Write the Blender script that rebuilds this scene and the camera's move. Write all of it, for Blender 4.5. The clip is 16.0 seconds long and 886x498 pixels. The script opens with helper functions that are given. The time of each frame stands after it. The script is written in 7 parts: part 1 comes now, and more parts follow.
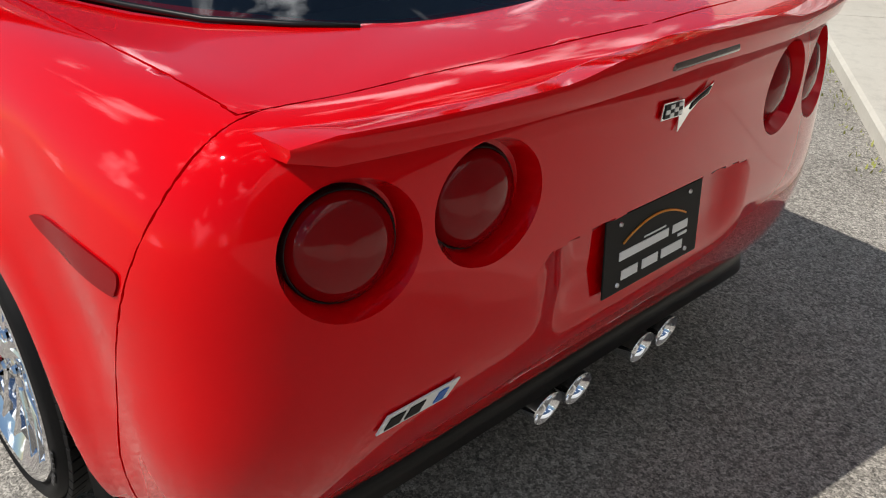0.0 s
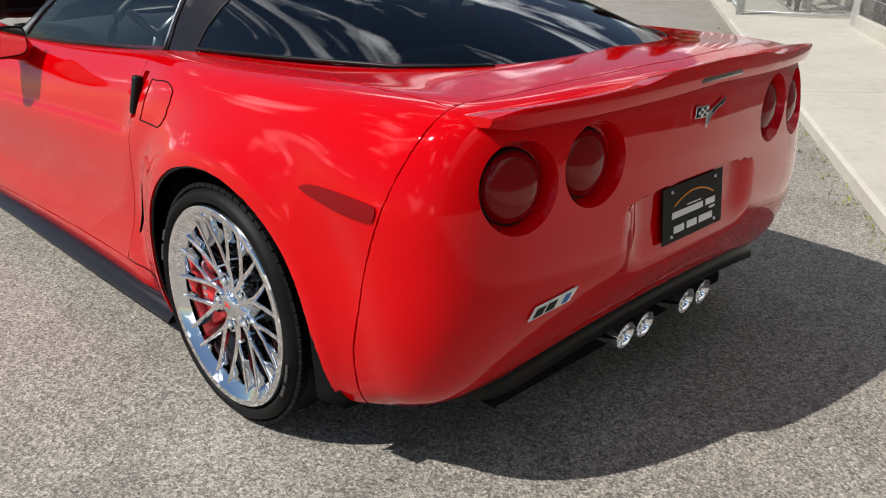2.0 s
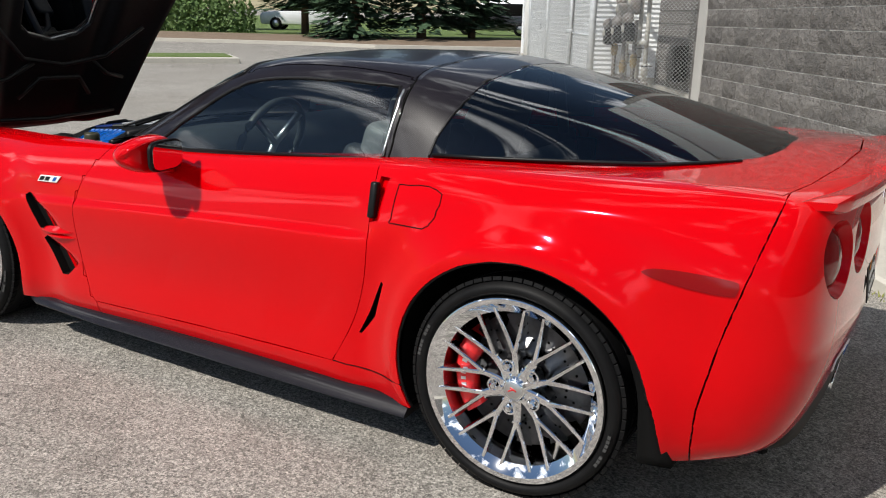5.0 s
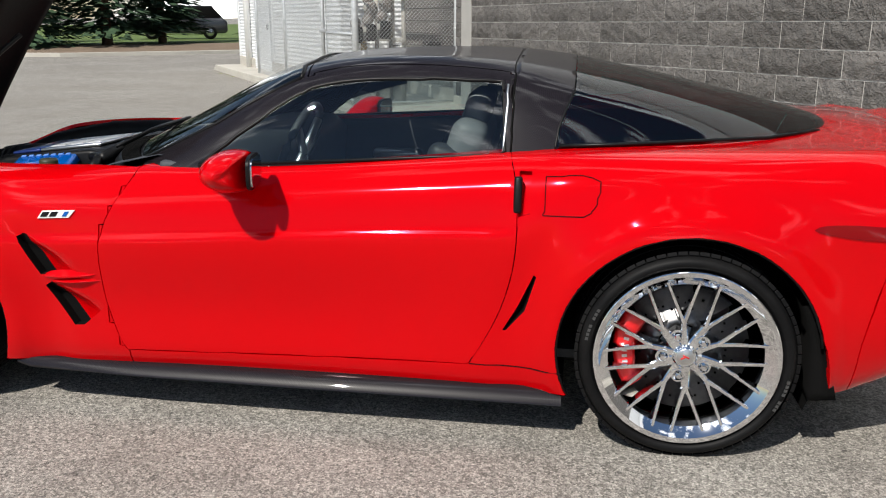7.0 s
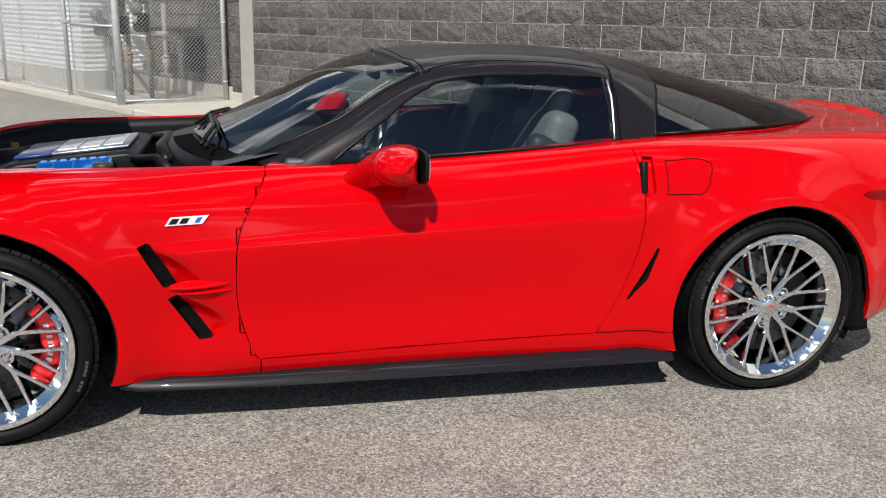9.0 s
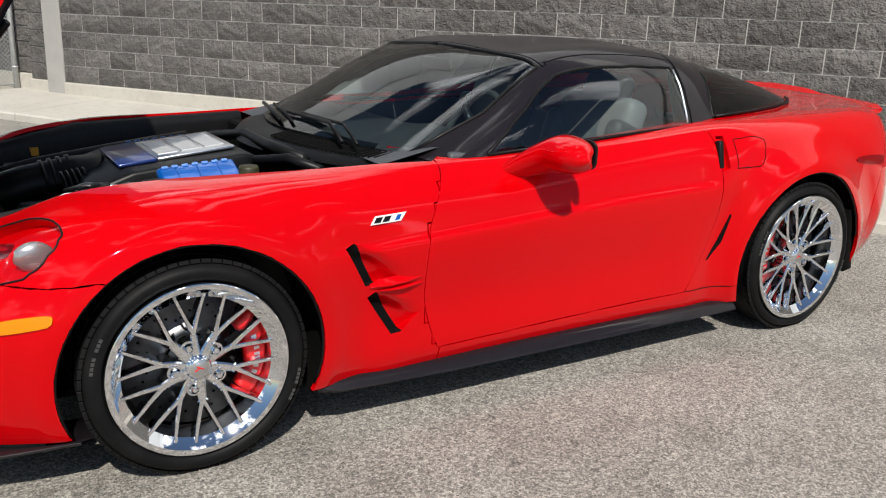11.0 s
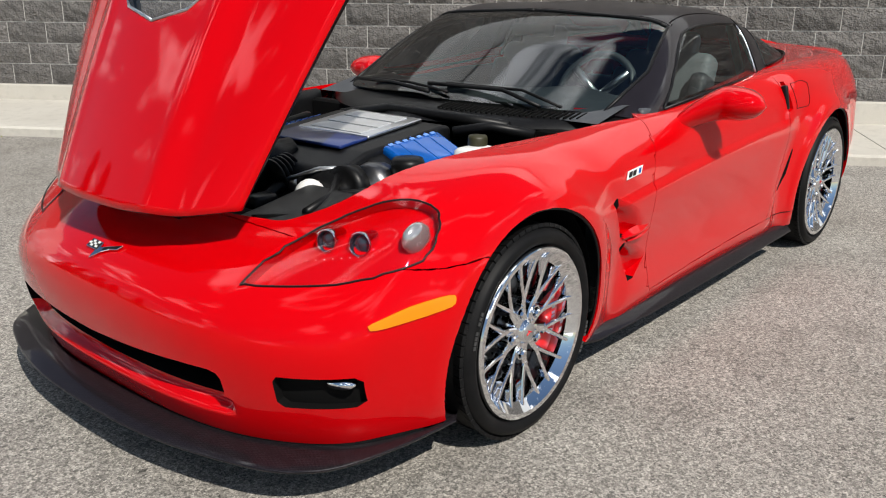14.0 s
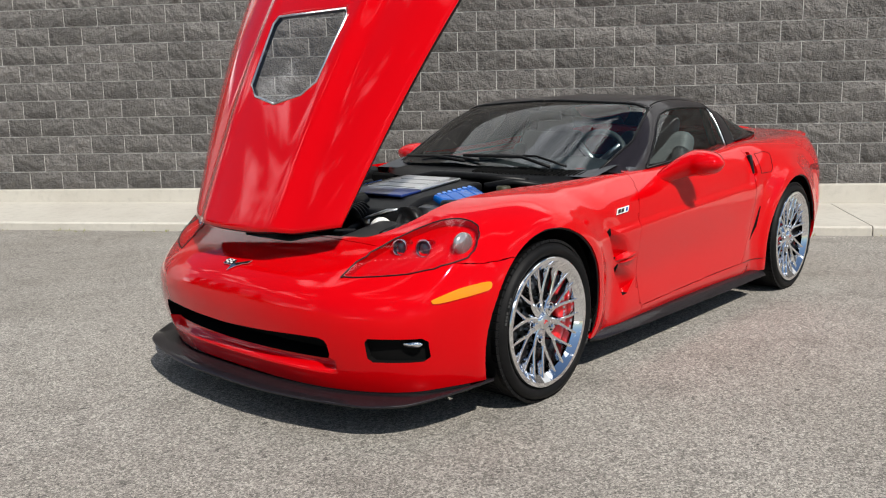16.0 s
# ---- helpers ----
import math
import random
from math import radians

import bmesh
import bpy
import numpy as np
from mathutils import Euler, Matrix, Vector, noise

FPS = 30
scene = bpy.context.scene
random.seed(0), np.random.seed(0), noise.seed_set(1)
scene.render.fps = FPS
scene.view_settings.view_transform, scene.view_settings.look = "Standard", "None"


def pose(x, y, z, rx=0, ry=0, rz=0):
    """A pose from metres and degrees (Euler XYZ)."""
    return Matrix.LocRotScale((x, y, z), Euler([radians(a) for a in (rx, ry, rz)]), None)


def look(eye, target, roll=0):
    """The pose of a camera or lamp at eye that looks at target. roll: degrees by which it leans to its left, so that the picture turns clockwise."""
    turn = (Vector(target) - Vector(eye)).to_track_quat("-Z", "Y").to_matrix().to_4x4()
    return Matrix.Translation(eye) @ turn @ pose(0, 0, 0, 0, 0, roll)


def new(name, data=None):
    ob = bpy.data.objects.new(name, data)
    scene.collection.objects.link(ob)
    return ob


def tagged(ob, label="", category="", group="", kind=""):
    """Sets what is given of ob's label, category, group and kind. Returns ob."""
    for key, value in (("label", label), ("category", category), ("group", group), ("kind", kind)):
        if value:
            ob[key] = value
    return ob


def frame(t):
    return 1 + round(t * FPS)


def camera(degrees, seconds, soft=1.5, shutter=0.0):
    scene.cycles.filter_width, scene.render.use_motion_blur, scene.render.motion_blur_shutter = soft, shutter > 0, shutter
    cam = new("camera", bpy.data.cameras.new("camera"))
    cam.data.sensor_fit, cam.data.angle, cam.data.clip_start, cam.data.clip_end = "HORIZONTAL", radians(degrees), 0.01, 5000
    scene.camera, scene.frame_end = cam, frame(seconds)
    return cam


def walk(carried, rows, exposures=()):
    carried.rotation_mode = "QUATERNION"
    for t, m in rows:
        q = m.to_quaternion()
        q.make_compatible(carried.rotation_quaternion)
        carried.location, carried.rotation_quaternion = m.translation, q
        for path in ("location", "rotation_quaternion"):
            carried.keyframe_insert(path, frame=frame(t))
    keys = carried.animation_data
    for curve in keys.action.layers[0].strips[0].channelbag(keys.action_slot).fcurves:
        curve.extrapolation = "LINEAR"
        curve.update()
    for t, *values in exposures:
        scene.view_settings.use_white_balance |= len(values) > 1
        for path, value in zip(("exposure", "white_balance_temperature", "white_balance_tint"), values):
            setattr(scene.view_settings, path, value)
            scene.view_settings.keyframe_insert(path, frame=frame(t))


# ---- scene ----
cam = camera(55.5, 16.0, soft=1.1)
PATH = [
    (0, (2.877, -1.25, 1.347), (1.642, -0.026, 0.358), 3.2),
    (0.5, (2.981, -1.384, 1.377), (1.709, -0.162, 0.435), 1.7),
    (1, (3.005, -1.61, 1.375), (1.728, -0.372, 0.46), 0.9),
    (1.5, (3.061, -1.796, 1.372), (1.773, -0.526, 0.519), 1.1),
    (2, (3.203, -1.977, 1.342), (1.893, -0.666, 0.589), 0.8),
    (2.5, (3.259, -2.153, 1.356), (1.932, -0.813, 0.691), 0.3),
    (3, (3.209, -2.422, 1.357), (1.889, -1.046, 0.754), -0.1),
    (3.5, (3.067, -2.599, 1.357), (1.775, -1.181, 0.791), 0.5),
    (3.7, (2.964, -2.643, 1.343), (1.697, -1.197, 0.793), 0.6),
    (5.8, (1.804, -3.206, 1.395), (1.096, -1.415, 0.854), 0.8),
    (6, (1.671, -3.264, 1.386), (1.032, -1.446, 0.85), 0.4),
    (6.5, (1.328, -3.415, 1.39), (0.898, -1.536, 0.856), 0.4),
    (7, (0.964, -3.443, 1.343), (0.675, -1.535, 0.815), 0.1),
    (7.5, (0.598, -3.494, 1.319), (0.509, -1.57, 0.779), 1.0),
    (8, (0.211, -3.588, 1.327), (0.375, -1.671, 0.781), 1.9),
    (8.5, (-0.159, -3.576, 1.299), (0.19, -1.68, 0.769), 1.9),
    (9, (-0.543, -3.556, 1.328), (-0.097, -1.678, 0.804), 1.7),
    (9.2, (-0.703, -3.55, 1.316), (-0.206, -1.683, 0.798), 1.5),
    (11.3, (-2.091, -3.057, 1.359), (-1.007, -1.474, 0.794), 2.0),
    (11.5, (-2.184, -2.959, 1.341), (-1.06, -1.407, 0.77), 1.7),
    (12, (-2.406, -2.699, 1.325), (-1.204, -1.215, 0.729), 1.2),
    (12.5, (-2.664, -2.499, 1.304), (-1.392, -1.093, 0.666), 0.8),
    (13, (-2.874, -2.317, 1.309), (-1.515, -1.006, 0.65), 1.1),
    (13.5, (-3.034, -2.178, 1.294), (-1.623, -0.92, 0.643), 1.1),
    (14, (-3.278, -2.21, 1.305), (-1.815, -0.985, 0.705), 0.7),
    (14.5, (-3.502, -2.342, 1.298), (-1.998, -1.14, 0.756), 0.5),
    (15, (-3.711, -2.535, 1.277), (-2.171, -1.342, 0.827), 0.5),
    (15.5, (-3.883, -2.677, 1.247), (-2.383, -1.406, 0.88), -0.5),
    (16, (-4.057, -2.8, 1.182), (-2.585, -1.488, 0.846), -0.9),
]
walk(cam, [(t, look(eye, target, roll)) for t, eye, target, roll in PATH], exposures=[(0.0, 0.0), (16.0, 0.0)])

# ---- world, sun ----
world = bpy.data.worlds.new("world")
scene.world = world
world.use_nodes = True
wn = world.node_tree.nodes
sky = wn.new("ShaderNodeTexSky")
sky.sky_type, sky.sun_disc = "NISHITA", False
sky.sun_elevation, sky.sun_rotation = radians(48), radians(202.3)
sky.air_density, sky.dust_density, sky.ozone_density = 1.1, 0.05, 2.5


def link(tree, a, b):
    tree.links.new(a, b)


# broken white clouds over the blue
wco = wn.new("ShaderNodeTexCoord")
wmap = wn.new("ShaderNodeMapping")
wmap.inputs["Scale"].default_value = (1.0, 1.0, 1.8)
wnoise = wn.new("ShaderNodeTexNoise")
wnoise.inputs["Scale"].default_value, wnoise.inputs["Detail"].default_value = 3.0, 10
wnoise.inputs["Roughness"].default_value, wnoise.inputs["Distortion"].default_value = 0.58, 0.5
wramp = wn.new("ShaderNodeValToRGB")
wramp.color_ramp.elements[0].position, wramp.color_ramp.elements[1].position = 0.545, 0.64
wmix = wn.new("ShaderNodeMix")
wmix.data_type = "RGBA"
wmix.inputs["B"].default_value = (38.0, 39.0, 40.5, 1)
wt = world.node_tree
link(wt, wco.outputs["Generated"], wmap.inputs["Vector"])
link(wt, wmap.outputs["Vector"], wnoise.inputs["Vector"])
# a little more cloud added on the wall's side, to brighten the car's reflections
wdot = wn.new("ShaderNodeVectorMath")
wdot.operation = "DOT_PRODUCT"
wdot.inputs[1].default_value = (-0.05, 0.75, 0.45)
wadd = wn.new("ShaderNodeMath")
wadd.operation = "MULTIPLY_ADD"
wadd.inputs[1].default_value = 0.02
link(wt, wco.outputs["Generated"], wdot.inputs[0])
link(wt, wdot.outputs["Value"], wadd.inputs[0])
link(wt, wnoise.outputs["Fac"], wadd.inputs[2])
link(wt, wadd.outputs["Value"], wramp.inputs["Fac"])
link(wt, wramp.outputs["Color"], wmix.inputs["Factor"])
link(wt, sky.outputs["Color"], wmix.inputs["A"])
link(wt, wmix.outputs["Result"], wn["Background"].inputs["Color"])
wn["Background"].inputs["Strength"].default_value = 0.066

sun = new("sun", bpy.data.lights.new("sun", "SUN"))
sun.data.energy, sun.data.angle, sun.data.color = 5.0, radians(0.5), (1.0, 0.95, 0.87)
sun.matrix_world = look((-3.4, -8.3, 10.0), (0, 0, 0))


# ---- materials ----
def mat(name, color, rough=0.5, metal=0.0, coat=0.0, spec=0.5):
    m = bpy.data.materials.new(name)
    m.use_nodes = True
    b = m.node_tree.nodes["Principled BSDF"]
    b.inputs["Base Color"].default_value = (*color, 1)
    b.inputs["Roughness"].default_value, b.inputs["Metallic"].default_value = rough, metal
    b.inputs["Coat Weight"].default_value, b.inputs["Coat Roughness"].default_value = coat, 0.02
    b.inputs["Specular IOR Level"].default_value = spec
    return m


def node(m, kind, **values):
    n = m.node_tree.nodes.new(kind)
    for key, value in values.items():
        n.inputs[key].default_value = value
    return n


def coords(m, scale=(1, 1, 1)):
    c = node(m, "ShaderNodeTexCoord")
    mp = node(m, "ShaderNodeMapping", Scale=scale)
    link(m.node_tree, c.outputs["Object"], mp.inputs["Vector"])
    return mp.outputs["Vector"]


def speckle(m, layers, relief=(), rough=None):
    """Mix colours over the base by noise layers (scale, low, high, colour, strength), with bump by noise (scale, strength, distance)."""
    t, b = m.node_tree, m.node_tree.nodes["Principled BSDF"]
    vec = coords(m)
    last = node(m, "ShaderNodeRGB")
    last.outputs[0].default_value = b.inputs["Base Color"].default_value
    out = last.outputs[0]
    for scale, low, high, color, strength in layers:
        nz = node(m, "ShaderNodeTexNoise", Scale=scale, Detail=5.0, Roughness=0.6)
        rp = node(m, "ShaderNodeMapRange")
        rp.inputs["From Min"].default_value, rp.inputs["From Max"].default_value = low, high
        rp.inputs["To Max"].default_value = strength
        mx = node(m, "ShaderNodeMix")
        mx.data_type = "RGBA"
        mx.inputs["B"].default_value = (*color, 1)
        link(t, vec, nz.inputs["Vector"])
        link(t, nz.outputs["Fac"], rp.inputs["Value"])
        link(t, rp.outputs["Result"], mx.inputs["Factor"])
        link(t, out, mx.inputs["A"])
        out = mx.outputs["Result"]
    link(t, out, b.inputs["Base Color"])
    normal = None
    for scale, strength, distance in relief:
        nz = node(m, "ShaderNodeTexNoise", Scale=scale, Detail=4.0)
        bp = node(m, "ShaderNodeBump", Strength=strength, Distance=distance)
        link(t, vec, nz.inputs["Vector"])
        link(t, nz.outputs["Fac"], bp.inputs["Height"])
        if normal:
            link(t, normal, bp.inputs["Normal"])
        normal = bp.outputs["Normal"]
    if normal:
        link(t, normal, b.inputs["Normal"])
    return m


def glass_mat(name, tint, rough=0.0, ior=1.5):
    m = bpy.data.materials.new(name)
    m.use_nodes = True
    t = m.node_tree
    t.nodes.clear()
    out = t.nodes.new("ShaderNodeOutputMaterial")
    tr = t.nodes.new("ShaderNodeBsdfTransparent")
    gl = t.nodes.new("ShaderNodeBsdfGlossy")
    fr = t.nodes.new("ShaderNodeFresnel")
    mx = t.nodes.new("ShaderNodeMixShader")
    tr.inputs["Color"].default_value = (*tint, 1)
    gl.inputs["Roughness"].default_value = rough
    fr.inputs["IOR"].default_value = ior
    link(t, fr.outputs[0], mx.inputs[0])
    link(t, tr.outputs[0], mx.inputs[1])
    link(t, gl.outputs[0], mx.inputs[2])
    link(t, mx.outputs[0], out.inputs["Surface"])
    return m


RED = mat("red_paint", (0.55, 0.0003, 0.0022), 0.06, 0.0, 0.62, 0.5)
RED.node_tree.nodes["Principled BSDF"].inputs["Specular Tint"].default_value = (1.0, 0.06, 0.12, 1)
RED.node_tree.nodes["Principled BSDF"].inputs["Coat IOR"].default_value = 1.3
RED.node_tree.nodes["Principled BSDF"].inputs["Coat Roughness"].default_value = 0.004
BLACK_TRIM = speckle(mat("black_plastic", (0.004, 0.004, 0.0045), 0.40, 0, 0, 0.22), [(60, 0.4, 0.7, (0.009, 0.009, 0.009), 0.6)], [(400, 0.15, 0.001)])
DARK = mat("black_inner", (0.004, 0.004, 0.004), 0.85, 0, 0, 0.1)
RUBBER = speckle(mat("tyre_rubber", (0.005, 0.005, 0.0055), 0.55, 0, 0, 0.14), [(9, 0.45, 0.75, (0.016, 0.0155, 0.015), 0.5)], [(300, 0.15, 0.001)])
RUBBER_MARK = mat("tyre_lettering", (0.045, 0.045, 0.045), 0.6)
CHROME = mat("chrome", (0.83, 0.84, 0.86), 0.045, 1.0)
STEEL = speckle(mat("brake_steel", (0.16, 0.16, 0.165), 0.35, 1.0), [(40, 0.4, 0.7, (0.09, 0.09, 0.092), 0.6)])
SATIN = mat("satin_metal", (0.68, 0.69, 0.71), 0.28, 1.0)
MIRROR = mat("mirror", (0.6, 0.62, 0.63), 0.02, 1.0)
CALIPER = mat("red_caliper", (0.62, 0.006, 0.008), 0.3, 0.0, 0.5)
DOOR_GLASS = glass_mat("door_glass", (0.70, 0.77, 0.76), 0.0, 1.85)
GLASS = glass_mat("tinted_glass", (0.40, 0.48, 0.49), 0.0, 1.85)
SCREEN_GLASS = glass_mat("windscreen_glass", (0.74, 0.82, 0.79), 0.0, 1.7)
CLEAR = glass_mat("clear_plastic", (0.92, 0.92, 0.92))
TAIL = mat("red_lens", (0.20, 0.001, 0.003), 0.08, 0.0, 0.1, 0.2)
AMBER = mat("amber_lens", (0.70, 0.22, 0.001), 0.25, 0.0, 0.15, 0.3)
WHITE = mat("white_plastic", (0.75, 0.75, 0.73), 0.35)
BLUE = mat("blue_cover", (0.0, 0.105, 0.46), 0.25, 0.35, 0.7)
LEATHER = speckle(mat("dark_leather", (0.045, 0.05, 0.058), 0.5), [(30, 0.4, 0.7, (0.07, 0.075, 0.082), 0.5)], [(180, 0.2, 0.002)])
GREY_LEATHER = speckle(mat("grey_leather", (0.22, 0.23, 0.24), 0.5), [(30, 0.4, 0.7, (0.28, 0.28, 0.29), 0.5)], [(180, 0.2, 0.002)])


def carbon_mat():
    """A clear-coated twill weave of carbon fibre."""
    m = mat("carbon_fibre", (0.03, 0.03, 0.033), 0.35, 0.0, 0.5, 0.1)
    t, b = m.node_tree, m.node_tree.nodes["Principled BSDF"]
    vec = coords(m, (1, 1, 1))
    wv = node(m, "ShaderNodeTexWave", Scale=88.0)
    wv.bands_direction = "DIAGONAL"
    wv2 = node(m, "ShaderNodeTexChecker", Scale=420.0)
    rp = node(m, "ShaderNodeMix")
    rp.data_type = "RGBA"
    rp.inputs["A"].default_value, rp.inputs["B"].default_value = (0.004, 0.003, 0.004, 1), (0.034, 0.028, 0.033, 1)
    link(t, vec, wv.inputs["Vector"])
    link(t, vec, wv2.inputs["Vector"])
    mul = node(m, "ShaderNodeMath")
    mul.operation = "MULTIPLY"
    link(t, wv.outputs["Fac"], mul.inputs[0])
    link(t, wv2.outputs["Fac"], mul.inputs[1])
    link(t, mul.outputs["Value"], rp.inputs["Factor"])
    link(t, rp.outputs["Result"], b.inputs["Base Color"])
    return m


CARBON = carbon_mat()

ASPHALT = speckle(mat("asphalt", (0.222, 0.206, 0.181), 0.9),
                  [(0.45, 0.38, 0.66, (0.285, 0.268, 0.243), 0.8), (2.6, 0.50, 0.72, (0.15, 0.137, 0.122), 0.55), (11, 0.60, 0.70, (0.10, 0.092, 0.085), 0.6), (14, 0.665, 0.70, (0.045, 0.042, 0.038), 0.8), (42, 0.665, 0.70, (0.06, 0.055, 0.05), 0.75)],
                  [(85, 0.7, 0.008), (220, 0.5, 0.003)])


def aggregate(m, scales):
    """Stones of the mix showing at the surface, lighter and darker than the binder, with their relief."""
    t, b = m.node_tree, m.node_tree.nodes["Principled BSDF"]
    vec = coords(m)
    out = b.inputs["Base Color"].links[0].from_socket
    for scale, low, high, strength in scales:
        vo = node(m, "ShaderNodeTexVoronoi", Scale=scale)
        bw = node(m, "ShaderNodeSeparateColor")
        mr = node(m, "ShaderNodeMapRange")
        mr.inputs["To Min"].default_value, mr.inputs["To Max"].default_value = low, high
        mx = node(m, "ShaderNodeMix")
        mx.data_type, mx.blend_type = "RGBA", "MULTIPLY"
        mx.inputs["Factor"].default_value = strength
        cc = node(m, "ShaderNodeCombineColor")
        link(t, vec, vo.inputs["Vector"])
        link(t, vo.outputs["Color"], bw.inputs["Color"])
        link(t, bw.outputs["Red"], mr.inputs["Value"])
        for k in ("Red", "Green", "Blue"):
            link(t, mr.outputs["Result"], cc.inputs[k])
        link(t, out, mx.inputs["A"])
        link(t, cc.outputs["Color"], mx.inputs["B"])
        out = mx.outputs["Result"]
    link(t, out, b.inputs["Base Color"])


aggregate(ASPHALT, ((120, 0.48, 1.58, 0.85), (260, 0.42, 1.68, 0.88)))
CONCRETE = speckle(mat("concrete", (0.50, 0.475, 0.42), 0.88),
                   [(1.3, 0.4, 0.7, (0.42, 0.39, 0.34), 0.7), (12, 0.5, 0.72, (0.33, 0.31, 0.28), 0.4), (120, 0.52, 0.7, (0.58, 0.56, 0.50), 0.4)],
                   [(60, 0.25, 0.004), (260, 0.2, 0.001)])
MORTAR = speckle(mat("mortar", (0.50, 0.485, 0.46), 0.95), [(20, 0.4, 0.7, (0.38, 0.365, 0.34), 0.6)], [(150, 0.3, 0.002)])


def block_mat():
    """Split-faced dark grey concrete block, each a little different."""
    m = speckle(mat("split_block", (0.108, 0.101, 0.096), 0.95),
                [(5, 0.4, 0.68, (0.195, 0.184, 0.172), 0.8), (45, 0.52, 0.68, (0.062, 0.058, 0.055), 0.8), (80, 0.58, 0.7, (0.26, 0.25, 0.235), 0.55)],
                [(18, 1.0, 0.05), (70, 0.9, 0.016)])
    t, b = m.node_tree, m.node_tree.nodes["Principled BSDF"]
    info = node(m, "ShaderNodeObjectInfo")
    mr = node(m, "ShaderNodeMapRange")
    mr.inputs["To Min"].default_value, mr.inputs["To Max"].default_value = 0.78, 1.25
    hs = node(m, "ShaderNodeHueSaturation")
    old = b.inputs["Base Color"].links[0].from_socket
    link(t, info.outputs["Random"], mr.inputs["Value"])
    link(t, mr.outputs["Result"], hs.inputs["Value"])
    link(t, old, hs.inputs["Color"])
    link(t, hs.outputs["Color"], b.inputs["Base Color"])
    return m


BLOCK = block_mat()
GALV = speckle(mat("galvanised_steel", (0.60, 0.62, 0.63), 0.45, 0.35), [(14, 0.4, 0.7, (0.40, 0.42, 0.44), 0.6)])
SIDING = speckle(mat("white_metal_siding", (0.82, 0.84, 0.85), 0.42), [(2, 0.4, 0.7, (0.75, 0.77, 0.79), 0.6)])
GREEN_METAL = speckle(mat("green_painted_steel", (0.012, 0.19, 0.13), 0.5), [(6, 0.45, 0.7, (0.02, 0.14, 0.10), 0.6)])
LAWN = speckle(mat("lawn", (0.10, 0.16, 0.035), 0.95), [(1.2, 0.4, 0.7, (0.15, 0.19, 0.05), 0.7), (30, 0.45, 0.7, (0.05, 0.09, 0.02), 0.7)], [(60, 0.8, 0.03)])
LEAF = speckle(mat("spruce_needles", (0.028, 0.060, 0.026), 0.8), [(3, 0.4, 0.7, (0.05, 0.10, 0.045), 0.8)])
LEAF2 = speckle(mat("shrub_leaves", (0.07, 0.13, 0.03), 0.7), [(3, 0.4, 0.7, (0.12, 0.20, 0.05), 0.8)])
BARK = speckle(mat("bark", (0.10, 0.065, 0.04), 0.9), [(12, 0.4, 0.7, (0.055, 0.036, 0.025), 0.8)], [(40, 0.6, 0.01)])


# ---- mesh helpers ----
def part(name, bm, material, parent=None, label="", smooth=True):
    """Link a bmesh as one mesh object under parent."""
    me = bpy.data.meshes.new(name)
    bm.to_mesh(me)
    bm.free()
    for p in me.polygons:
        p.use_smooth = smooth
    for m in material if isinstance(material, (list, tuple)) else (material,):
        me.materials.append(m)
    ob = new(name, me)
    if parent:
        ob.parent = parent
    if label:
        tagged(ob, label)
    return ob


def sharp(ob, angle=35):
    """Keep edges sharper than the angle crisp."""
    bm = bmesh.new()
    bm.from_mesh(ob.data)
    for e in bm.edges:
        if len(e.link_faces) == 2 and e.calc_face_angle(0) > radians(angle):
            e.smooth = False
    bm.to_mesh(ob.data)
    bm.free()
    return ob


def empty(name, m=None):
    e = new(name)
    e.empty_display_size = 0.1
    if m is not None:
        e.matrix_world = m
    return e


def box_bm(sx, sy, sz, bevel=0.0, m=None, segments=2, bm=None):
    """A box of that size centred on the origin, with rounded edges, moved by m; added to bm if one is given."""
    own = bmesh.new()
    bmesh.ops.create_cube(own, size=1, matrix=Matrix.Diagonal((sx, sy, sz, 1)))
    if bevel:
        bmesh.ops.bevel(own, geom=own.edges[:], offset=bevel, segments=segments, profile=0.5, affect="EDGES")
    if m is not None:
        own.transform(m)
    if bm is None:
        return own
    me = bpy.data.meshes.new("tmp")
    own.to_mesh(me)
    own.free()
    bm.from_mesh(me)
    bpy.data.meshes.remove(me)
    return bm


def tube_bm(points, radius, sides=8, bm=None, cap=True, radii=None):
    """A round bar along points."""
    bm = bm or bmesh.new()
    rings = []
    pts = [Vector(p) for p in points]
    for i, p in enumerate(pts):
        d = (pts[min(i + 1, len(pts) - 1)] - pts[max(i - 1, 0)]).normalized()
        side = d.cross(Vector((0, 0, 1))) if abs(d.z) < 0.95 else d.cross(Vector((0, 1, 0)))
        side.normalize()
        up = side.cross(d)
        r = radii[i] if radii else radius
        rings.append([bm.verts.new(p + r * (math.cos(a) * side + math.sin(a) * up)) for a in (2 * math.pi * k / sides for k in range(sides))])
    for a, b in zip(rings, rings[1:]):
        for k in range(sides):
            bm.faces.new((a[k], a[(k + 1) % sides], b[(k + 1) % sides], b[k]))
    if cap:
        bm.faces.new(rings[0])
        bm.faces.new(rings[-1][::-1])
    bmesh.ops.recalc_face_normals(bm, faces=bm.faces)
    return bm


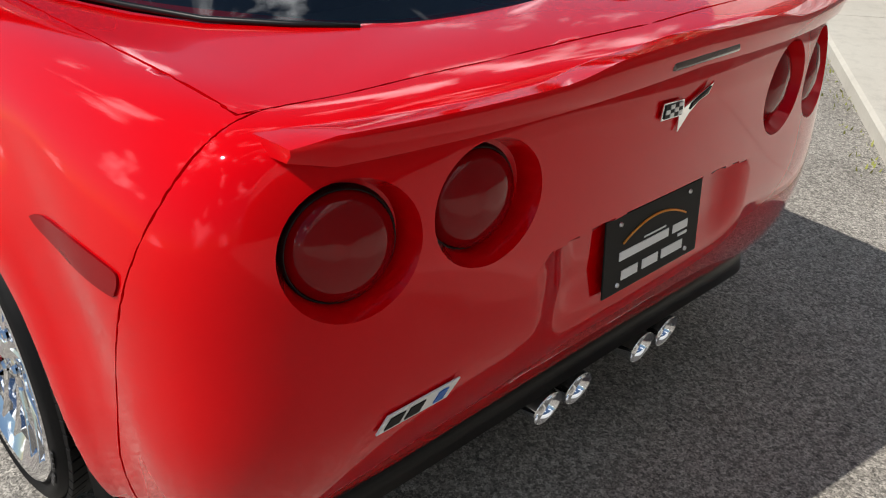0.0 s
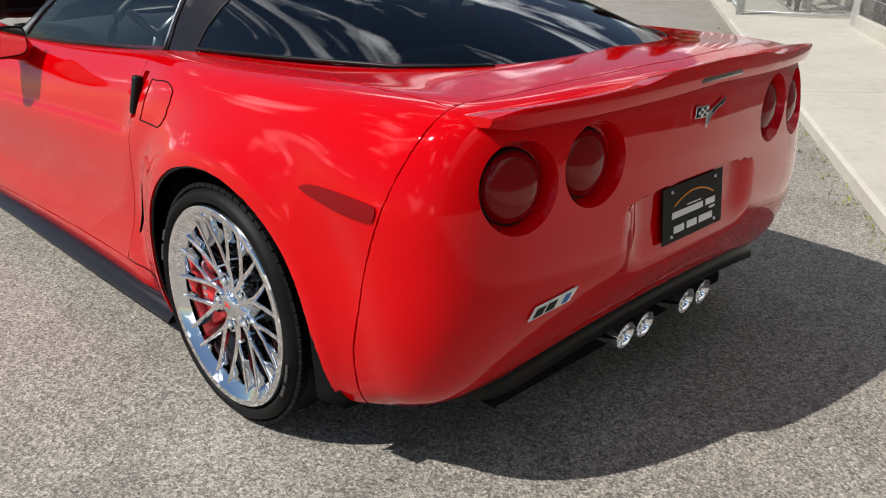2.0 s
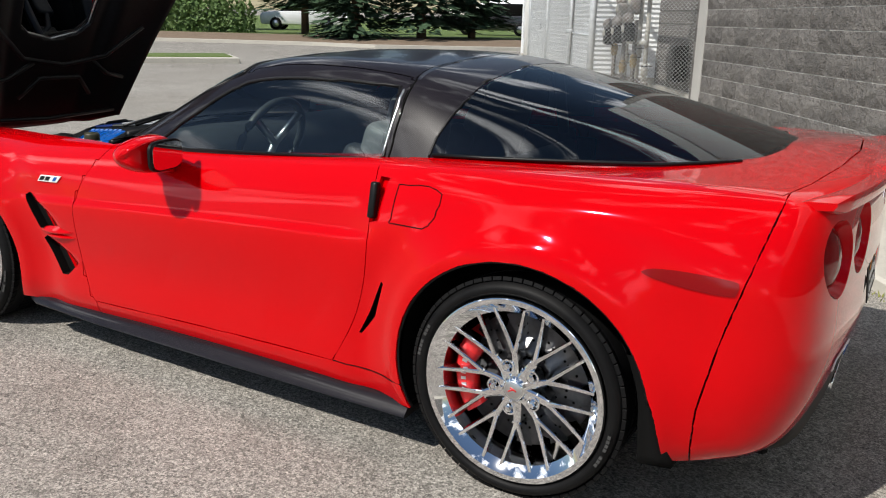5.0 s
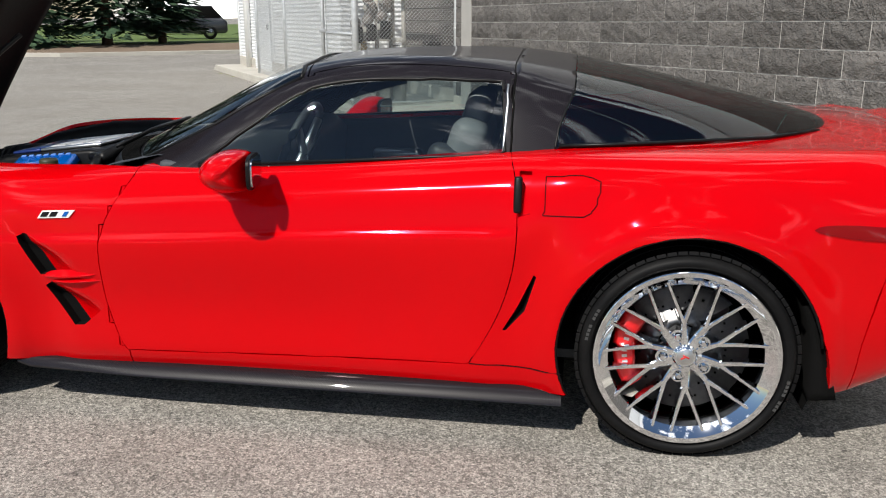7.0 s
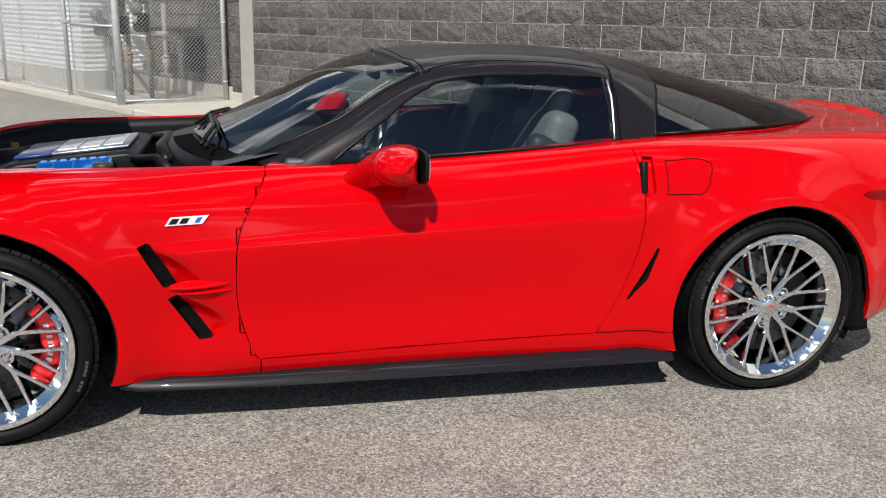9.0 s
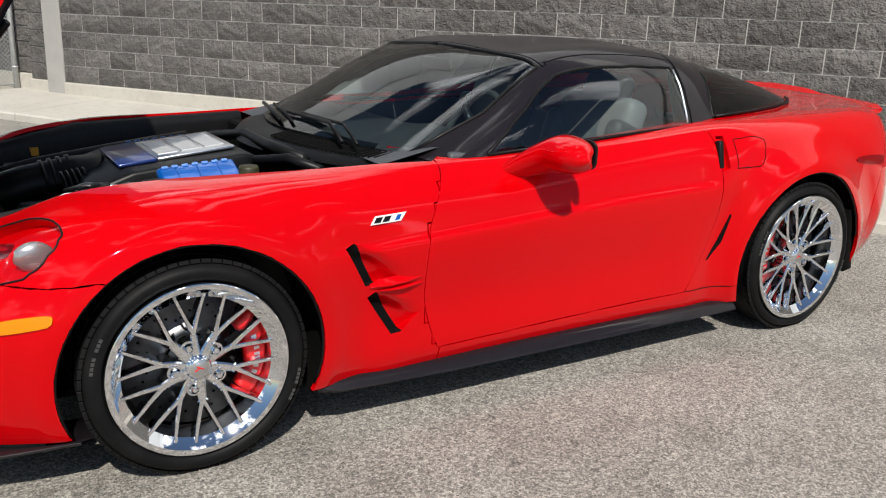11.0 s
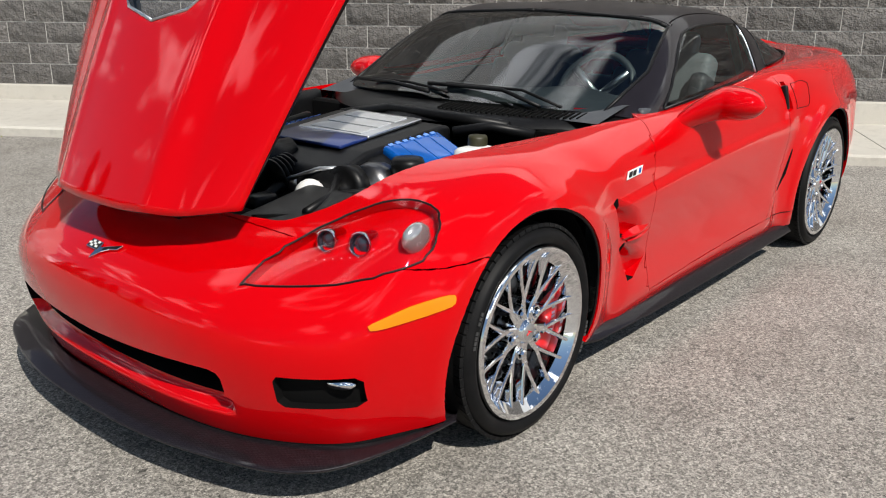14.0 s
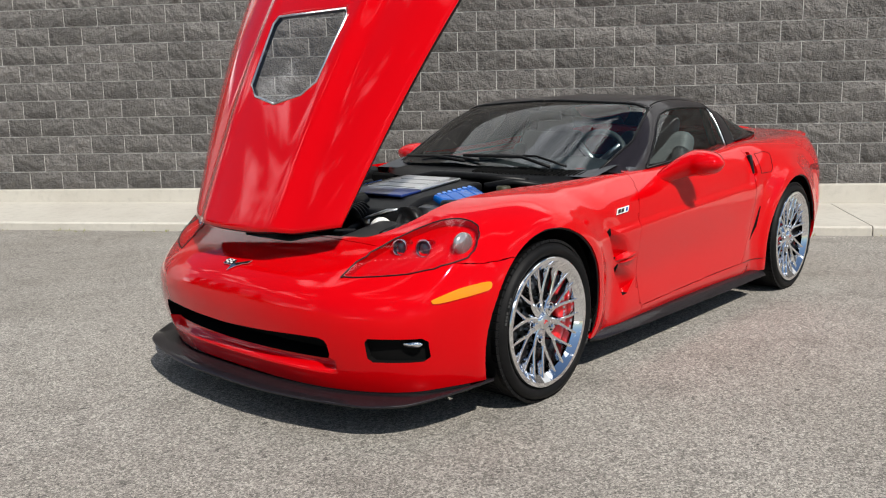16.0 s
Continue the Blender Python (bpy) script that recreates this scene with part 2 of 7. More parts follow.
def lathe_bm(profile, sides=64, axis="y", bm=None):
    """Turn a profile of (radius, height) round an axis."""
    bm = bm or bmesh.new()
    rings = []
    for r, h in profile:
        ring = []
        for k in range(sides):
            a = 2 * math.pi * k / sides
            c, s = r * math.cos(a), r * math.sin(a)
            ring.append(bm.verts.new((c, h, s) if axis == "y" else ((c, s, h) if axis == "z" else (h, c, s))))
        rings.append(ring)
    for a, b in zip(rings, rings[1:]):
        for k in range(sides):
            bm.faces.new((a[k], a[(k + 1) % sides], b[(k + 1) % sides], b[k]))
    bmesh.ops.recalc_face_normals(bm, faces=bm.faces)
    return bm


def prism_bm(outline, depth, m=None, bevel=0.0, bm=None):
    """A flat outline of (x, z) pushed along y by depth, moved by m."""
    own = bmesh.new()
    front = [own.verts.new((x, 0, z)) for x, z in outline]
    back = [own.verts.new((x, depth, z)) for x, z in outline]
    own.faces.new(front)
    own.faces.new(back[::-1])
    k = len(front)
    for i in range(k):
        own.faces.new((front[i], back[i], back[(i + 1) % k], front[(i + 1) % k]))
    bmesh.ops.recalc_face_normals(own, faces=own.faces)
    if bevel:
        bmesh.ops.bevel(own, geom=own.edges[:], offset=bevel, segments=2, profile=0.5, affect="EDGES")
    if m is not None:
        own.transform(m)
    if bm is None:
        return own
    me = bpy.data.meshes.new("tmp")
    own.to_mesh(me)
    own.free()
    bm.from_mesh(me)
    bpy.data.meshes.remove(me)
    return bm


# ---- the wall's line: u along it, n through it, s metres along from the middle ----
TURN, AWAY, FALL, BASE = -57.0, 4.1, -0.006, 0.322
WU = Vector((math.cos(radians(TURN)), math.sin(radians(TURN)), 0))
WN = Vector((-math.sin(radians(TURN)), math.cos(radians(TURN)), 0))
WALL_AT = Matrix.Translation(WN * AWAY) @ pose(0, 0, 0, 0, math.degrees(FALL), TURN)
END = -7.09


def smoothstep(a, b, v):
    v = min(1, max(0, (v - a) / (b - a)))
    return v * v * (3 - 2 * v)





# ---- ground ----
def ground():
    bm = bmesh.new()
    lines = [-3000, -900, -250, -90, -40, -20, -10, -5, 0, 5, 10, 20, 40, 90, 250, 900, 3000]
    grid = [[bm.verts.new((x, y, 0.0)) for x in lines] for y in lines]
    for a, b in zip(grid, grid[1:]):
        for k in range(len(lines) - 1):
            bm.faces.new((a[k], a[k + 1], b[k + 1], b[k]))
    bmesh.ops.recalc_face_normals(bm, faces=bm.faces)
    return tagged(part("ground", bm, ASPHALT), "worn sun-bleached grey asphalt of the parking lot", "ground", kind="structure")


ground()


def pavement():
    """Slabs that fall from the wall to a low kerb, with open joints, and the wall's footing."""
    edges = [END - 0.9, -6.4, -3.35, -0.3, 2.75, 5.8, 8.85, 12.0, 15.4]
    bm = bmesh.new()
    for a, b in zip(edges, edges[1:]):
        rows = [[bm.verts.new((x, y, z)) for y, z in ((-1.28, -0.1), (-1.28, 0.066), (-1.262, 0.084), (-0.02, 0.14), (0.3, 0.14), (0.3, -0.1))] for x in (a + 0.005, b - 0.005)]
        for i in range(6):
            bm.faces.new((rows[0][i], rows[0][(i + 1) % 6], rows[1][(i + 1) % 6], rows[1][i]))
        bm.faces.new(rows[0])
        bm.faces.new(rows[1][::-1])
    bmesh.ops.recalc_face_normals(bm, faces=bm.faces)
    ob = part("pavement", bm, CONCRETE, smooth=False)
    ob.matrix_world = Matrix.Translation(WN * AWAY) @ pose(0, 0, 0, 0, 0, TURN)
    tagged(ob, "pale concrete pavement with a low kerb along the wall", "pavement", kind="structure")
    bm = box_bm(22.45, 0.40, 0.44, 0.012, Matrix.Translation((END + 11.23, 0.175, BASE - 0.22)))
    ob = part("wall_base", bm, CONCRETE, smooth=False)
    ob.matrix_world = WALL_AT
    tagged(ob, "low pale concrete footing below the block wall", "wall base", kind="structure")


pavement()


def wall():
    """A running-bond wall of split-faced blocks: recessed mortar with proud blocks."""
    rows, first, length, high = 17, END, 22.45, 0.2032
    bm = box_bm(length, 0.30, rows * high, 0, Matrix.Translation((first + length / 2, 0.17, BASE + rows * high / 2)))
    core = part("wall_north", bm, MORTAR, smooth=False)
    core.matrix_world = WALL_AT
    tagged(core, "dark grey split-faced concrete block wall with pale mortar", "wall", kind="structure")
    kinds = []
    rng = random.Random(4)
    for k in range(6):
        b = bmesh.new()
        w, h = 0.396, 0.193
        nx, nz = 6, 3
        front = [[b.verts.new((w * (i / nx - 0.5), (-0.008 - 0.022 * rng.random()) if 0 < i < nx and 0 < j < nz else -0.002 - 0.003 * rng.random(), h * (j / nz - 0.5)))
                  for i in range(nx + 1)] for j in range(nz + 1)]
        for j in range(nz):
            for i in range(nx):
                b.faces.new((front[j][i], front[j][i + 1], front[j + 1][i + 1], front[j + 1][i]))
        ring = [*front[0], *[r[-1] for r in front[1:]], *front[-1][-2::-1], *[r[0] for r in front[-2:0:-1]]]
        back = [b.verts.new((v.co.x, 0.03, v.co.z)) for v in ring]
        for i in range(len(ring)):
            b.faces.new((ring[i], back[i], back[(i + 1) % len(ring)], ring[(i + 1) % len(ring)]))
        bmesh.ops.recalc_face_normals(b, faces=b.faces)
        me = bpy.data.meshes.new("brick")
        b.to_mesh(me)
        b.free()
        me.materials.append(BLOCK)
        kinds.append(me)
    rest = bmesh.new()
    count = 0
    for r in range(rows):
        x = (0.173 if r % 2 == 0 else 0.376) - 0.4064 * 18
        while x < first + length - 0.2:
            # the course starts with a cut block where the bond does not fall on the corner
            low = max(x - 0.2032, first)
            if x + 0.2032 - low < 0.06:
                x += 0.4064
                continue
            mid, part_of = (low + x + 0.2032) / 2, (x + 0.2032 - low) / 0.4064
            me = kinds[rng.randrange(6)]
            m = Matrix.Translation((mid, 0.018, BASE + (r + 0.5) * high)) @ Matrix.Diagonal((rng.choice((-1, 1)) * part_of, 1, rng.choice((-1, 1)), 1))
            if r < 10 and x < 4.6 and count < 300:
                ob = new("brick", me)
                ob.parent = core
                ob.matrix_basis = m
                count += 1
            else:
                tmp = bmesh.new()
                tmp.from_mesh(me)
                tmp.transform(m)
                for f in tmp.faces:
                    f.smooth = False
                hold = bpy.data.meshes.new("tmp")
                tmp.to_mesh(hold)
                tmp.free()
                rest.from_mesh(hold)
                bpy.data.meshes.remove(hold)
            x += 0.4064
    ob = part("upper_bricks", rest, BLOCK, core, smooth=False)
    tagged(ob, kind="stuff")


wall()


def upper_storey():
    """Pale corrugated metal above the block wall, with a plain fascia along the roof."""
    low, high, roof, length = BASE + 17 * 0.2032, 6.1, 7.3, 22.45
    bm = bmesh.new()
    rows = []
    count = int((high - low) / 0.038)
    for k in range(count + 1):
        rows.append([bm.verts.new((x, 0.02 + (0.016 if k % 2 else 0.0), low + (high - low) * k / count)) for x in (END, END + length)])
    for p, q in zip(rows, rows[1:]):
        bm.faces.new((p[0], p[1], q[1], q[0]))
    box_bm(length, 0.28, roof - low, 0, Matrix.Translation((END + length / 2, 0.19, (roof + low) / 2)), 1, bm)
    bmesh.ops.recalc_face_normals(bm, faces=bm.faces)
    ob = part("wall_upper", bm, SIDING, smooth=False)
    ob.matrix_world = WALL_AT
    tagged(ob, "pale corrugated metal cladding above the block wall", "wall", kind="structure")
    bm = box_bm(length + 0.1, 0.36, roof - high, 0.015, Matrix.Translation((END + length / 2, 0.14, (roof + high) / 2)))
    ob = part("fascia", bm, SIDING, smooth=False)
    ob.matrix_world = WALL_AT
    tagged(ob, "plain pale metal fascia along the roof edge", "fascia", kind="structure")


upper_storey()


# ---- sports car: nose towards -x, its left side towards -y ----
class Skin:
    """A smooth tensor surface through a net of feature curves; rows run round the car, columns from the sill to the middle line."""

    def __init__(self, net, mirror_ends, contour=None):
        self.contour = None
        self.q = np.array(net, float)
        self.mirror_ends = mirror_ends
        self.p = self.q.copy()
        for _ in range(6):
            u, v = np.meshgrid(np.arange(self.q.shape[0]), np.arange(self.q.shape[1]), indexing="ij")
            self.p += 0.9 * (self.q - self.at(u.ravel(), v.ravel()).reshape(self.q.shape))
        self.contour = contour

    def padded(self):
        p, flip = self.p, np.array([1, -1, 1])
        if self.mirror_ends:
            p = np.concatenate([p[1:2] * flip, p, p[-2:-1] * flip], 0)
        else:
            p = np.concatenate([2 * p[:1] - p[1:2], p, 2 * p[-1:] - p[-2:-1]], 0)
        return np.concatenate([2 * p[:, :1] - p[:, 1:2], p, p[:, -2:-1] * flip], 1)

    def at(self, u, v):
        g = self.padded()

        def split(t, n):
            i = np.clip(np.floor(t).astype(int), 0, n - 2)
            f = t - i
            return i, np.stack([(1 - f) ** 3, 3 * f ** 3 - 6 * f ** 2 + 4, -3 * f ** 3 + 3 * f ** 2 + 3 * f + 1, f ** 3], 1) / 6

        i, a = split(np.asarray(u, float), self.q.shape[0])
        j, b = split(np.asarray(v, float), self.q.shape[1])
        out = np.zeros((len(i), 3))
        for k in range(4):
            for m in range(4):
                out += (a[:, k] * b[:, m])[:, None] * g[i + k, j + m]
        return self.contour(out) if self.contour else out

    def mesh(self, nu, nv):
        """The surface as a bmesh, with the two surface numbers kept on the corners."""
        bm = bmesh.new()
        lu, lv = bm.verts.layers.float.new("u"), bm.verts.layers.float.new("v")
        us, vs = np.linspace(0, self.q.shape[0] - 1, nu), np.linspace(0, self.q.shape[1] - 1, nv)
        u, v = np.meshgrid(us, vs, indexing="ij")
        co = self.at(u.ravel(), v.ravel()).reshape(nu, nv, 3)
        grid = []
        for i in range(nu):
            row = []
            for j in range(nv):
                w = bm.verts.new(co[i, j])
                w[lu], w[lv] = us[i], vs[j]
                row.append(w)
            grid.append(row)
        for i in range(nu - 1):
            for j in range(nv - 1):
                bm.faces.new((grid[i][j], grid[i + 1][j], grid[i + 1][j + 1], grid[i][j + 1]))
        bm.normal_update()
        return bm


def inside(poly, x, y):
    hit = False
    for (x0, y0), (x1, y1) in zip(poly, poly[1:] + poly[:1]):
        if (y0 > y) != (y1 > y) and x < (x1 - x0) * (y - y0) / (y1 - y0) + x0:
            hit = not hit
    return hit


def cut(bm, poly, axes, keep=lambda f: True):
    """Score the outline poly, seen along the third axis, into the faces, and give back those inside it."""
    a, b = axes
    third = 3 - a - b
    for (x0, y0), (x1, y1) in zip(poly, poly[1:] + poly[:1]):
        lo, hi = (min(x0, x1) - 0.05, min(y0, y1) - 0.05), (max(x0, x1) + 0.05, max(y0, y1) + 0.05)
        faces = []
        for f in bm.faces:
            c = f.calc_center_median()
            if lo[0] < c[a] < hi[0] and lo[1] < c[b] < hi[1] and keep(f):
                faces.append(f)
        if not faces:
            continue
        co, no = Vector((0, 0, 0)), Vector((0, 0, 0))
        co[a], co[b], no[a], no[b] = x0, y0, y1 - y0, x0 - x1
        if no.length < 1e-6:
            continue
        verts, edges = {v for f in faces for v in f.verts}, {e for f in faces for e in f.edges}
        bmesh.ops.bisect_plane(bm, geom=[*verts, *edges, *faces], dist=0.0002, plane_co=co, plane_no=no.normalized())
    found = []
    for f in bm.faces:
        c = f.calc_center_median()
        if keep(f) and inside(poly, c[a], c[b]):
            found.append(f)
    return found


def circle(cx, cy, r, k=40, ry=None):
    return [(cx + r * math.cos(2 * math.pi * i / k), cy + (ry or r) * math.sin(2 * math.pi * i / k)) for i in range(k)]


def curve(points, steps=6):
    """A smooth open line through 2D points."""
    out = []
    p = [points[0], *points, points[-1]]
    for i in range(1, len(p) - 2):
        for k in range(steps):
            t = k / steps
            out.append(tuple(0.5 * (2 * p[i][d] + (p[i + 1][d] - p[i - 1][d]) * t + (2 * p[i - 1][d] - 5 * p[i][d] + 4 * p[i + 1][d] - p[i + 2][d]) * t * t
                                    + (3 * p[i][d] - p[i - 1][d] - 3 * p[i + 1][d] + p[i + 2][d]) * t ** 3) for d in (0, 1)))
    return out + [tuple(points[-1])]


def strip(x, w, z):
    """One feature curve of the body's left half."""
    return [(a, -b, c) for a, b, c in zip(x, w, z)]


SILL = strip((-2.15, -2.12, -1.97, -1.73, -1.34, -0.95, -0.5, 0.1, 0.7, 0.97, 1.34, 1.74, 1.9, 2.02, 2.095, 2.115),
             (0, 0.44, 0.75, 0.88, 0.915, 0.9, 0.885, 0.875, 0.885, 0.905, 0.925, 0.9, 0.845, 0.735, 0.46, 0),
             (0.155, 0.155, 0.157, 0.165, 0.175, 0.17, 0.17, 0.17, 0.17, 0.17, 0.185, 0.215, 0.235, 0.265, 0.34, 0.37))
LOW = strip((-2.19, -2.155, -2, -1.74, -1.34, -0.95, -0.5, 0.1, 0.7, 0.97, 1.34, 1.75, 1.945, 2.066, 2.13, 2.155),
            (0, 0.45, 0.775, 0.905, 0.945, 0.92, 0.91, 0.897, 0.905, 0.925, 0.95, 0.925, 0.877, 0.762, 0.46, 0),
            (0.25, 0.25, 0.252, 0.262, 0.275, 0.26, 0.25, 0.25, 0.25, 0.265, 0.28, 0.295, 0.31, 0.33, 0.42, 0.45))
MID = strip((-2.22, -2.18, -2.02, -1.75, -1.34, -0.95, -0.5, 0.1, 0.7, 0.97, 1.34, 1.77, 1.985, 2.104, 2.16, 2.185),
            (0, 0.46, 0.795, 0.925, 0.957, 0.93, 0.905, 0.89, 0.905, 0.94, 0.963, 0.937, 0.897, 0.775, 0.46, 0),
            (0.4, 0.4, 0.4, 0.41, 0.42, 0.4, 0.4, 0.4, 0.42, 0.43, 0.45, 0.46, 0.47, 0.48, 0.53, 0.555))
WAIST = strip((-2.2, -2.155, -1.98, -1.75, -1.34, -0.95, -0.5, 0.1, 0.7, 0.97, 1.34, 1.78, 1.988, 2.104, 2.157, 2.183),
              (0, 0.47, 0.8, 0.93, 0.96, 0.945, 0.925, 0.908, 0.91, 0.945, 0.966, 0.927, 0.89, 0.775, 0.46, 0),
              (0.52, 0.51, 0.515, 0.535, 0.57, 0.55, 0.57, 0.59, 0.6, 0.6, 0.62, 0.63, 0.635, 0.64, 0.66, 0.675))
SHOULDER = strip((-2.13, -2.06, -1.87, -1.71, -1.34, -0.95, -0.5, 0.1, 0.7, 0.97, 1.34, 1.775, 1.98, 2.094, 2.15, 2.18),
                 (0, 0.48, 0.8, 0.892, 0.93, 0.928, 0.908, 0.89, 0.893, 0.922, 0.947, 0.908, 0.872, 0.765, 0.46, 0),
                 (0.582, 0.59, 0.63, 0.675, 0.735, 0.715, 0.715, 0.73, 0.76, 0.765, 0.775, 0.785, 0.788, 0.79, 0.815, 0.83))
CREST = strip((-2.02, -1.94, -1.79, -1.66, -1.34, -0.95, -0.5, 0.1, 0.7, 0.97, 1.34, 1.77, 1.955, 2.06, 2.138, 2.17),
              (0, 0.49, 0.735, 0.8, 0.81, 0.83, 0.825, 0.815, 0.815, 0.84, 0.84, 0.815, 0.79, 0.735, 0.46, 0),
              (0.65, 0.66, 0.718, 0.765, 0.822, 0.82, 0.825, 0.845, 0.89, 0.91, 0.925, 0.935, 0.932, 0.93, 0.945, 0.955))
BELT = strip((-1.85, -1.8, -1.7, -1.58, -1.34, -0.95, -0.5, 0.1, 0.7, 0.97, 1.34, 1.74, 1.9, 1.985, 2.09, 2.12),
             (0, 0.42, 0.56, 0.62, 0.645, 0.68, 0.72, 0.71, 0.715, 0.71, 0.68, 0.66, 0.648, 0.62, 0.4, 0),
             (0.715, 0.73, 0.775, 0.815, 0.838, 0.848, 0.862, 0.882, 0.925, 0.942, 0.952, 0.96, 0.963, 0.965, 0.98, 0.985))
DECK = strip((-1.7, -1.66, -1.6, -1.5, -1.3, -0.95, -0.5, 0.1, 0.7, 0.97, 1.34, 1.7, 1.8, 1.87, 1.95, 1.97),
             (0, 0.25, 0.34, 0.38, 0.39, 0.4, 0.4, 0.4, 0.4, 0.4, 0.4, 0.4, 0.39, 0.37, 0.25, 0),
             (0.765, 0.78, 0.81, 0.84, 0.86, 0.87, 0.88, 0.9, 0.95, 0.965, 0.97, 0.975, 0.978, 0.98, 0.99, 0.995))
SPINE = strip((-1.55, -1.53, -1.5, -1.42, -1.25, -0.95, -0.5, 0.1, 0.7, 0.97, 1.34, 1.6, 1.69, 1.75, 1.83, 1.85),
              (0, 0, 0, 0, 0, 0, 0, 0, 0, 0, 0, 0, 0, 0, 0, 0),
              (0.81, 0.815, 0.82, 0.84, 0.87, 0.88, 0.89, 0.9, 0.95, 0.965, 0.97, 0.98, 0.983, 0.985, 0.99, 0.995))
FRONT_AXLE, REAR_AXLE = (-1.3425, 0.327), (1.3425, 0.338)


def ramp(a, b, v):
    v = np.clip((v - a) / (b - a), 0, 1)
    return v * v * (3 - 2 * v)


def contours(p):
    """Flared wheel arches and the crease along the doors, worked into the smooth skin."""
    x, y, z = p[:, 0], p[:, 1].copy(), p[:, 2]
    flank = ramp(0.66, 0.80, np.abs(y)) * (1 - ramp(0.80, 0.90, z))
    for ax, az in (FRONT_AXLE, REAR_AXLE):
        r = np.hypot(x - ax, z - az)
        y -= flank * (0.013 * (1 - ramp(0.415, 0.475, r)) - 0.011 * np.exp(-((r - 0.545) / 0.065) ** 2))
    line = 0.655 + 0.05 * x
    length = ramp(-1.05, -0.75, x) * (1 - ramp(0.72, 0.86, x))
    y += flank * length * 0.013 * ramp(-0.004, 0.022, z - line) * (1 - ramp(0.04, 0.15, z - line))
    return np.stack([x, y, z], 1)


BODY = Skin([[c[i] for c in (SILL, LOW, MID, WAIST, SHOULDER, CREST, BELT, DECK, SPINE)] for i in range(16)], True, contours)

CAR = empty("sports_car")
tagged(CAR, "glossy red low sports coupe with its bonnet open, parked on asphalt", "car")
def finish(bm, skin, rim=0.016, gap=0.0027):
    """Open a hairline gap round a panel and turn its edge inwards."""
    bm.normal_update()
    edge = [e for e in bm.edges if len(e.link_faces) == 1]
    rimv = {v for e in edge for v in e.verts}
    shift = {}
    for v in rimv:
        if abs(v.co.y) < 0.0008:
            continue
        c = Vector((0, 0, 0))
        for f in v.link_faces:
            c += f.calc_center_median()
        d = c / len(v.link_faces) - v.co
        if d.length > 1e-6:
            shift[v] = d.normalized() * gap
    for v, d in shift.items():
        v.co += d
    edge = [e for e in edge if not all(abs(v.co.y) < 0.0008 for v in e.verts)]
    normals = {v: v.normal.copy() for v in rimv}
    old = set(bm.verts)
    made = bmesh.ops.extrude_edge_only(bm, edges=edge)
    for v in (g for g in made["geom"] if isinstance(g, bmesh.types.BMVert)):
        near = min((e.other_vert(v) for e in v.link_edges if e.other_vert(v) in old), key=lambda o: (o.co - v.co).length, default=None)
        if near:
            v.co = near.co - normals.get(near, near.normal) * rim
            if abs(near.co.y) < 0.0008:
                v.co.y = 0
    for e in edge:
        if e.is_valid:
            e.smooth = False
    return bm


def mirrored(bm):
    geom = bmesh.ops.duplicate(bm, geom=bm.verts[:] + bm.edges[:] + bm.faces[:])["geom"]
    for v in (g for g in geom if isinstance(g, bmesh.types.BMVert)):
        v.co.y = -v.co.y
    bmesh.ops.reverse_faces(bm, faces=[g for g in geom if isinstance(g, bmesh.types.BMFace)])
    bmesh.ops.remove_doubles(bm, verts=[v for v in bm.verts if abs(v.co.y) < 0.0008], dist=0.0008)
    return bm


def sink(bm, faces, move, slot=None, wall_slot=None, taper=1.0):
    """Push a patch of the skin inwards, leaving a wall round it."""
    made = bmesh.ops.extrude_face_region(bm, geom=faces)["geom"]
    verts = [g for g in made if isinstance(g, bmesh.types.BMVert)]
    new_faces = [g for g in made if isinstance(g, bmesh.types.BMFace)]
    mid = sum((v.co for v in verts), Vector()) / len(verts)
    middle = [v for v in verts if abs(v.co.y) < 0.0008]
    for v in verts:
        v.co = mid + (v.co - mid) * taper + Vector(move)
    for v in middle:
        v.co.y = 0
    bmesh.ops.delete(bm, geom=[f for f in faces if f.is_valid], context="FACES")
    bmesh.ops.delete(bm, geom=[f for f in {f for v in middle for f in v.link_faces} if f not in new_faces and all(abs(w.co.y) < 0.0008 for w in f.verts)], context="FACES")
    lone = set(verts)
    for v in verts:
        for f in v.link_faces:
            if wall_slot is not None and f not in new_faces and not all(w in lone for w in f.verts):
                f.material_index = wall_slot
            for e in f.edges:
                if (e.verts[0] in lone) != (e.verts[1] in lone):
                    continue
                if all(w in lone for w in e.verts) and f not in new_faces:
                    e.smooth = False
    for f in new_faces:
        if slot is not None:
            f.material_index = slot
    return new_faces


DOOR_LINE = curve([(-0.47, 0.96), (-0.49, 0.83), (-0.575, 0.66), (-0.59, 0.45), (-0.565, 0.32), (-0.528, 0.232)]) + \
    [(0.664, 0.256)] + curve([(0.664, 0.256), (0.745, 0.40), (0.795, 0.55), (0.812, 0.70), (0.80, 0.86), (0.76, 0.97)])[1:]
HEADLAMP = curve([(-2.068, -0.528), (-1.98, -0.548), (-1.86, -0.602), (-1.745, -0.69), (-1.668, -0.80), (-1.682, -0.862), (-1.77, -0.880), (-1.88, -0.815), (-2.0, -0.67), (-2.068, -0.528)])[:-1]
BAY = [(-1.995, 0.01), (-1.99, -0.15), (-1.955, -0.20)] + curve([(-1.915, -0.28), (-1.895, -0.40), (-1.86, -0.50), (-1.70, -0.615), (-1.40, -0.68), (-1.0, -0.725), (-0.70, -0.75), (-0.60, -0.765), (-0.50, -0.778)]) + [(-0.455, -0.74), (-0.55, -0.55), (-0.72, -0.25), (-0.76, 0.01)]
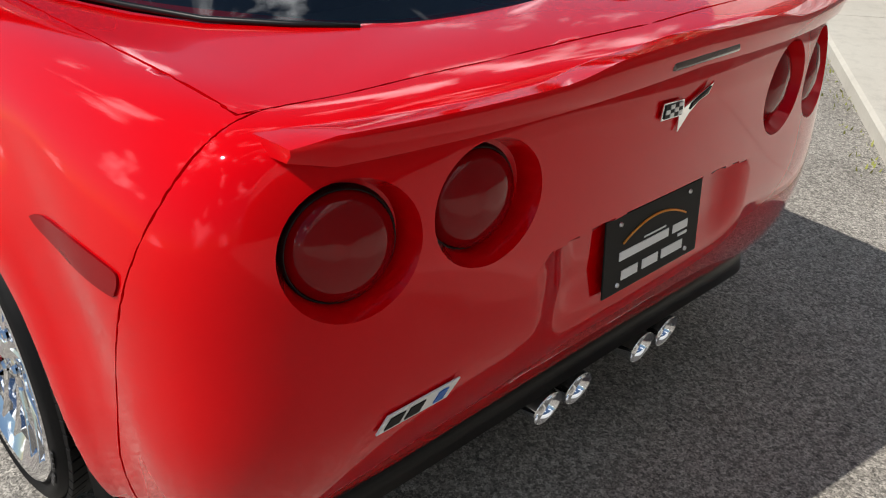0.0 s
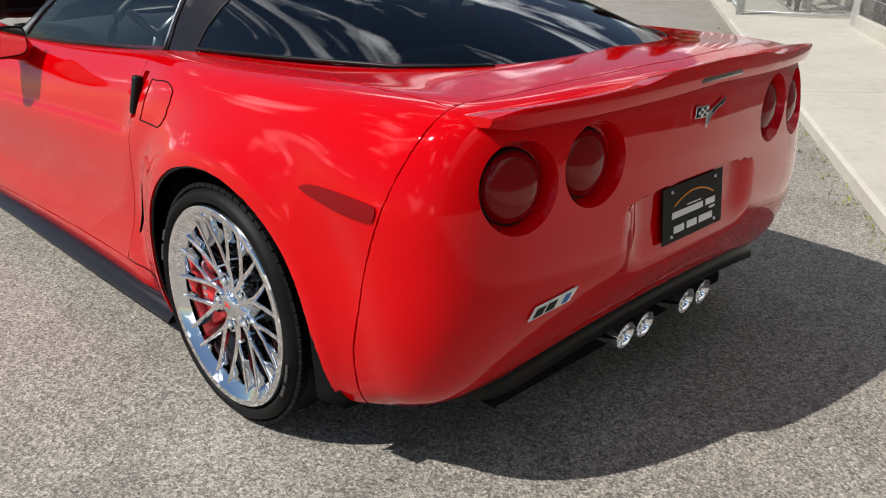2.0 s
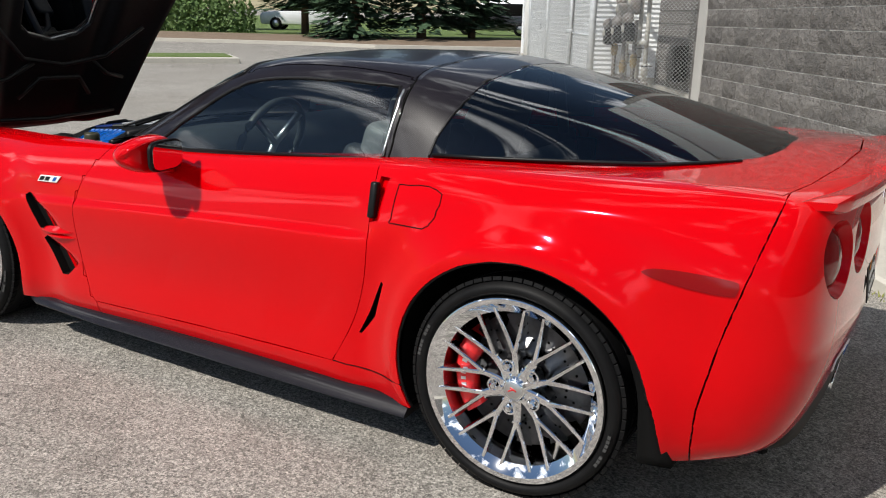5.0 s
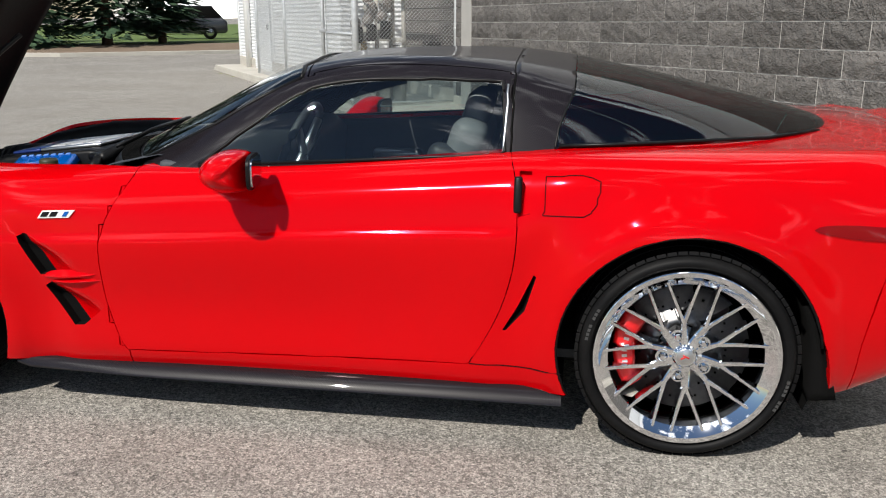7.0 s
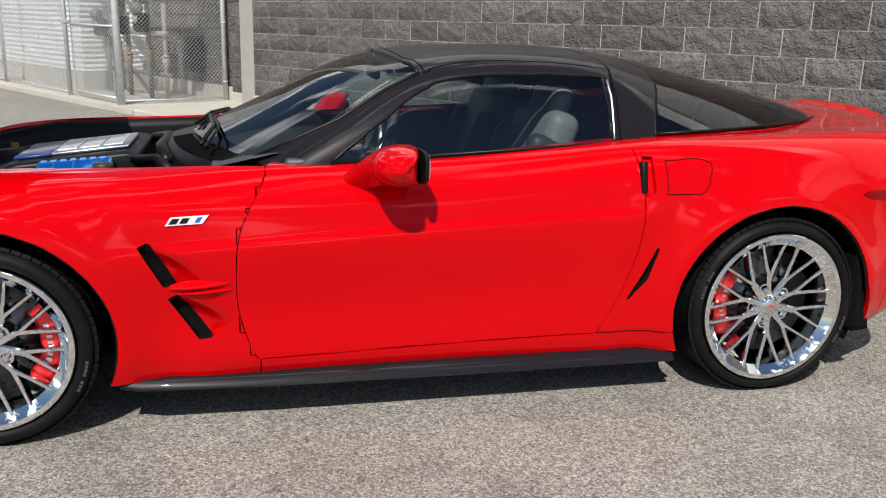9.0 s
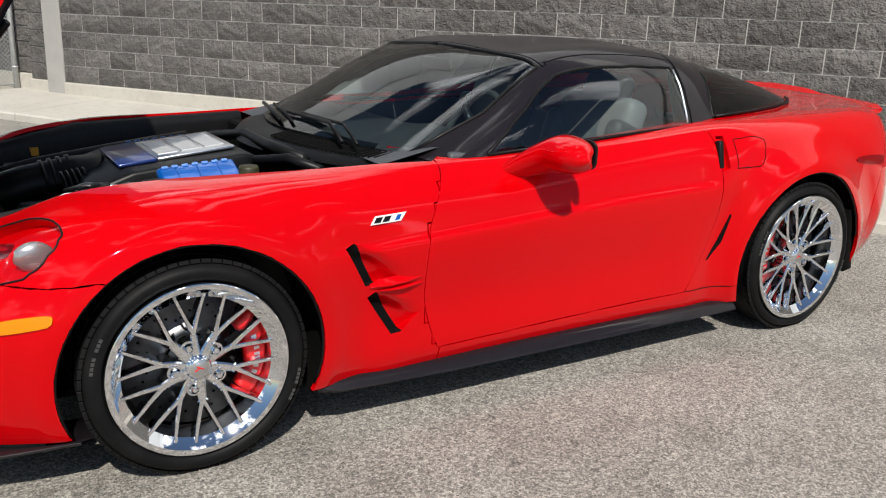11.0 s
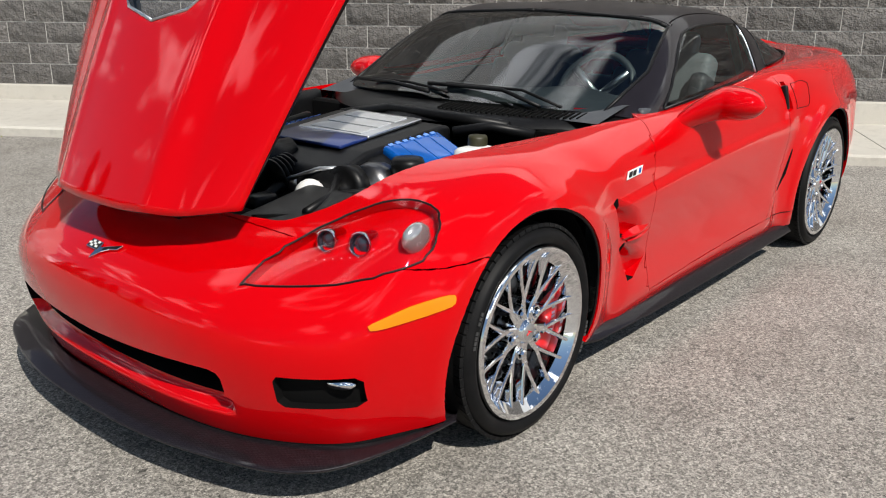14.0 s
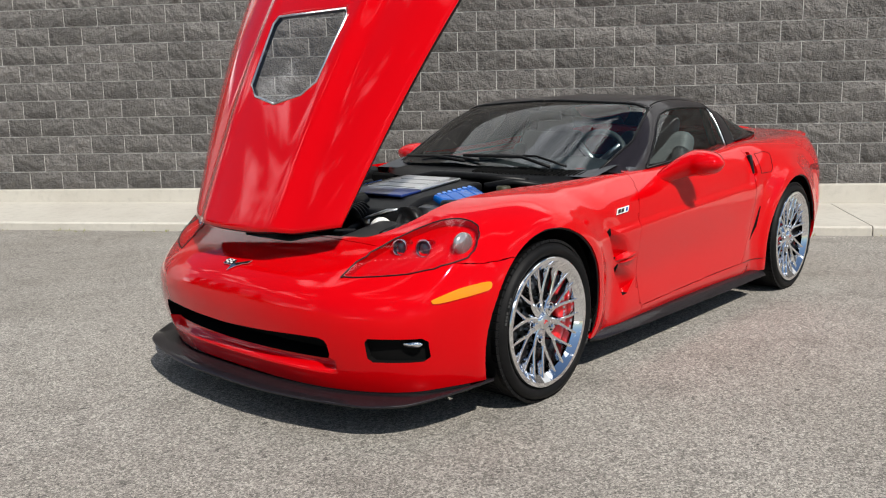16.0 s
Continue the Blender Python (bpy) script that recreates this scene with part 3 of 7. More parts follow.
CABIN = [(-0.76, 0.01), (-0.72, -0.25), (-0.55, -0.55), (-0.46, -0.70)] + curve([(-0.3, -0.735), (0.4, -0.715), (0.93, -0.68), (1.3, -0.61), (1.6, -0.49), (1.80, -0.33), (1.87, 0.01)])
HATCH = [(0.70, 0.01), (0.70, -0.735), (0.95, -0.737), (1.5, -0.739), (1.975, -0.735), (2.02, -0.60), (2.065, -0.35), (2.085, 0.01)]


def body_panels():
    bm = BODY.mesh(16 * 15, 9 * 12)
    lv = bm.verts.layers.float["v"]

    def level(f):
        return sum(v[lv] for v in f.verts) / len(f.verts)

    def drop(faces):
        bmesh.ops.delete(bm, geom=faces, context="FACES")

    side = lambda f: level(f) < 5.6 and -2.0 < f.calc_center_median().x < 2.0
    top = lambda f: level(f) > 3.9
    rear_arch = [(x + 0.24 * max(0.0, 0.42 - z) * (1 if x > REAR_AXLE[0] + 0.2 else 0), z) for x, z in circle(REAR_AXLE[0], REAR_AXLE[1], 0.400, 56, 0.386) if not (z < 0.30 and x > REAR_AXLE[0] + 0.25)]
    at = max(range(len(rear_arch)), key=lambda k: rear_arch[k][0])
    rear_arch[at + 1:at + 1] = [(1.80, 0.10)] if rear_arch[(at + 1) % len(rear_arch)][1] < rear_arch[at][1] else []
    if (1.80, 0.10) not in rear_arch:
        rear_arch[at:at] = [(1.80, 0.10)]
    drop(cut(bm, rear_arch, (0, 2), side))
    drop(cut(bm, circle(FRONT_AXLE[0], FRONT_AXLE[1], 0.386, 56, 0.376), (0, 2), side))
    drop(cut(bm, BAY, (0, 1), top))
    drop(cut(bm, CABIN, (0, 1), top))
    tag = bm.faces.layers.int.new("panel")

    def name(faces, k):
        for f in faces:
            f[tag] = k

    # 0 wing, 1 quarter, 2 door, 3 front bumper, 4 rear bumper, 5 hatch, 6 sill
    for f in bm.faces:
        c = f.calc_center_median()
        f[tag] = 0 if c.x < np.interp(c.z, (0.232, 0.32, 0.45, 0.66, 0.83, 0.96), (-0.528, -0.565, -0.59, -0.575, -0.49, -0.47)) else 1
    name(cut(bm, DOOR_LINE, (0, 2), lambda f: level(f) < 6.2), 2)
    name(cut(bm, [(-2.6, 0.0), (-2.6, 0.9), (-1.99, 0.9), (-1.95, 0.70), (-1.86, 0.63), (-1.72, 0.615), (-1.60, 0.625), (-1.5, 0.6), (-1.5, 0.0)], (0, 2), lambda f: level(f) < 7.9 and f.calc_center_median().x < -1.4), 3)
    name(cut(bm, [(2.6, 0.0), (2.6, 1.2), (1.99, 1.2), (1.985, 0.94), (1.945, 0.78), (1.895, 0.60), (1.855, 0.40), (1.83, 0.0)], (0, 2), lambda f: f.calc_center_median().x > 1.6), 4)
    name(cut(bm, HATCH, (0, 1), lambda f: level(f) > 5.3), 5)
    # lamps, vents and openings sunk into the skin
    lamp = cut(bm, HEADLAMP, (0, 1), lambda f: level(f) > 2.9 and f.calc_center_median().x < -1.5)
    name(lamp, 0)
    sink(bm, lamp, (0.022, 0.016, -0.026), 0, 0, 0.97)
    rear = lambda f: f.calc_center_median().x > 1.9
    for cy, cz, r in ((-0.662, 0.792, 0.103), (-0.440, 0.808, 0.100)):
        got = cut(bm, circle(cy, cz, r, 36), (1, 2), rear)
        sink(bm, got, (-0.040, 0.006, 0.0), 0, 0, 0.84)
    # the plate's hollow: a crisp brow, soft flanks and floor
    brow = [(0.01, 0.712), (-0.18, 0.704), (-0.30, 0.692)]
    for low in (0.0, 0.007):
        cut(bm, [(y, z - low) for y, z in brow] + [(-0.34, 0.66), (-0.34, 0.47), (0.01, 0.47)], (1, 2), rear)
    for v in bm.verts:
        if v.co.x > 1.9 and -0.36 < v.co.y < 0.01 and v.co.z < np.interp(-v.co.y, (0.0, 0.18, 0.30, 0.36), (0.7055, 0.6975, 0.6855, 0.64)):
            v.co.x -= 0.030 * smoothstep(0.335, 0.225, -v.co.y) * smoothstep(0.47, 0.60, v.co.z)
    nose = lambda f: f.calc_center_median().x < -1.6
    cut(bm, [(0.01, 0.222), (0.01, 0.264), (-0.485, 0.270), (-0.535, 0.29), (-0.56, 0.275), (-0.555, 0.24), (-0.53, 0.226)], (1, 2), nose)
    for v in bm.verts:
        if v.co.x < -1.9 and -0.56 < v.co.y < 0.01 and 0.222 < v.co.z < 0.2805:
            v.co.x += 0.045 * smoothstep(0.223, 0.266, v.co.z) * smoothstep(0.556, 0.52, -v.co.y)
    mouth = cut(bm, [(0.01, 0.264), (0.01, 0.350), (-0.20, 0.356), (-0.40, 0.364), (-0.50, 0.364), (-0.525, 0.356), (-0.535, 0.340), (-0.537, 0.302), (-0.527, 0.281), (-0.505, 0.270)], (1, 2), nose)
    sink(bm, mouth, (0.12, 0, 0), 1, 1)
    fog = cut(bm, [(-0.685, 0.375), (-0.835, 0.375), (-0.845, 0.36), (-0.84, 0.30), (-0.825, 0.285), (-0.69, 0.285), (-0.675, 0.30), (-0.675, 0.36)], (1, 2), nose)
    sink(bm, fog, (0.03, 0.012, 0), 1, 1)
    wing = lambda f: level(f) < 5 and -1.0 < f.calc_center_median().x < -0.5
    for quad in ([(-0.882, 0.628), (-0.855, 0.642), (-0.75, 0.600), (-0.615, 0.535), (-0.615, 0.515), (-0.775, 0.499), (-0.812, 0.497)],
                 [(-0.802, 0.455), (-0.775, 0.472), (-0.70, 0.448), (-0.600, 0.405), (-0.600, 0.380), (-0.675, 0.318), (-0.712, 0.315)]):
        (xa, za), (xb, zb) = quad[0], quad[-1]
        ux, uz = (xb - xa) / math.hypot(xb - xa, zb - za), (zb - za) / math.hypot(xb - xa, zb - za)
        got = cut(bm, quad, (0, 2), wing)
        within = lambda f: wing(f) and inside(quad, f.calc_center_median().x, f.calc_center_median().z)
        for step in (0.037, 0.06, 0.085, 0.11):
            dx, dz = -uz * step, ux * step
            cut(bm, [(xa + dx - ux * 0.05, za + dz - uz * 0.05), (xb + dx + ux * 0.05, zb + dz + uz * 0.05), (xb + ux * 0.05, zb + uz * 0.05), (xa - ux * 0.05, za - uz * 0.05)], (0, 2), within)
        got = [f for f in bm.faces if wing(f) and inside(quad, f.calc_center_median().x, f.calc_center_median().z)]
        made = bmesh.ops.extrude_face_region(bm, geom=got)["geom"]
        verts = [g for g in made if isinstance(g, bmesh.types.BMVert)]
        for v in verts:
            away = -(v.co.x - xa) * uz + (v.co.z - za) * ux
            (x1, z1), (x2, z2) = quad[1], quad[3]
            under = ((v.co.x - x1) * (z2 - z1) - (v.co.z - z1) * (x2 - x1)) / math.hypot(x2 - x1, z2 - z1)
            v.co.y += 0.038 * (1 - smoothstep(0.036, 0.14, away)) * smoothstep(-0.006, 0.05, under)
        bmesh.ops.delete(bm, geom=[f for f in got if f.is_valid], context="FACES")
        for f in {f for v in verts for f in v.link_faces}:
            c = f.calc_center_median()
            if -(c.x - xa) * uz + (c.z - za) * ux < 0.037:
                f.material_index = 1
            for e in f.edges:
                if len(e.link_faces) == 2 and e.calc_face_angle(0) > 0.6:
                    e.smooth = False
    quarter = lambda f: level(f) < 5.2 and 0.6 < f.calc_center_median().x < 1.05
    got = cut(bm, [(0.868, 0.572), (0.876, 0.565), (0.842, 0.45), (0.783, 0.378), (0.772, 0.378), (0.818, 0.46)], (0, 2), quarter)
    sink(bm, got, (-0.01, 0.05, 0), 1, 1)
    got = cut(bm, [(0.812, 0.885), (0.85, 0.885), (0.85, 0.762), (0.812, 0.75)], (0, 2), quarter)
    sink(bm, got, (0, 0.022, 0), 0, 0)
    bm.normal_update()
    labels = {0: "front_wing", 1: "rear_quarter_panel", 2: "door_skin", 3: "front_bumper", 4: "rear_bumper", 5: "hatch_surround"}
    for k, title in labels.items():
        piece = bm.copy()
        tg = piece.faces.layers.int["panel"]
        bmesh.ops.delete(piece, geom=[f for f in piece.faces if f[tg] != k], context="FACES")
        finish(piece, BODY)
        if k in (3, 4, 5):
            sharp(part(title, mirrored(piece), [RED, DARK], CAR), 40)
            continue
        other = mirrored(piece.copy())
        bmesh.ops.delete(other, geom=[v for v in other.verts if v.co.y < -0.0001], context="VERTS")
        for half in (piece, other):
            sharp(part(title, half, [RED, DARK], CAR), 40)
    bm.free()


body_panels()


# ---- glasshouse ----
def ring(belt, rail, brow, crown):
    return [(x, -w, z) for x, w, z in (belt, rail, brow, crown)]


GLASSHOUSE = Skin([
    ring((-0.46, 0.785, 0.84), (-0.53, 0.68, 0.855), (-0.66, 0.40, 0.872), (-0.75, 0, 0.878)),
    ring((-0.22, 0.785, 0.855), (-0.24, 0.70, 0.985), (-0.36, 0.41, 1.02), (-0.43, 0, 1.03)),
    ring((0.08, 0.775, 0.87), (0.06, 0.635, 1.135), (-0.02, 0.38, 1.175), (-0.06, 0, 1.19)),
    ring((0.40, 0.76, 0.89), (0.40, 0.605, 1.175), (0.40, 0.37, 1.22), (0.40, 0, 1.236)),
    ring((0.74, 0.745, 0.918), (0.75, 0.60, 1.155), (0.75, 0.36, 1.212), (0.75, 0, 1.232)),
    ring((0.95, 0.725, 0.935), (0.98, 0.59, 1.105), (1.0, 0.35, 1.175), (1.02, 0, 1.198)),
    ring((1.27, 0.675, 0.95), (1.30, 0.54, 1.05), (1.35, 0.33, 1.105), (1.37, 0, 1.125)),
    ring((1.60, 0.57, 0.958), (1.63, 0.46, 1.00), (1.67, 0.28, 1.035), (1.69, 0, 1.048)),
    ring((1.80, 0.40, 0.965), (1.86, 0.34, 0.968), (1.91, 0.21, 0.975), (1.93, 0, 0.98))], False)
SIDE_WINDOW = [(-0.27, 0.862)] + curve([(-0.27, 0.868), (-0.08, 1.01), (0.03, 1.085), (0.14, 1.128), (0.30, 1.145), (0.5, 1.150), (0.735, 1.143)]) + [(0.755, 0.93), (0.74, 0.915)]
SCREEN = [(-0.78, 0.01), (-0.69, -0.38), (-0.53, -0.665)] + [(-0.24, -0.685), (0.045, -0.615)] + [(0.012, -0.38), (-0.015, 0.01)]


def glasshouse():
    bm = GLASSHOUSE.mesh(9 * 14, 4 * 14)
    lv = bm.verts.layers.float["v"]
    tag = bm.faces.layers.int.new("panel")
    level = lambda f: sum(v[lv] for v in f.verts) / len(f.verts)
    # 0 frame, 1 side glass, 2 windscreen, 3 hatch glass, 4 roof, 5 rear pillar hoop
    for f in bm.faces:
        f[tag] = 0
    for f in cut(bm, [(0.775, 0.8), (0.775, 1.3), (2.5, 1.3), (2.5, 0.8)], (0, 2)):
        f[tag] = 5
    for f in cut(bm, curve([(0.915, 0.90), (0.925, 1.0), (0.955, 1.08), (0.975, 1.14), (0.98, 1.4)]) + [(2.5, 1.4), (2.5, 0.9)], (0, 2)):
        f[tag] = 3
    for f in cut(bm, [(0.025, 0.01), (0.035, -0.38), (0.075, -0.66), (0.772, -0.66), (0.772, 0.01)], (0, 1), lambda f: level(f) > 1.12):
        f[tag] = 4
    for f in cut(bm, SCREEN, (0, 1), lambda f: level(f) > 1.0):
        f[tag] = 2
    for f in cut(bm, SIDE_WINDOW, (0, 2), lambda f: level(f) < 1.3):
        f[tag] = 1
    for k, title, material, note in ((0, "window_frame", CARBON, ""), (1, "side_window", DOOR_GLASS, "lightly tinted side glass"), (2, "windscreen", SCREEN_GLASS, ""),
                                     (3, "hatch_glass", GLASS, "large dark wrap-round rear glass"), (4, "roof_panel", CARBON, "dark carbon-fibre roof panel"), (5, "rear_roof_hoop", CARBON, "carbon-fibre roof hoop")):
        piece = bm.copy()
        tg = piece.faces.layers.int["panel"]
        bmesh.ops.delete(piece, geom=[f for f in piece.faces if f[tg] != k], context="FACES")
        finish(piece, GLASSHOUSE, 0.012 if k in (0, 4, 5) else 0.004, 0.0032 if k in (0, 4, 5) else 0.0015)
        if k == 1:
            other = mirrored(piece.copy())
            bmesh.ops.delete(other, geom=[v for v in other.verts if v.co.y < -0.0001], context="VERTS")
            for half in (piece, other):
                part(title, half, material, CAR, note)
            continue
        part(title, mirrored(piece), material, CAR, note)
    bm.free()


glasshouse()


_gu, _gv = [c.ravel() for c in np.meshgrid(np.linspace(0, 8, 401), np.linspace(0, 3, 151), indexing="ij")]
_gpts = GLASSHOUSE.at(_gu, _gv)


def on_glass(axes, a, b, levels):
    """The point of the glasshouse that lies at (a, b) seen along the third axis, on the left half."""
    k = np.where((_gv >= levels[0]) & (_gv <= levels[1]))[0]
    return Vector(_gpts[k[np.argmin((_gpts[k, axes[0]] - a) ** 2 + (_gpts[k, axes[1]] - b) ** 2)]])


def seals():
    """Black rubber round the side glass, the screen's edge and the hoop's two joints."""
    def both_sides(name, pts, r, material, label=""):
        for sign in (1, -1):
            part(name, tube_bm([(p.x, p.y * sign, p.z) for p in pts], r, 8), material, CAR, label)

    frame_line = [on_glass((0, 2), x, z, (0, 1.3)) for x, z in SIDE_WINDOW]
    both_sides("window_seal", [*frame_line, frame_line[0]], 0.0065, BLACK_TRIM, "black rubber window seal")
    # satin strip put in for light reflected along the dark frame's rear edge
    both_sides("quarter_strip", [on_glass((0, 2), 0.752 + 0.004 * k / 8, 0.925 + 0.21 * k / 8, (0, 1.4)) for k in range(9)], 0.0042, SATIN, "bright strip set in for the reflection behind the door glass")
    both_sides("screen_seal", [on_glass((0, 1), x, y, (1.0, 3)) for x, y in ((-0.53, -0.665), (-0.385, -0.675), (-0.24, -0.685), (-0.10, -0.65), (0.045, -0.615))], 0.007, BLACK_TRIM)
    top = [on_glass((0, 1), x, y, (1.0, 3)) for x, y in curve([(0.045, -0.615), (0.025, -0.50), (0.012, -0.38), (-0.005, -0.2), (-0.015, 0.0)], 3)]
    both_sides("screen_header", top, 0.008, BLACK_TRIM)
    both_sides("hoop_joint", [on_glass((0, 2), 0.775, 0.925 + 0.24 * k / 10, (0, 2.2)) for k in range(11)], 0.0035, DARK)
    both_sides("hatch_seal", [on_glass((0, 2), x, z, (0, 1.6)) for x, z in curve([(0.917, 0.94), (0.925, 1.0), (0.955, 1.08), (0.972, 1.12)], 4)], 0.004, BLACK_TRIM)
    # the hatch glass meets the body in a black seal
    both_sides("hatch_seal", [on_glass((0, 1), x, y, (0, 0.6)) + Vector((0, 0, 0.012)) for x, y in ((0.93, -0.725), (1.1, -0.71), (1.27, -0.675), (1.45, -0.63), (1.60, -0.57), (1.72, -0.48), (1.80, -0.40))], 0.006, BLACK_TRIM)


seals()


# ---- wheels ----
def wheel(name, radius, rim_r, width, axle, y, flip, parts_name):
    """A chrome many-spoked wheel with tyre, drilled disc and red caliper; its face looks to -y."""
    top = empty("wheel")
    top.parent = CAR
    w = width
    prof = [(rim_r + 0.002, 0.012), (rim_r + 0.012, -0.006), (radius * 0.90, -0.016), (radius * 0.955, -0.008), (radius * 0.99, 0.018), (radius, 0.05),
            (radius, w - 0.05), (radius * 0.985, w - 0.015), (radius * 0.9, w), (rim_r, w - 0.01)]
    tyre = part("tyre", lathe_bm(prof, 96), RUBBER, top)
    # raised lettering on the sidewall, as plain bars
    for a0 in (100, 280):
        for i in range(8):
            if i != 4:
                m = Matrix.Rotation(radians(a0 + 2.6 * i), 4, "Y") @ Matrix.Translation((0, -0.0155, radius * 0.925))
                part("sidewall_bar", box_bm(0.010, 0.003, 0.009, 0, m), RUBBER_MARK, tyre, smooth=False)
    # tread blocks
    bm = bmesh.new()
    k = 66
    for i in range(k):
        a = 2 * math.pi * i / k
        m = Matrix.Rotation(a, 4, "Y") @ Matrix.Translation((0, 0, radius - 0.003))
        box_bm(2 * math.pi * radius / k - 0.0035, 0.066, 0.012, 0.001, m @ Matrix.Translation((0, 0.036, -0.0045)) @ Matrix.Rotation(radians(-15), 4, "X"), 1, bm)
        for yy, ww in ((w * 0.38, w * 0.17), (w * 0.62, w * 0.17), (w * 0.86, w * 0.2)):
            box_bm(2 * math.pi * radius / k - 0.006, ww, 0.012, 0.0, m @ Matrix.Translation((0, yy, -0.001)), 1, bm)
    part("tread", bm, RUBBER, tyre, smooth=False)
    lip = rim_r
    prof = [(lip + 0.003, 0.004), (lip + 0.005, -0.006), (lip + 0.002, -0.012), (lip - 0.001, -0.0135), (lip - 0.015, -0.012), (lip - 0.018, -0.009), (lip - 0.027, 0.0), (lip - 0.044, 0.014), (lip - 0.046, 0.04), (lip - 0.047, w * 0.6), (lip - 0.02, w - 0.02)]
    sharp(part("rim", lathe_bm(prof, 96), CHROME, top), 30)
    hub_y = 0.026
    bm = lathe_bm([(0.0, hub_y - 0.016), (0.030, hub_y - 0.016), (0.034, hub_y - 0.010), (0.040, hub_y - 0.004), (0.048, hub_y + 0.004), (0.058, hub_y + 0.018), (0.078, hub_y + 0.05), (0.0, hub_y + 0.05)], 48)
    part("hub", bm, CHROME, top)
    part("hub_cap", lathe_bm([(0.0, hub_y - 0.0185), (0.024, hub_y - 0.0185), (0.027, hub_y - 0.016)], 32), SATIN, top)
    bm = bmesh.new()
    box_bm(0.022, 0.004, 0.004, 0.001, Matrix.Translation((0.002, hub_y - 0.0195, 0.002)) @ Matrix.Rotation(radians(25), 4, "Y"), 1, bm)
    box_bm(0.018, 0.004, 0.004, 0.001, Matrix.Translation((-0.006, hub_y - 0.0195, -0.002)) @ Matrix.Rotation(radians(-30), 4, "Y"), 1, bm)
    part("cap_emblem", bm, CALIPER, top)

    def spoke(p0, p1, w0, w1, d0, d1, bm):
        """A flat-faced bar with bevelled edges and deep flanks."""
        d = (p1 - p0).normalized()
        side = d.cross(Vector((0, 1, 0))).normalized()
        rows = []
        for f in (0, 0.35, 0.7, 0.93, 1):
            ww, dd = w0 + (w1 - w0) * f, d0 + (d1 - d0) * f
            ww *= 1.5 if f == 1 else 1.0
            c = p0.lerp(p1, f) + Vector((0, 0.005 * math.sin(f * math.pi), 0))
            rows.append([bm.verts.new(c + side * k * ww + Vector((0, h, 0))) for k, h in ((-0.8, dd), (-0.55, 0.0035), (-0.36, 0.0), (0.36, 0.0), (0.55, 0.0035), (0.8, dd))])
        for r, q in zip(rows, rows[1:]):
            for i in range(6):
                bm.faces.new((r[i], r[(i + 1) % 6], q[(i + 1) % 6], q[i]))
        bm.faces.new(rows[0])
        bm.faces.new(rows[-1][::-1])

    out = lip - 0.010
    gap, meet = 0.030, 0.105
    for i in range(10):
        # each fork: a stem from the hub that parts into two bars, each running beside its neighbour's
        b = 2 * math.pi * (i + 0.5) / 10 + math.radians(5)
        bm = bmesh.new()
        root = Vector((math.cos(b), 0, math.sin(b)))
        wide = 0.026 if i % 2 else 0.019
        spoke(root * 0.036 + Vector((0, hub_y - 0.006, 0)), root * (meet + 0.006) + Vector((0, hub_y - 0.004, 0)), wide * 1.25, wide * 0.8, 0.050, 0.045, bm)
        for sign in (-1, 1):
            a = b + sign * math.pi / 10
            d, e = Vector((math.cos(a), 0, math.sin(a))), Vector((-math.sin(a), 0, math.cos(a)))
            p1 = d * math.sqrt(out ** 2 - gap ** 2) - e * (sign * gap) + Vector((0, -0.003, 0))
            spoke(root * meet + Vector((0, hub_y - 0.0035, 0)), p1, 0.0135, 0.0095, 0.045, 0.030, bm)
        bmesh.ops.recalc_face_normals(bm, faces=bm.faces)
        sharp(part("spoke", bm, CHROME, top, smooth=True), 25)
        if i % 2 == 0:
            seat = lathe_bm([(0.0, 0.014), (0.015, 0.014), (0.017, -0.002), (0.022, -0.002), (0.025, 0.03)], 20)
            nut = lathe_bm([(0.0, -0.014), (0.008, -0.014), (0.0115, -0.009), (0.012, 0.014)], 6)
            g = b + math.pi / 10
            for m, title in ((seat, "nut_seat"), (nut, "lug_nut")):
                m.transform(Matrix.Translation((0.068 * math.cos(g), hub_y - 0.002, 0.068 * math.sin(g))))
                part(title, m, CHROME, top, smooth=False)
    disc_r = 0.205
    part("brake_disc", lathe_bm([(0.08, 0.085), (0.10, 0.080), (0.105, 0.092), (disc_r, 0.092), (disc_r, 0.122), (0.10, 0.122)], 64), STEEL, top)
    bm = bmesh.new()
    for i in range(40):
        a = 2 * math.pi * i / 40
        r = 0.125 + 0.018 * (i % 3) + 0.008
        own = lathe_bm([(0.0, -0.001), (0.0042, -0.001), (0.0042, 0.003)], 8)
        own.transform(Matrix.Translation((r * math.cos(a), 0.0915, r * math.sin(a))))
        me = bpy.data.meshes.new("tmp")
        own.to_mesh(me)
        own.free()
        bm.from_mesh(me)
        bpy.data.meshes.remove(me)
    tagged(part("disc_holes", bm, DARK, top), kind="stuff")
    # caliper on the leading side, a curved block
    bm = bmesh.new()
    rows = []
    for i in range(13):
        a = radians(180 - 38 + 76 * i / 12) if name == "rear" else radians(-38 + 76 * i / 12)
        bulge = 0.012 * math.cos((i - 6) / 6 * math.pi / 2)
        rows.append([bm.verts.new((r * math.cos(a), yy, r * math.sin(a))) for r, yy in ((0.150, 0.064), (0.163, 0.050 - bulge * 0.4), (0.202, 0.048 - bulge * 0.4), (0.217, 0.058), (0.219, 0.13), (0.150, 0.088))])
    for r, q in zip(rows, rows[1:]):
        for i in range(6):
            bm.faces.new((r[i], r[(i + 1) % 6], q[(i + 1) % 6], q[i]))
    bm.faces.new(rows[0])
    bm.faces.new(rows[-1][::-1])
    bmesh.ops.recalc_face_normals(bm, faces=bm.faces)
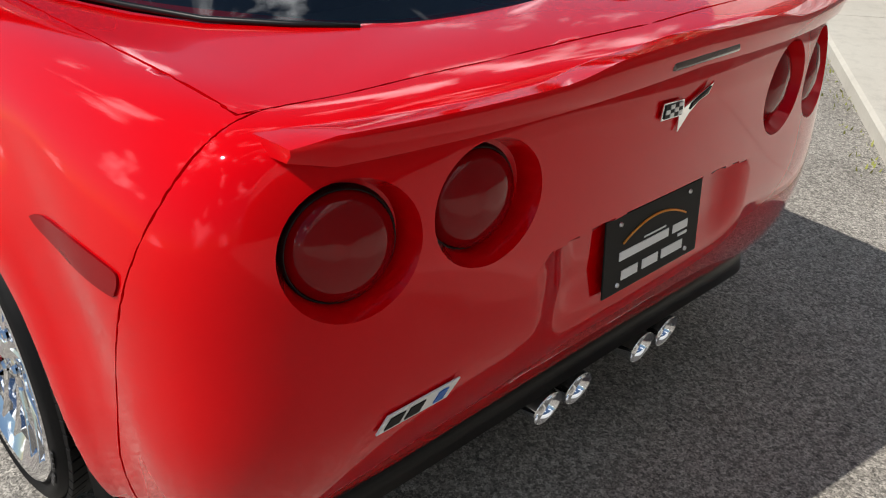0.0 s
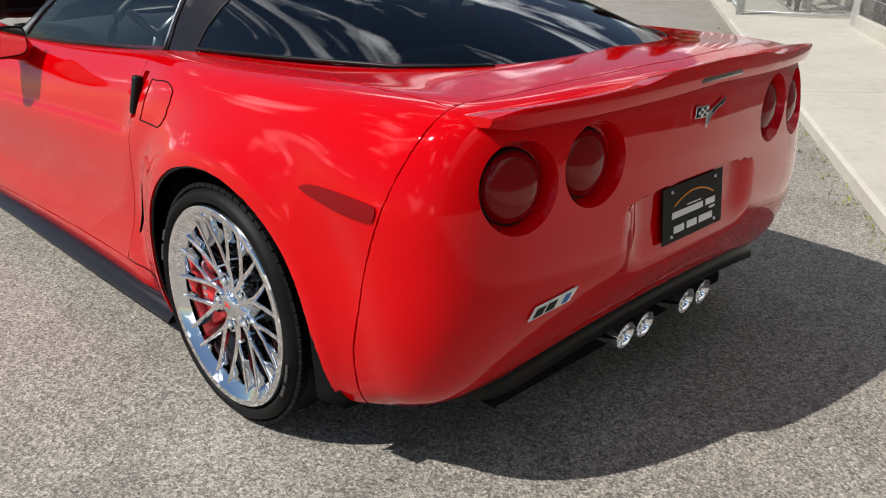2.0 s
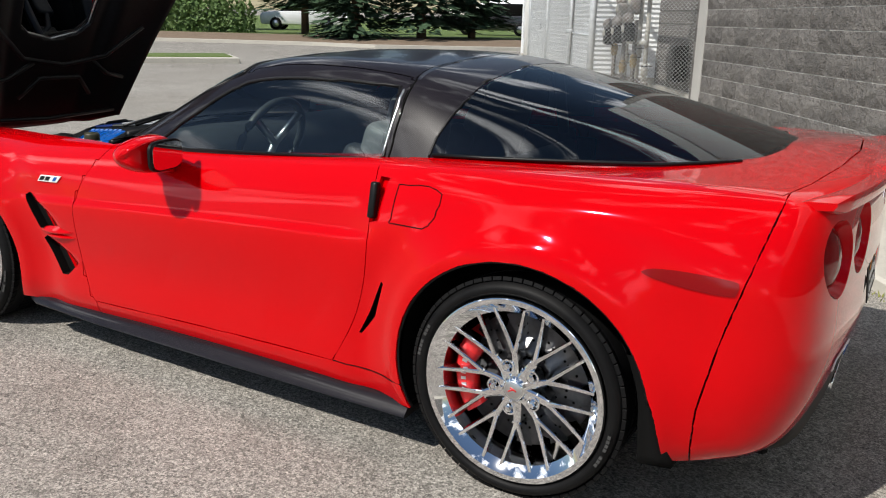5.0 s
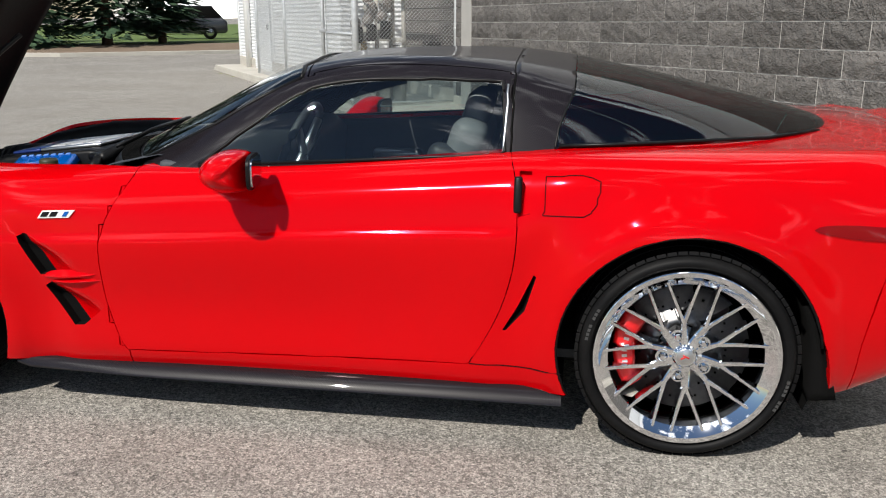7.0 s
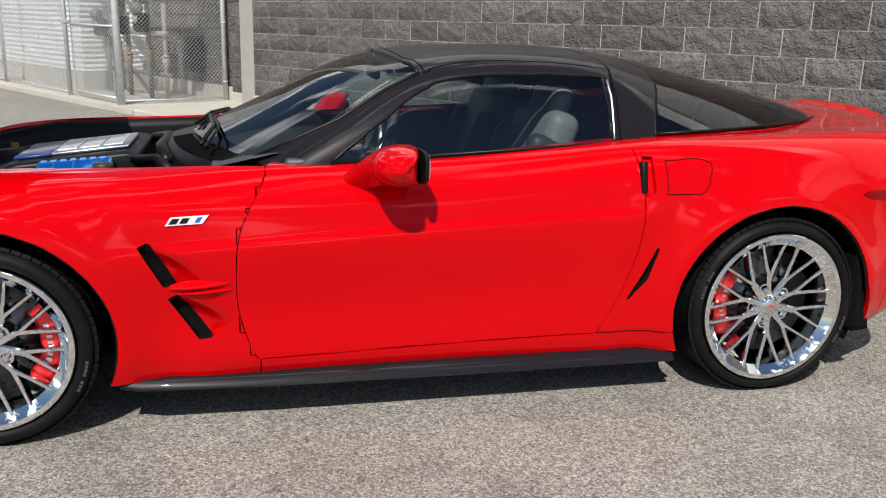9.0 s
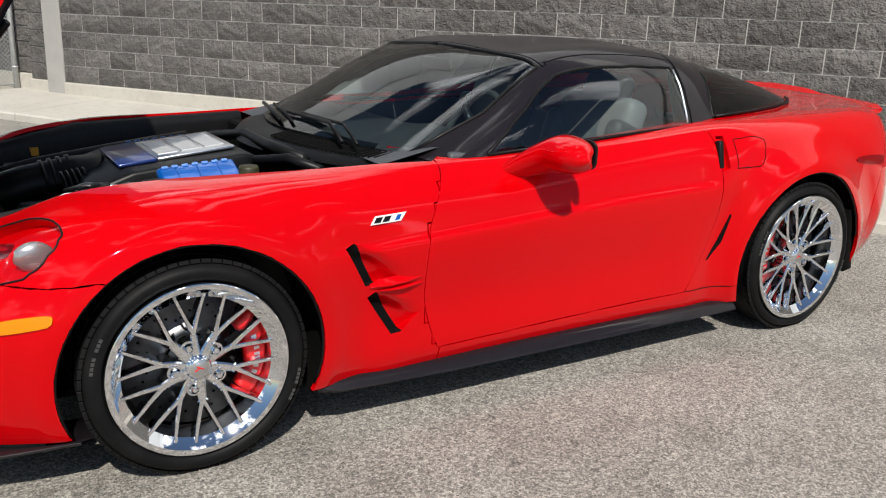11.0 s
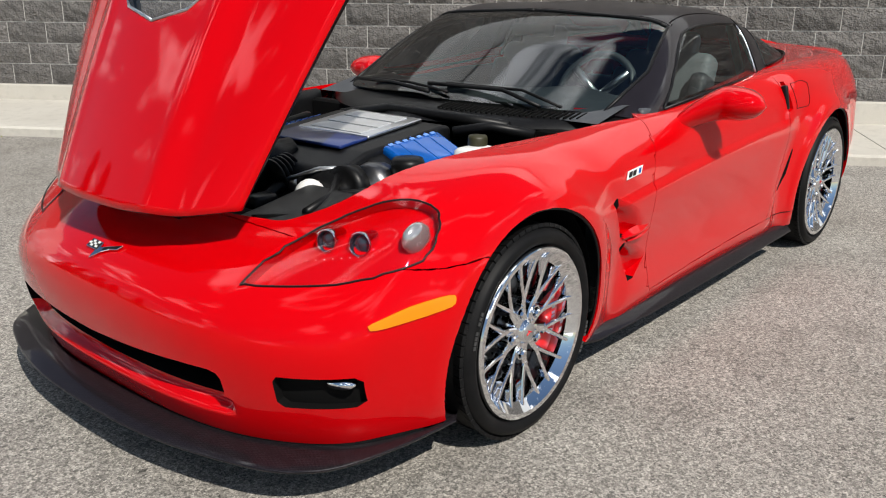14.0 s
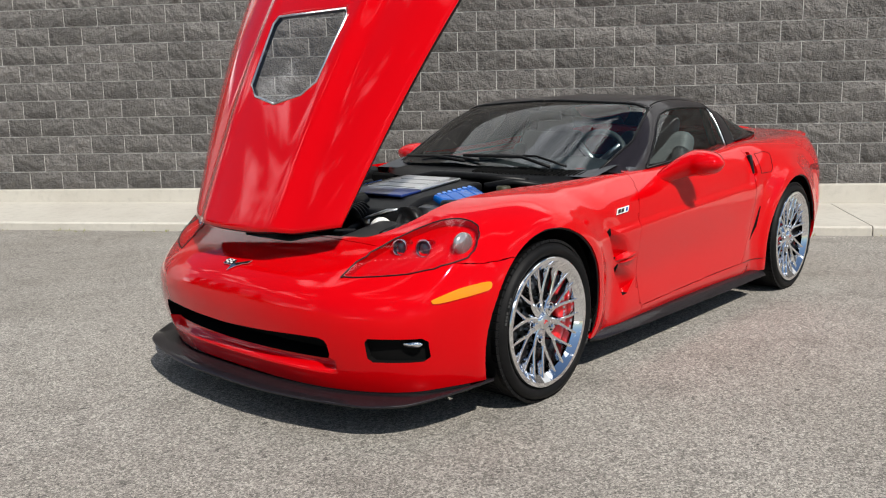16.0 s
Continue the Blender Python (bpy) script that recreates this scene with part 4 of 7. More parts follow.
    caliper = part("brake_caliper", bm, CALIPER, top, "red painted brake caliper")
    for i in range(7):
        a = radians((180 if name == "rear" else 0) - 18 + 6 * i)
        bar = box_bm(0.016, 0.002, 0.009, 0, Matrix.Translation((0.183 * math.cos(a), 0.0435, 0.183 * math.sin(a))) @ Matrix.Rotation(-a, 4, "Y"))
        part("letter_bar", bar, SATIN, caliper, smooth=False)
    top.matrix_basis = Matrix.Translation((axle[0], y, axle[1])) @ (Matrix.Rotation(math.pi, 4, "Z") if flip else Matrix())
    return top


wheel("rear", 0.334, 0.280, 0.325, (REAR_AXLE[0], 0.334), -0.945, False, "")
wheel("front", 0.324, 0.261, 0.275, (FRONT_AXLE[0], 0.324), -0.935, False, "")
wheel("front", 0.334, 0.280, 0.325, (REAR_AXLE[0], 0.334), 0.945, True, "")
wheel("rear", 0.324, 0.261, 0.275, (FRONT_AXLE[0], 0.324), 0.935, True, "")


# ---- inner tub, wheel arches, floor of the car ----
def tub():
    bm = bmesh.new()
    box_bm(4.0, 1.16, 0.05, 0.01, Matrix.Translation((0.0, 0, 0.175)), 1, bm)
    box_bm(0.06, 1.42, 0.62, 0.01, Matrix.Translation((-0.70, 0, 0.50)), 1, bm)
    box_bm(1.42, 0.05, 0.66, 0.01, Matrix.Translation((0.2, -0.80, 0.50)), 1, bm)
    box_bm(1.42, 0.05, 0.66, 0.01, Matrix.Translation((0.2, 0.80, 0.50)), 1, bm)
    box_bm(0.05, 1.2, 0.5, 0.01, Matrix.Translation((2.02, 0, 0.52)), 1, bm)
    part("inner_tub", bm, DARK, CAR, smooth=False)
    for (ax, az), r, inner in ((REAR_AXLE, 0.408, 0.56), (FRONT_AXLE, 0.394, 0.58)):
        for sign in (-1, 1):
            bm = bmesh.new()
            rows = []
            for i in range(25):
                a = radians(-25 + 230 * i / 24)
                rows.append([bm.verts.new((ax + r * math.cos(a), sign * yy, az + r * math.sin(a))) for yy in (0.90, 0.75, inner)])
            hub = [bm.verts.new((ax, sign * inner, az))]
            for p, q in zip(rows, rows[1:]):
                for i in range(2):
                    bm.faces.new((p[i], p[i + 1], q[i + 1], q[i]))
                bm.faces.new((p[2], hub[0], q[2]))
            bmesh.ops.recalc_face_normals(bm, faces=bm.faces)
            part("wheel_arch_liner", bm, DARK, CAR)


tub()


# ---- bonnet, hinged at the nose ----
def bonnet():
    at = Matrix.Translation((-2.075, 0, 0.735)) @ Matrix.Rotation(radians(30), 4, "Y")

    def face(u, v):
        """u across -1..1, v up 0..1"""
        half = 0.475 + 0.30 * v
        y = u * half
        ridge = 0.028 * math.exp(-((abs(u) * half - (0.24 + 0.10 * v)) / 0.035) ** 2) * (0.4 + 0.6 * v)
        mid = 0.030 * smoothstep(0.33 + 0.1 * v, 0.20 + 0.1 * v, abs(y))
        bow = 0.035 * (1 - u * u) + 0.045 * math.sin(v * math.pi * 0.9) - 0.05 * abs(u) ** 6
        front = 0.05 * (1 - abs(u) ** 2.5) * (1 - v) ** 3
        return Vector((-(bow + mid + ridge * 0.4), y, v * 1.33 - front - 0.010 * (1 - v) + 0.050 * abs(u) ** 3 * (1 - v) ** 3))

    nu, nv = 60, 60
    bm = bmesh.new()
    grid = [[bm.verts.new(face(2 * i / nu - 1, j / nv)) for i in range(nu + 1)] for j in range(nv + 1)]
    for j in range(nv):
        for i in range(nu):
            bm.faces.new((grid[j][i], grid[j + 1][i], grid[j + 1][i + 1], grid[j][i + 1]))
    pane = [(0.0, 0.475), (-0.15, 0.515), (-0.21, 0.57), (-0.235, 0.87), (-0.215, 0.905), (0.215, 0.905), (0.235, 0.87), (0.21, 0.57), (0.15, 0.515)]
    got = cut(bm, pane, (1, 2))
    glass = bm.copy()
    bmesh.ops.delete(bm, geom=got, context="FACES")
    bm.normal_update()
    skin = part("bonnet", bm, [RED, BLACK_TRIM], CAR, "open red bonnet with a clear window")
    md = skin.modifiers.new("thick", "SOLIDIFY")
    md.thickness, md.offset, md.material_offset = 0.022, -1, 1
    md.material_offset_rim = 1
    skin.matrix_basis = at
    keep = cut(glass, pane, (1, 2))
    bmesh.ops.delete(glass, geom=[f for f in glass.faces if f not in set(keep)], context="FACES")
    part("bonnet_window", glass, CLEAR, skin, "clear polycarbonate window")
    bm = bmesh.new()
    ringp = [Vector((face(y / (0.475 + 0.30 * z / 1.33), z / 1.33).x - 0.001, y, z)) for y, z in pane]
    tube_bm([*ringp, ringp[0]], 0.005, 6, bm)
    part("window_rim", bm, SATIN, skin)


bonnet()


# ---- engine bay ----
COVER_LETTER = mat("cover_lettering", (0.12, 0.26, 0.62), 0.35)
PANEL = mat("pale_silver_panel", (0.62, 0.63, 0.64), 0.45, 0.6)


def engine():
    bm = box_bm(1.25, 1.16, 0.04, 0, Matrix.Translation((-1.33, 0, 0.40)))
    part("engine_bay_floor", bm, DARK, CAR, smooth=False)
    bm = prism_bm([(-1.52, 0.66), (-1.52, 0.70), (-1.49, 0.735), (-1.36, 0.782), (-0.98, 0.824), (-0.935, 0.817), (-0.92, 0.68)], 0.56, Matrix.Translation((0, -0.28, 0)), 0.014)
    cover = part("engine_cover", bm, BLACK_TRIM, CAR, "black engine cover with silver and blue panels")
    for sign in (-1, 1):
        tilt = Matrix.Translation((-1.155, sign * 0.340, 0.752)) @ Matrix.Rotation(radians(sign * -24), 4, "X") @ Matrix.Rotation(radians(-5), 4, "Y")
        rail = part("blue_rail_cover", box_bm(0.27, 0.15, 0.05, 0.016, tilt, 3), BLUE, cover, "blue rail cover")
        part("rail_cover_base", box_bm(0.36, 0.19, 0.09, 0.02, tilt @ Matrix.Translation((-0.04, 0, -0.045)), 2), BLACK_TRIM, cover)
        for k in range(3):
            part("cover_band", box_bm(0.005, 0.154, 0.054, 0.002, tilt @ Matrix.Translation((-0.07 + 0.07 * k, 0, 0))), BLUE, rail)
        for k in range(7):
            part("cover_bar", box_bm(0.020, 0.012, 0.003, 0, tilt @ Matrix.Translation((-0.105 + 0.034 * k, -sign * 0.062, 0.0262))), COVER_LETTER, rail, smooth=False)
    plate_m = Matrix.Translation((-1.12, 0, 0.817)) @ Matrix.Rotation(radians(-6.5), 4, "Y")
    plate = part("intercooler_plate", box_bm(0.28, 0.36, 0.012, 0.004, plate_m), SATIN, cover, "brushed silver plate")
    part("plate_blue_corner", box_bm(0.13, 0.36, 0.012, 0.004, plate_m @ Matrix.Translation((-0.207, 0, -0.001))), mat("dark_blue_cover", (0.01, 0.03, 0.16), 0.3, 0.2, 0.5), cover)
    for k in range(3):
        part("plate_letter_bar", box_bm(0.07, 0.26, 0.004, 0.001, plate_m @ Matrix.Translation((-0.09 + 0.085 * k, 0, 0.0075))), PANEL, plate, smooth=False)


engine()


# ---- skirts, splitter, spoiler, mirrors ----
def trims():
    for sign in (-1, 1):
        bm = bmesh.new()
        rows = []
        for x, grow, up in ((-0.965, 0.0, 0.016), (-0.90, 0.7, 0.012), (-0.5, 0.95, 0.004), (0.2, 1.0, 0.0), (0.90, 1.0, 0.0), (0.968, 1.0, 0.0)):
            rows.append([bm.verts.new((x, sign * y, z + up * k)) for y, z, k in ((0.80, 0.184, 0), (0.888, 0.184, 0), (0.892 + 0.014 * grow, 0.172, 0.2), (0.898 + 0.034 * grow, 0.147, 1), (0.898 + 0.036 * grow, 0.140, 1), (0.898 + 0.026 * grow, 0.135, 1), (0.80, 0.138, 1))])
        for p, q in zip(rows, rows[1:]):
            for i in range(7):
                bm.faces.new((p[i], p[(i + 1) % 7], q[(i + 1) % 7], q[i]))
        bm.faces.new(rows[0])
        bm.faces.new(rows[-1][::-1])
        bmesh.ops.recalc_face_normals(bm, faces=bm.faces)
        sharp(part("side_skirt", bm, CARBON, CAR, "carbon-fibre sill skirt"), 40)
    # splitter: a thin curved blade below the nose
    bm = bmesh.new()
    edge = curve([(-2.268, 0.0), (-2.262, 0.20), (-2.24, 0.38), (-2.19, 0.58), (-2.125, 0.735), (-2.01, 0.835), (-1.86, 0.892), (-1.67, 0.918)], 8)
    rows = []
    line = [(x, -y) for x, y in reversed(edge[1:])] + edge
    for x, y in line:
        lift = 0.022 * smoothstep(0.80, 0.93, abs(y)) + 0.006
        rows.append([bm.verts.new((x, y, 0.141 + lift)), bm.verts.new((x - 0.004, y * 1.003, 0.136 + lift)), bm.verts.new((x, y, 0.131 + lift)),
                     bm.verts.new((x * 0.93 + 0.02, y * 0.85, 0.135)), bm.verts.new((x * 0.93 + 0.02, y * 0.85, 0.165)), bm.verts.new((x * 0.965 + 0.01, y * 0.945, 0.148))])
    for p, q in zip(rows, rows[1:]):
        for i in range(6):
            bm.faces.new((p[i], p[(i + 1) % 6], q[(i + 1) % 6], q[i]))
    bmesh.ops.recalc_face_normals(bm, faces=bm.faces)
    part("front_splitter", bm, CARBON, CAR, "dark carbon-fibre front splitter")
    # rear lip spoiler
    bm = bmesh.new()
    rows = []
    for i in range(61):
        y = -0.742 + 1.484 * i / 60
        a = abs(y) / 0.742
        xe = 2.208 - 0.092 * a ** 2.4 - 0.015 * smoothstep(0.93, 1.0, a)
        fade = 1 - 0.75 * smoothstep(0.93, 1.0, a)
        high = (0.020 + 0.016 * smoothstep(0.48, 0.28, a)) * fade
        base = 0.958 - 0.024 * a
        rows.append([bm.verts.new((x, y, z)) for x, z in ((xe - 0.17, base + 0.001), (xe - 0.09, base + 0.010 + high * 0.3), (xe - 0.03, base + 0.012 + high * 0.8), (xe, base + 0.012 + high), (xe + 0.003 * fade, base + 0.004 + high), (xe - 0.008, base - 0.012 * fade), (xe - 0.05, base - 0.03 * fade))])
    for p, q in zip(rows, rows[1:]):
        for i in range(6):
            bm.faces.new((p[i], p[i + 1], q[i + 1], q[i]))
    bm.faces.new(rows[0])
    bm.faces.new(rows[-1][::-1])
    bmesh.ops.recalc_face_normals(bm, faces=bm.faces)
    sharp(part("lip_spoiler", bm, RED, CAR), 40)
    # diffuser below the rear bumper
    bm = bmesh.new()
    rows = []
    for i in range(33):
        y = -0.80 + 1.6 * i / 32
        a = abs(y) / 0.8
        rows.append([bm.verts.new((x, y, z)) for x, z in ((2.10 - 0.14 * a ** 3, 0.40 - 0.16 * a ** 2.2), (2.07 - 0.2 * a ** 3, 0.28 - 0.06 * a ** 2), (1.90 - 0.15 * a ** 3, 0.20))])
    for p, q in zip(rows, rows[1:]):
        for i in range(2):
            bm.faces.new((p[i], p[i + 1], q[i + 1], q[i]))
    bmesh.ops.recalc_face_normals(bm, faces=bm.faces)
    part("rear_diffuser", bm, BLACK_TRIM, CAR)
    for y in (-0.19, -0.095, 0.125, 0.22):
        tip = lathe_bm([(0.031, -0.20), (0.033, -0.10), (0.036, -0.03), (0.039, 0.0), (0.0385, 0.003), (0.037, 0.002), (0.027, -0.035), (0.024, -0.20)], 40, "x")
        for v in tip.verts:
            v.co.x += 0.25 * v.co.z * smoothstep(-0.06, 0.0, v.co.x)
        tip.transform(Matrix.Translation((2.12, y, 0.272)) @ Matrix.Rotation(radians(-6), 4, 'Y'))
        part("exhaust_tip", tip, CHROME, CAR, "polished round exhaust tip")
    for sign in (-1, 1):
        bm = bmesh.new()
        own = bmesh.ops.create_uvsphere(bm, u_segments=36, v_segments=40, radius=1)
        for v in own["verts"]:
            # k runs from the outer tip to the foot on the door
            k, f = v.co.z, math.atan2(v.co.y, v.co.x)
            g = smoothstep(0.05, 1.0, k)
            c = Vector((-0.070 - 0.02 * max(0, k), -0.955 + 0.135 * k, 0.882)).lerp(Vector((-0.235, -0.785, 0.765)), g)
            r = math.sqrt(max(0.0, 1 - k * k)) ** 0.8 if k < 0 else 1 - 0.42 * smoothstep(0.1, 0.8, k)
            dx = math.cos(f)
            v.co = c + Vector((0.100 * r * (dx if dx < 0 else min(dx, 0.48 + 0.4 * g)), 0.012 * dx, 0.066 * r * math.sin(f)))
        def oval(wide, high):
            return [(wide * math.copysign(abs(math.cos(a)) ** 0.5, math.cos(a)), high * math.copysign(abs(math.sin(a)) ** 0.5, math.sin(a))) for a in (2 * math.pi * (k + 0.5) / 32 for k in range(32))]

        seat = Matrix.Translation((-0.010, -0.953, 0.882)) @ pose(0, 0, 0, 0, 0, 100)
        glass = prism_bm(oval(0.079, 0.047), -0.006, seat)
        bezel = prism_bm(oval(0.087, 0.054), 0.012, seat, 0.002)
        if sign > 0:
            for b in (bm, glass, bezel):
                b.transform(Matrix.Scale(-1, 4, (0, 1, 0)))
                bmesh.ops.reverse_faces(b, faces=b.faces[:])
        ob = part("door_mirror", bm, RED, CAR, "red door mirror")
        part("mirror_bezel", bezel, BLACK_TRIM, ob, smooth=False)
        part("mirror_glass", glass, MIRROR, ob, smooth=False)


trims()


# ---- lot: fence, meters, siding, far side ----
def at_wall(s, off, z=0.0):
    """A place by metres along the wall, metres in front of it (+) and height above the lot."""
    p = WU * s - WN * off + WN * AWAY
    return Vector((p.x, p.y, z))


def post(p, top, r, name="fence_post", parent=None):
    bm = tube_bm([p, (p.x, p.y, top)], r, 14)
    cap = lathe_bm([(0.0, 0.02), (r * 0.8, 0.015), (r * 1.12, 0.0), (r * 1.12, -0.03)], 14, "z")
    cap.transform(Matrix.Translation((p.x, p.y, top)))
    me = bpy.data.meshes.new("tmp")
    cap.to_mesh(me)
    cap.free()
    bm.from_mesh(me)
    bpy.data.meshes.remove(me)
    return part(name, bm, GALV, parent)


def mesh_panel(a, b, low, high, parent, pitch=0.06):
    """Chain-link wire between two posts."""
    d = Vector((b.x - a.x, b.y - a.y, 0))
    length = d.length
    d.normalize()
    across = Vector((-d.y, d.x, 0))
    bm = bmesh.new()
    r = 0.0020
    tall = high - low

    def wire(s0, z0, s1, z1, side):
        p, q = a + d * s0 + across * side, a + d * s1 + across * side
        p.z, q.z = z0, z1
        w = (q - p).normalized()
        n1 = across
        n2 = w.cross(n1).normalized()
        v = [bm.verts.new(c + r * e) for c in (p, q) for e in (n1 + n2, n1 - n2, -n1 - n2, -n1 + n2)]
        for i in range(4):
            bm.faces.new((v[i], v[(i + 1) % 4], v[4 + (i + 1) % 4], v[4 + i]))

    k = int((length + tall) / pitch) + 1
    for i in range(k):
        o = i * pitch
        s0, s1 = max(0, o - tall), min(length, o)
        if s1 - s0 > 0.01:
            wire(s0, low + (o - s0), s1, low + (o - s1), r)
            wire(length - s0, low + (o - s0), length - s1, low + (o - s1), -r)
    ob = part("chain_link", bm, GALV, parent, smooth=False)
    return ob


def enclosure():
    """Fence round the meters: a side along the lane with a gate, and a return to the wall."""
    z0 = 0.066
    corner, near = at_wall(-8.74, 1.08, z0), at_wall(-8.59, -0.49, z0)
    gate = at_wall(-10.25, 1.06, z0)
    fence = empty("chain_link_fence")
    tagged(fence, "galvanised chain-link fence with a gate round the meters", "fence")
    post(near, 2.75, 0.036, parent=fence)
    post(corner, 2.75, 0.05, parent=fence)
    line = [at_wall(-10.45, 1.06, z0), at_wall(-13.3, 0.98, z0), at_wall(-16.0, 0.93, z0)]
    for p in line:
        post(p, 2.75, 0.032, parent=fence)
    for a, b in ((near, corner), *zip(line, line[1:])):
        mesh_panel(a, b, a.z + 0.04, 2.65, fence, 0.058)
        for z in (a.z + 0.05, 2.65):
            part("rail", tube_bm([(a.x, a.y, z), (b.x, b.y, z)], 0.009 if z < 1 else 0.02, 8), GALV, fence)
    # gate leaf: a tube frame with a middle rail, hung on the corner post
    d = (gate - corner).normalized()
    a, b = corner + d * 0.10, gate
    leaf = part("gate_frame", tube_bm([(a.x, a.y, z0 + 0.08), (a.x, a.y, 2.6), (b.x, b.y, 2.6), (b.x, b.y, z0 + 0.08), (a.x, a.y, z0 + 0.08)], 0.022, 10), GALV, fence, "tubular gate frame")
    part("gate_rail", tube_bm([(a.x, a.y, 1.12), (b.x, b.y, 1.12)], 0.018, 8), GALV, leaf)
    mesh_panel(Vector((a.x, a.y, z0)), Vector((b.x, b.y, z0)), z0 + 0.10, 2.58, leaf, 0.058)
    for z in (0.35, 1.2, 2.1):
        part("hinge", tube_bm([(corner.x, corner.y, z), (a.x, a.y, z)], 0.03, 8), GALV, leaf)
        part("tension_band", tube_bm([(near.x, near.y, z - 0.012), (near.x, near.y, z + 0.012)], 0.043, 12), GALV, fence)
    latch = at_wall(-10.33, 1.09, 1.15)
    part("gate_latch", box_bm(0.05, 0.14, 0.06, 0.01, Matrix.Translation(latch) @ Matrix.Rotation(radians(TURN), 4, "Z")), GALV, leaf)
    # slab under the fence with its kerb along the lane
    bm = bmesh.new()
    ring_pts = [at_wall(END - 0.92, 1.28), at_wall(-20.3, 1.22), at_wall(-20.5, -2.5), at_wall(END - 0.92, -2.5)]
    tops = [bm.verts.new((p.x, p.y, z0)) for p in ring_pts]
    lows = [bm.verts.new((p.x, p.y, -0.1)) for p in ring_pts]
    bm.faces.new(tops)
    for i in range(4):
        bm.faces.new((tops[i], lows[i], lows[(i + 1) % 4], tops[(i + 1) % 4]))
    bmesh.ops.recalc_face_normals(bm, faces=bm.faces)
    tagged(part("pavement", bm, CONCRETE, smooth=False), "pale concrete slab with a kerb under the fence", "pavement", kind="structure")


enclosure()


def siding_building():
    """A building wing clad in white corrugated metal, on a concrete footing, behind the fence."""
    b = empty("metal_clad_building")
    tagged(b, "building wing clad in white corrugated metal on concrete", "building")
    s0, s1, off, high = -19.9, -11.1, 0.55, 5.0
    m = Matrix.Translation(WN * AWAY) @ Matrix.Rotation(radians(TURN), 4, "Z")
    bm = bmesh.new()
    rows = []
    count = int((high - 0.36) / 0.04)
    for k in range(count + 1):
        y = -off + (0.018 if k % 2 else 0.0)
        z = 0.36 + 0.04 * k
        rows.append([bm.verts.new((x, yy, z)) for x, yy in ((s1 - y - off, 3.0), (s1 - y - off, y), (s0 + y + off, y), (s0 + y + off, 3.0))])
    for p, q in zip(rows, rows[1:]):
        for i in range(3):
            bm.faces.new((p[i], p[i + 1], q[i + 1], q[i]))
    bmesh.ops.recalc_face_normals(bm, faces=bm.faces)
    bm.transform(m)
    part("cladding", bm, SIDING, b, smooth=False)
    part("footing", box_bm(s1 - s0 + 0.06, 3.0, 0.40, 0.01, m @ Matrix.Translation(((s0 + s1) / 2, 1.5 - off - 0.03, 0.18))), CONCRETE, b, smooth=False)
    part("kerb_wall", box_bm(6.4, 0.70, 0.10, 0.015, m @ Matrix.Translation((-16.8, -0.88, 0.10))), CONCRETE, b, smooth=False)
    part("downpipe", tube_bm([m @ Vector((-18.5, -off - 0.08, z)) for z in (0.10, 2.5, 4.9)], 0.075, 14), WHITE, b, "white round downpipe")
    for x in (s0 + 0.03, -19.1):
        part("corner_trim", box_bm(0.14, 0.03, high - 0.36, 0.006, m @ Matrix.Translation((x, -off - 0.012, (high + 0.36) / 2))), SIDING, b)
    # louvred service door that reaches lower than the cladding
    door = part("service_door", box_bm(1.7, 0.03, 2.15, 0.006, m @ Matrix.Translation((-17.1, -off - 0.02, 1.23))), SIDING, b, "white louvred service door", False)
    for k in range(40):
        part("door_slat", box_bm(1.62, 0.016, 0.03, 0.004, m @ Matrix.Translation((-17.1, -off - 0.044, 0.21 + 0.052 * k)) @ Matrix.Rotation(radians(25), 4, "X"), 1), SIDING, door, smooth=False)
    part("door_handle", box_bm(0.04, 0.05, 0.14, 0.01, m @ Matrix.Translation((-16.38, -off - 0.06, 1.15))), BLACK_TRIM, door)
    part("corner_trim", box_bm(0.08, 0.03, 2.2, 0.006, m @ Matrix.Translation((-16.12, -off - 0.012, 1.5))), SIDING, b)
    # recessed block wall behind the gate, at the end of the main wall
    bm = bmesh.new()
    rng = random.Random(2)
    a, c, back = s1, END - 0.7, 0.60
    part("return_wall", box_bm(c - a, 0.2, 4.2, 0, m @ Matrix.Translation(((a + c) / 2, back + 0.115, 2.3))), MORTAR, b, smooth=False)
    part("return_footing", box_bm(c - a, 0.3, 0.28, 0.01, m @ Matrix.Translation(((a + c) / 2, back + 0.10, 0.13))), CONCRETE, b, smooth=False)
    for r in range(20):
        x = a - 0.2 * (r % 2)
        while x < c:
            w = min(x + 0.392, c) - max(x, a)
            if w > 0.04:
                box_bm(w, 0.03, 0.19, 0.006, m @ Matrix.Translation((max(x, a) + w / 2, back - 0.002 + 0.006 * rng.random(), 0.28 + (r + 0.5) * 0.2032)), 1, bm)
            x += 0.4064
    tagged(part("return_wall_bricks", bm, BLOCK, b, smooth=False), kind="stuff")


siding_building()


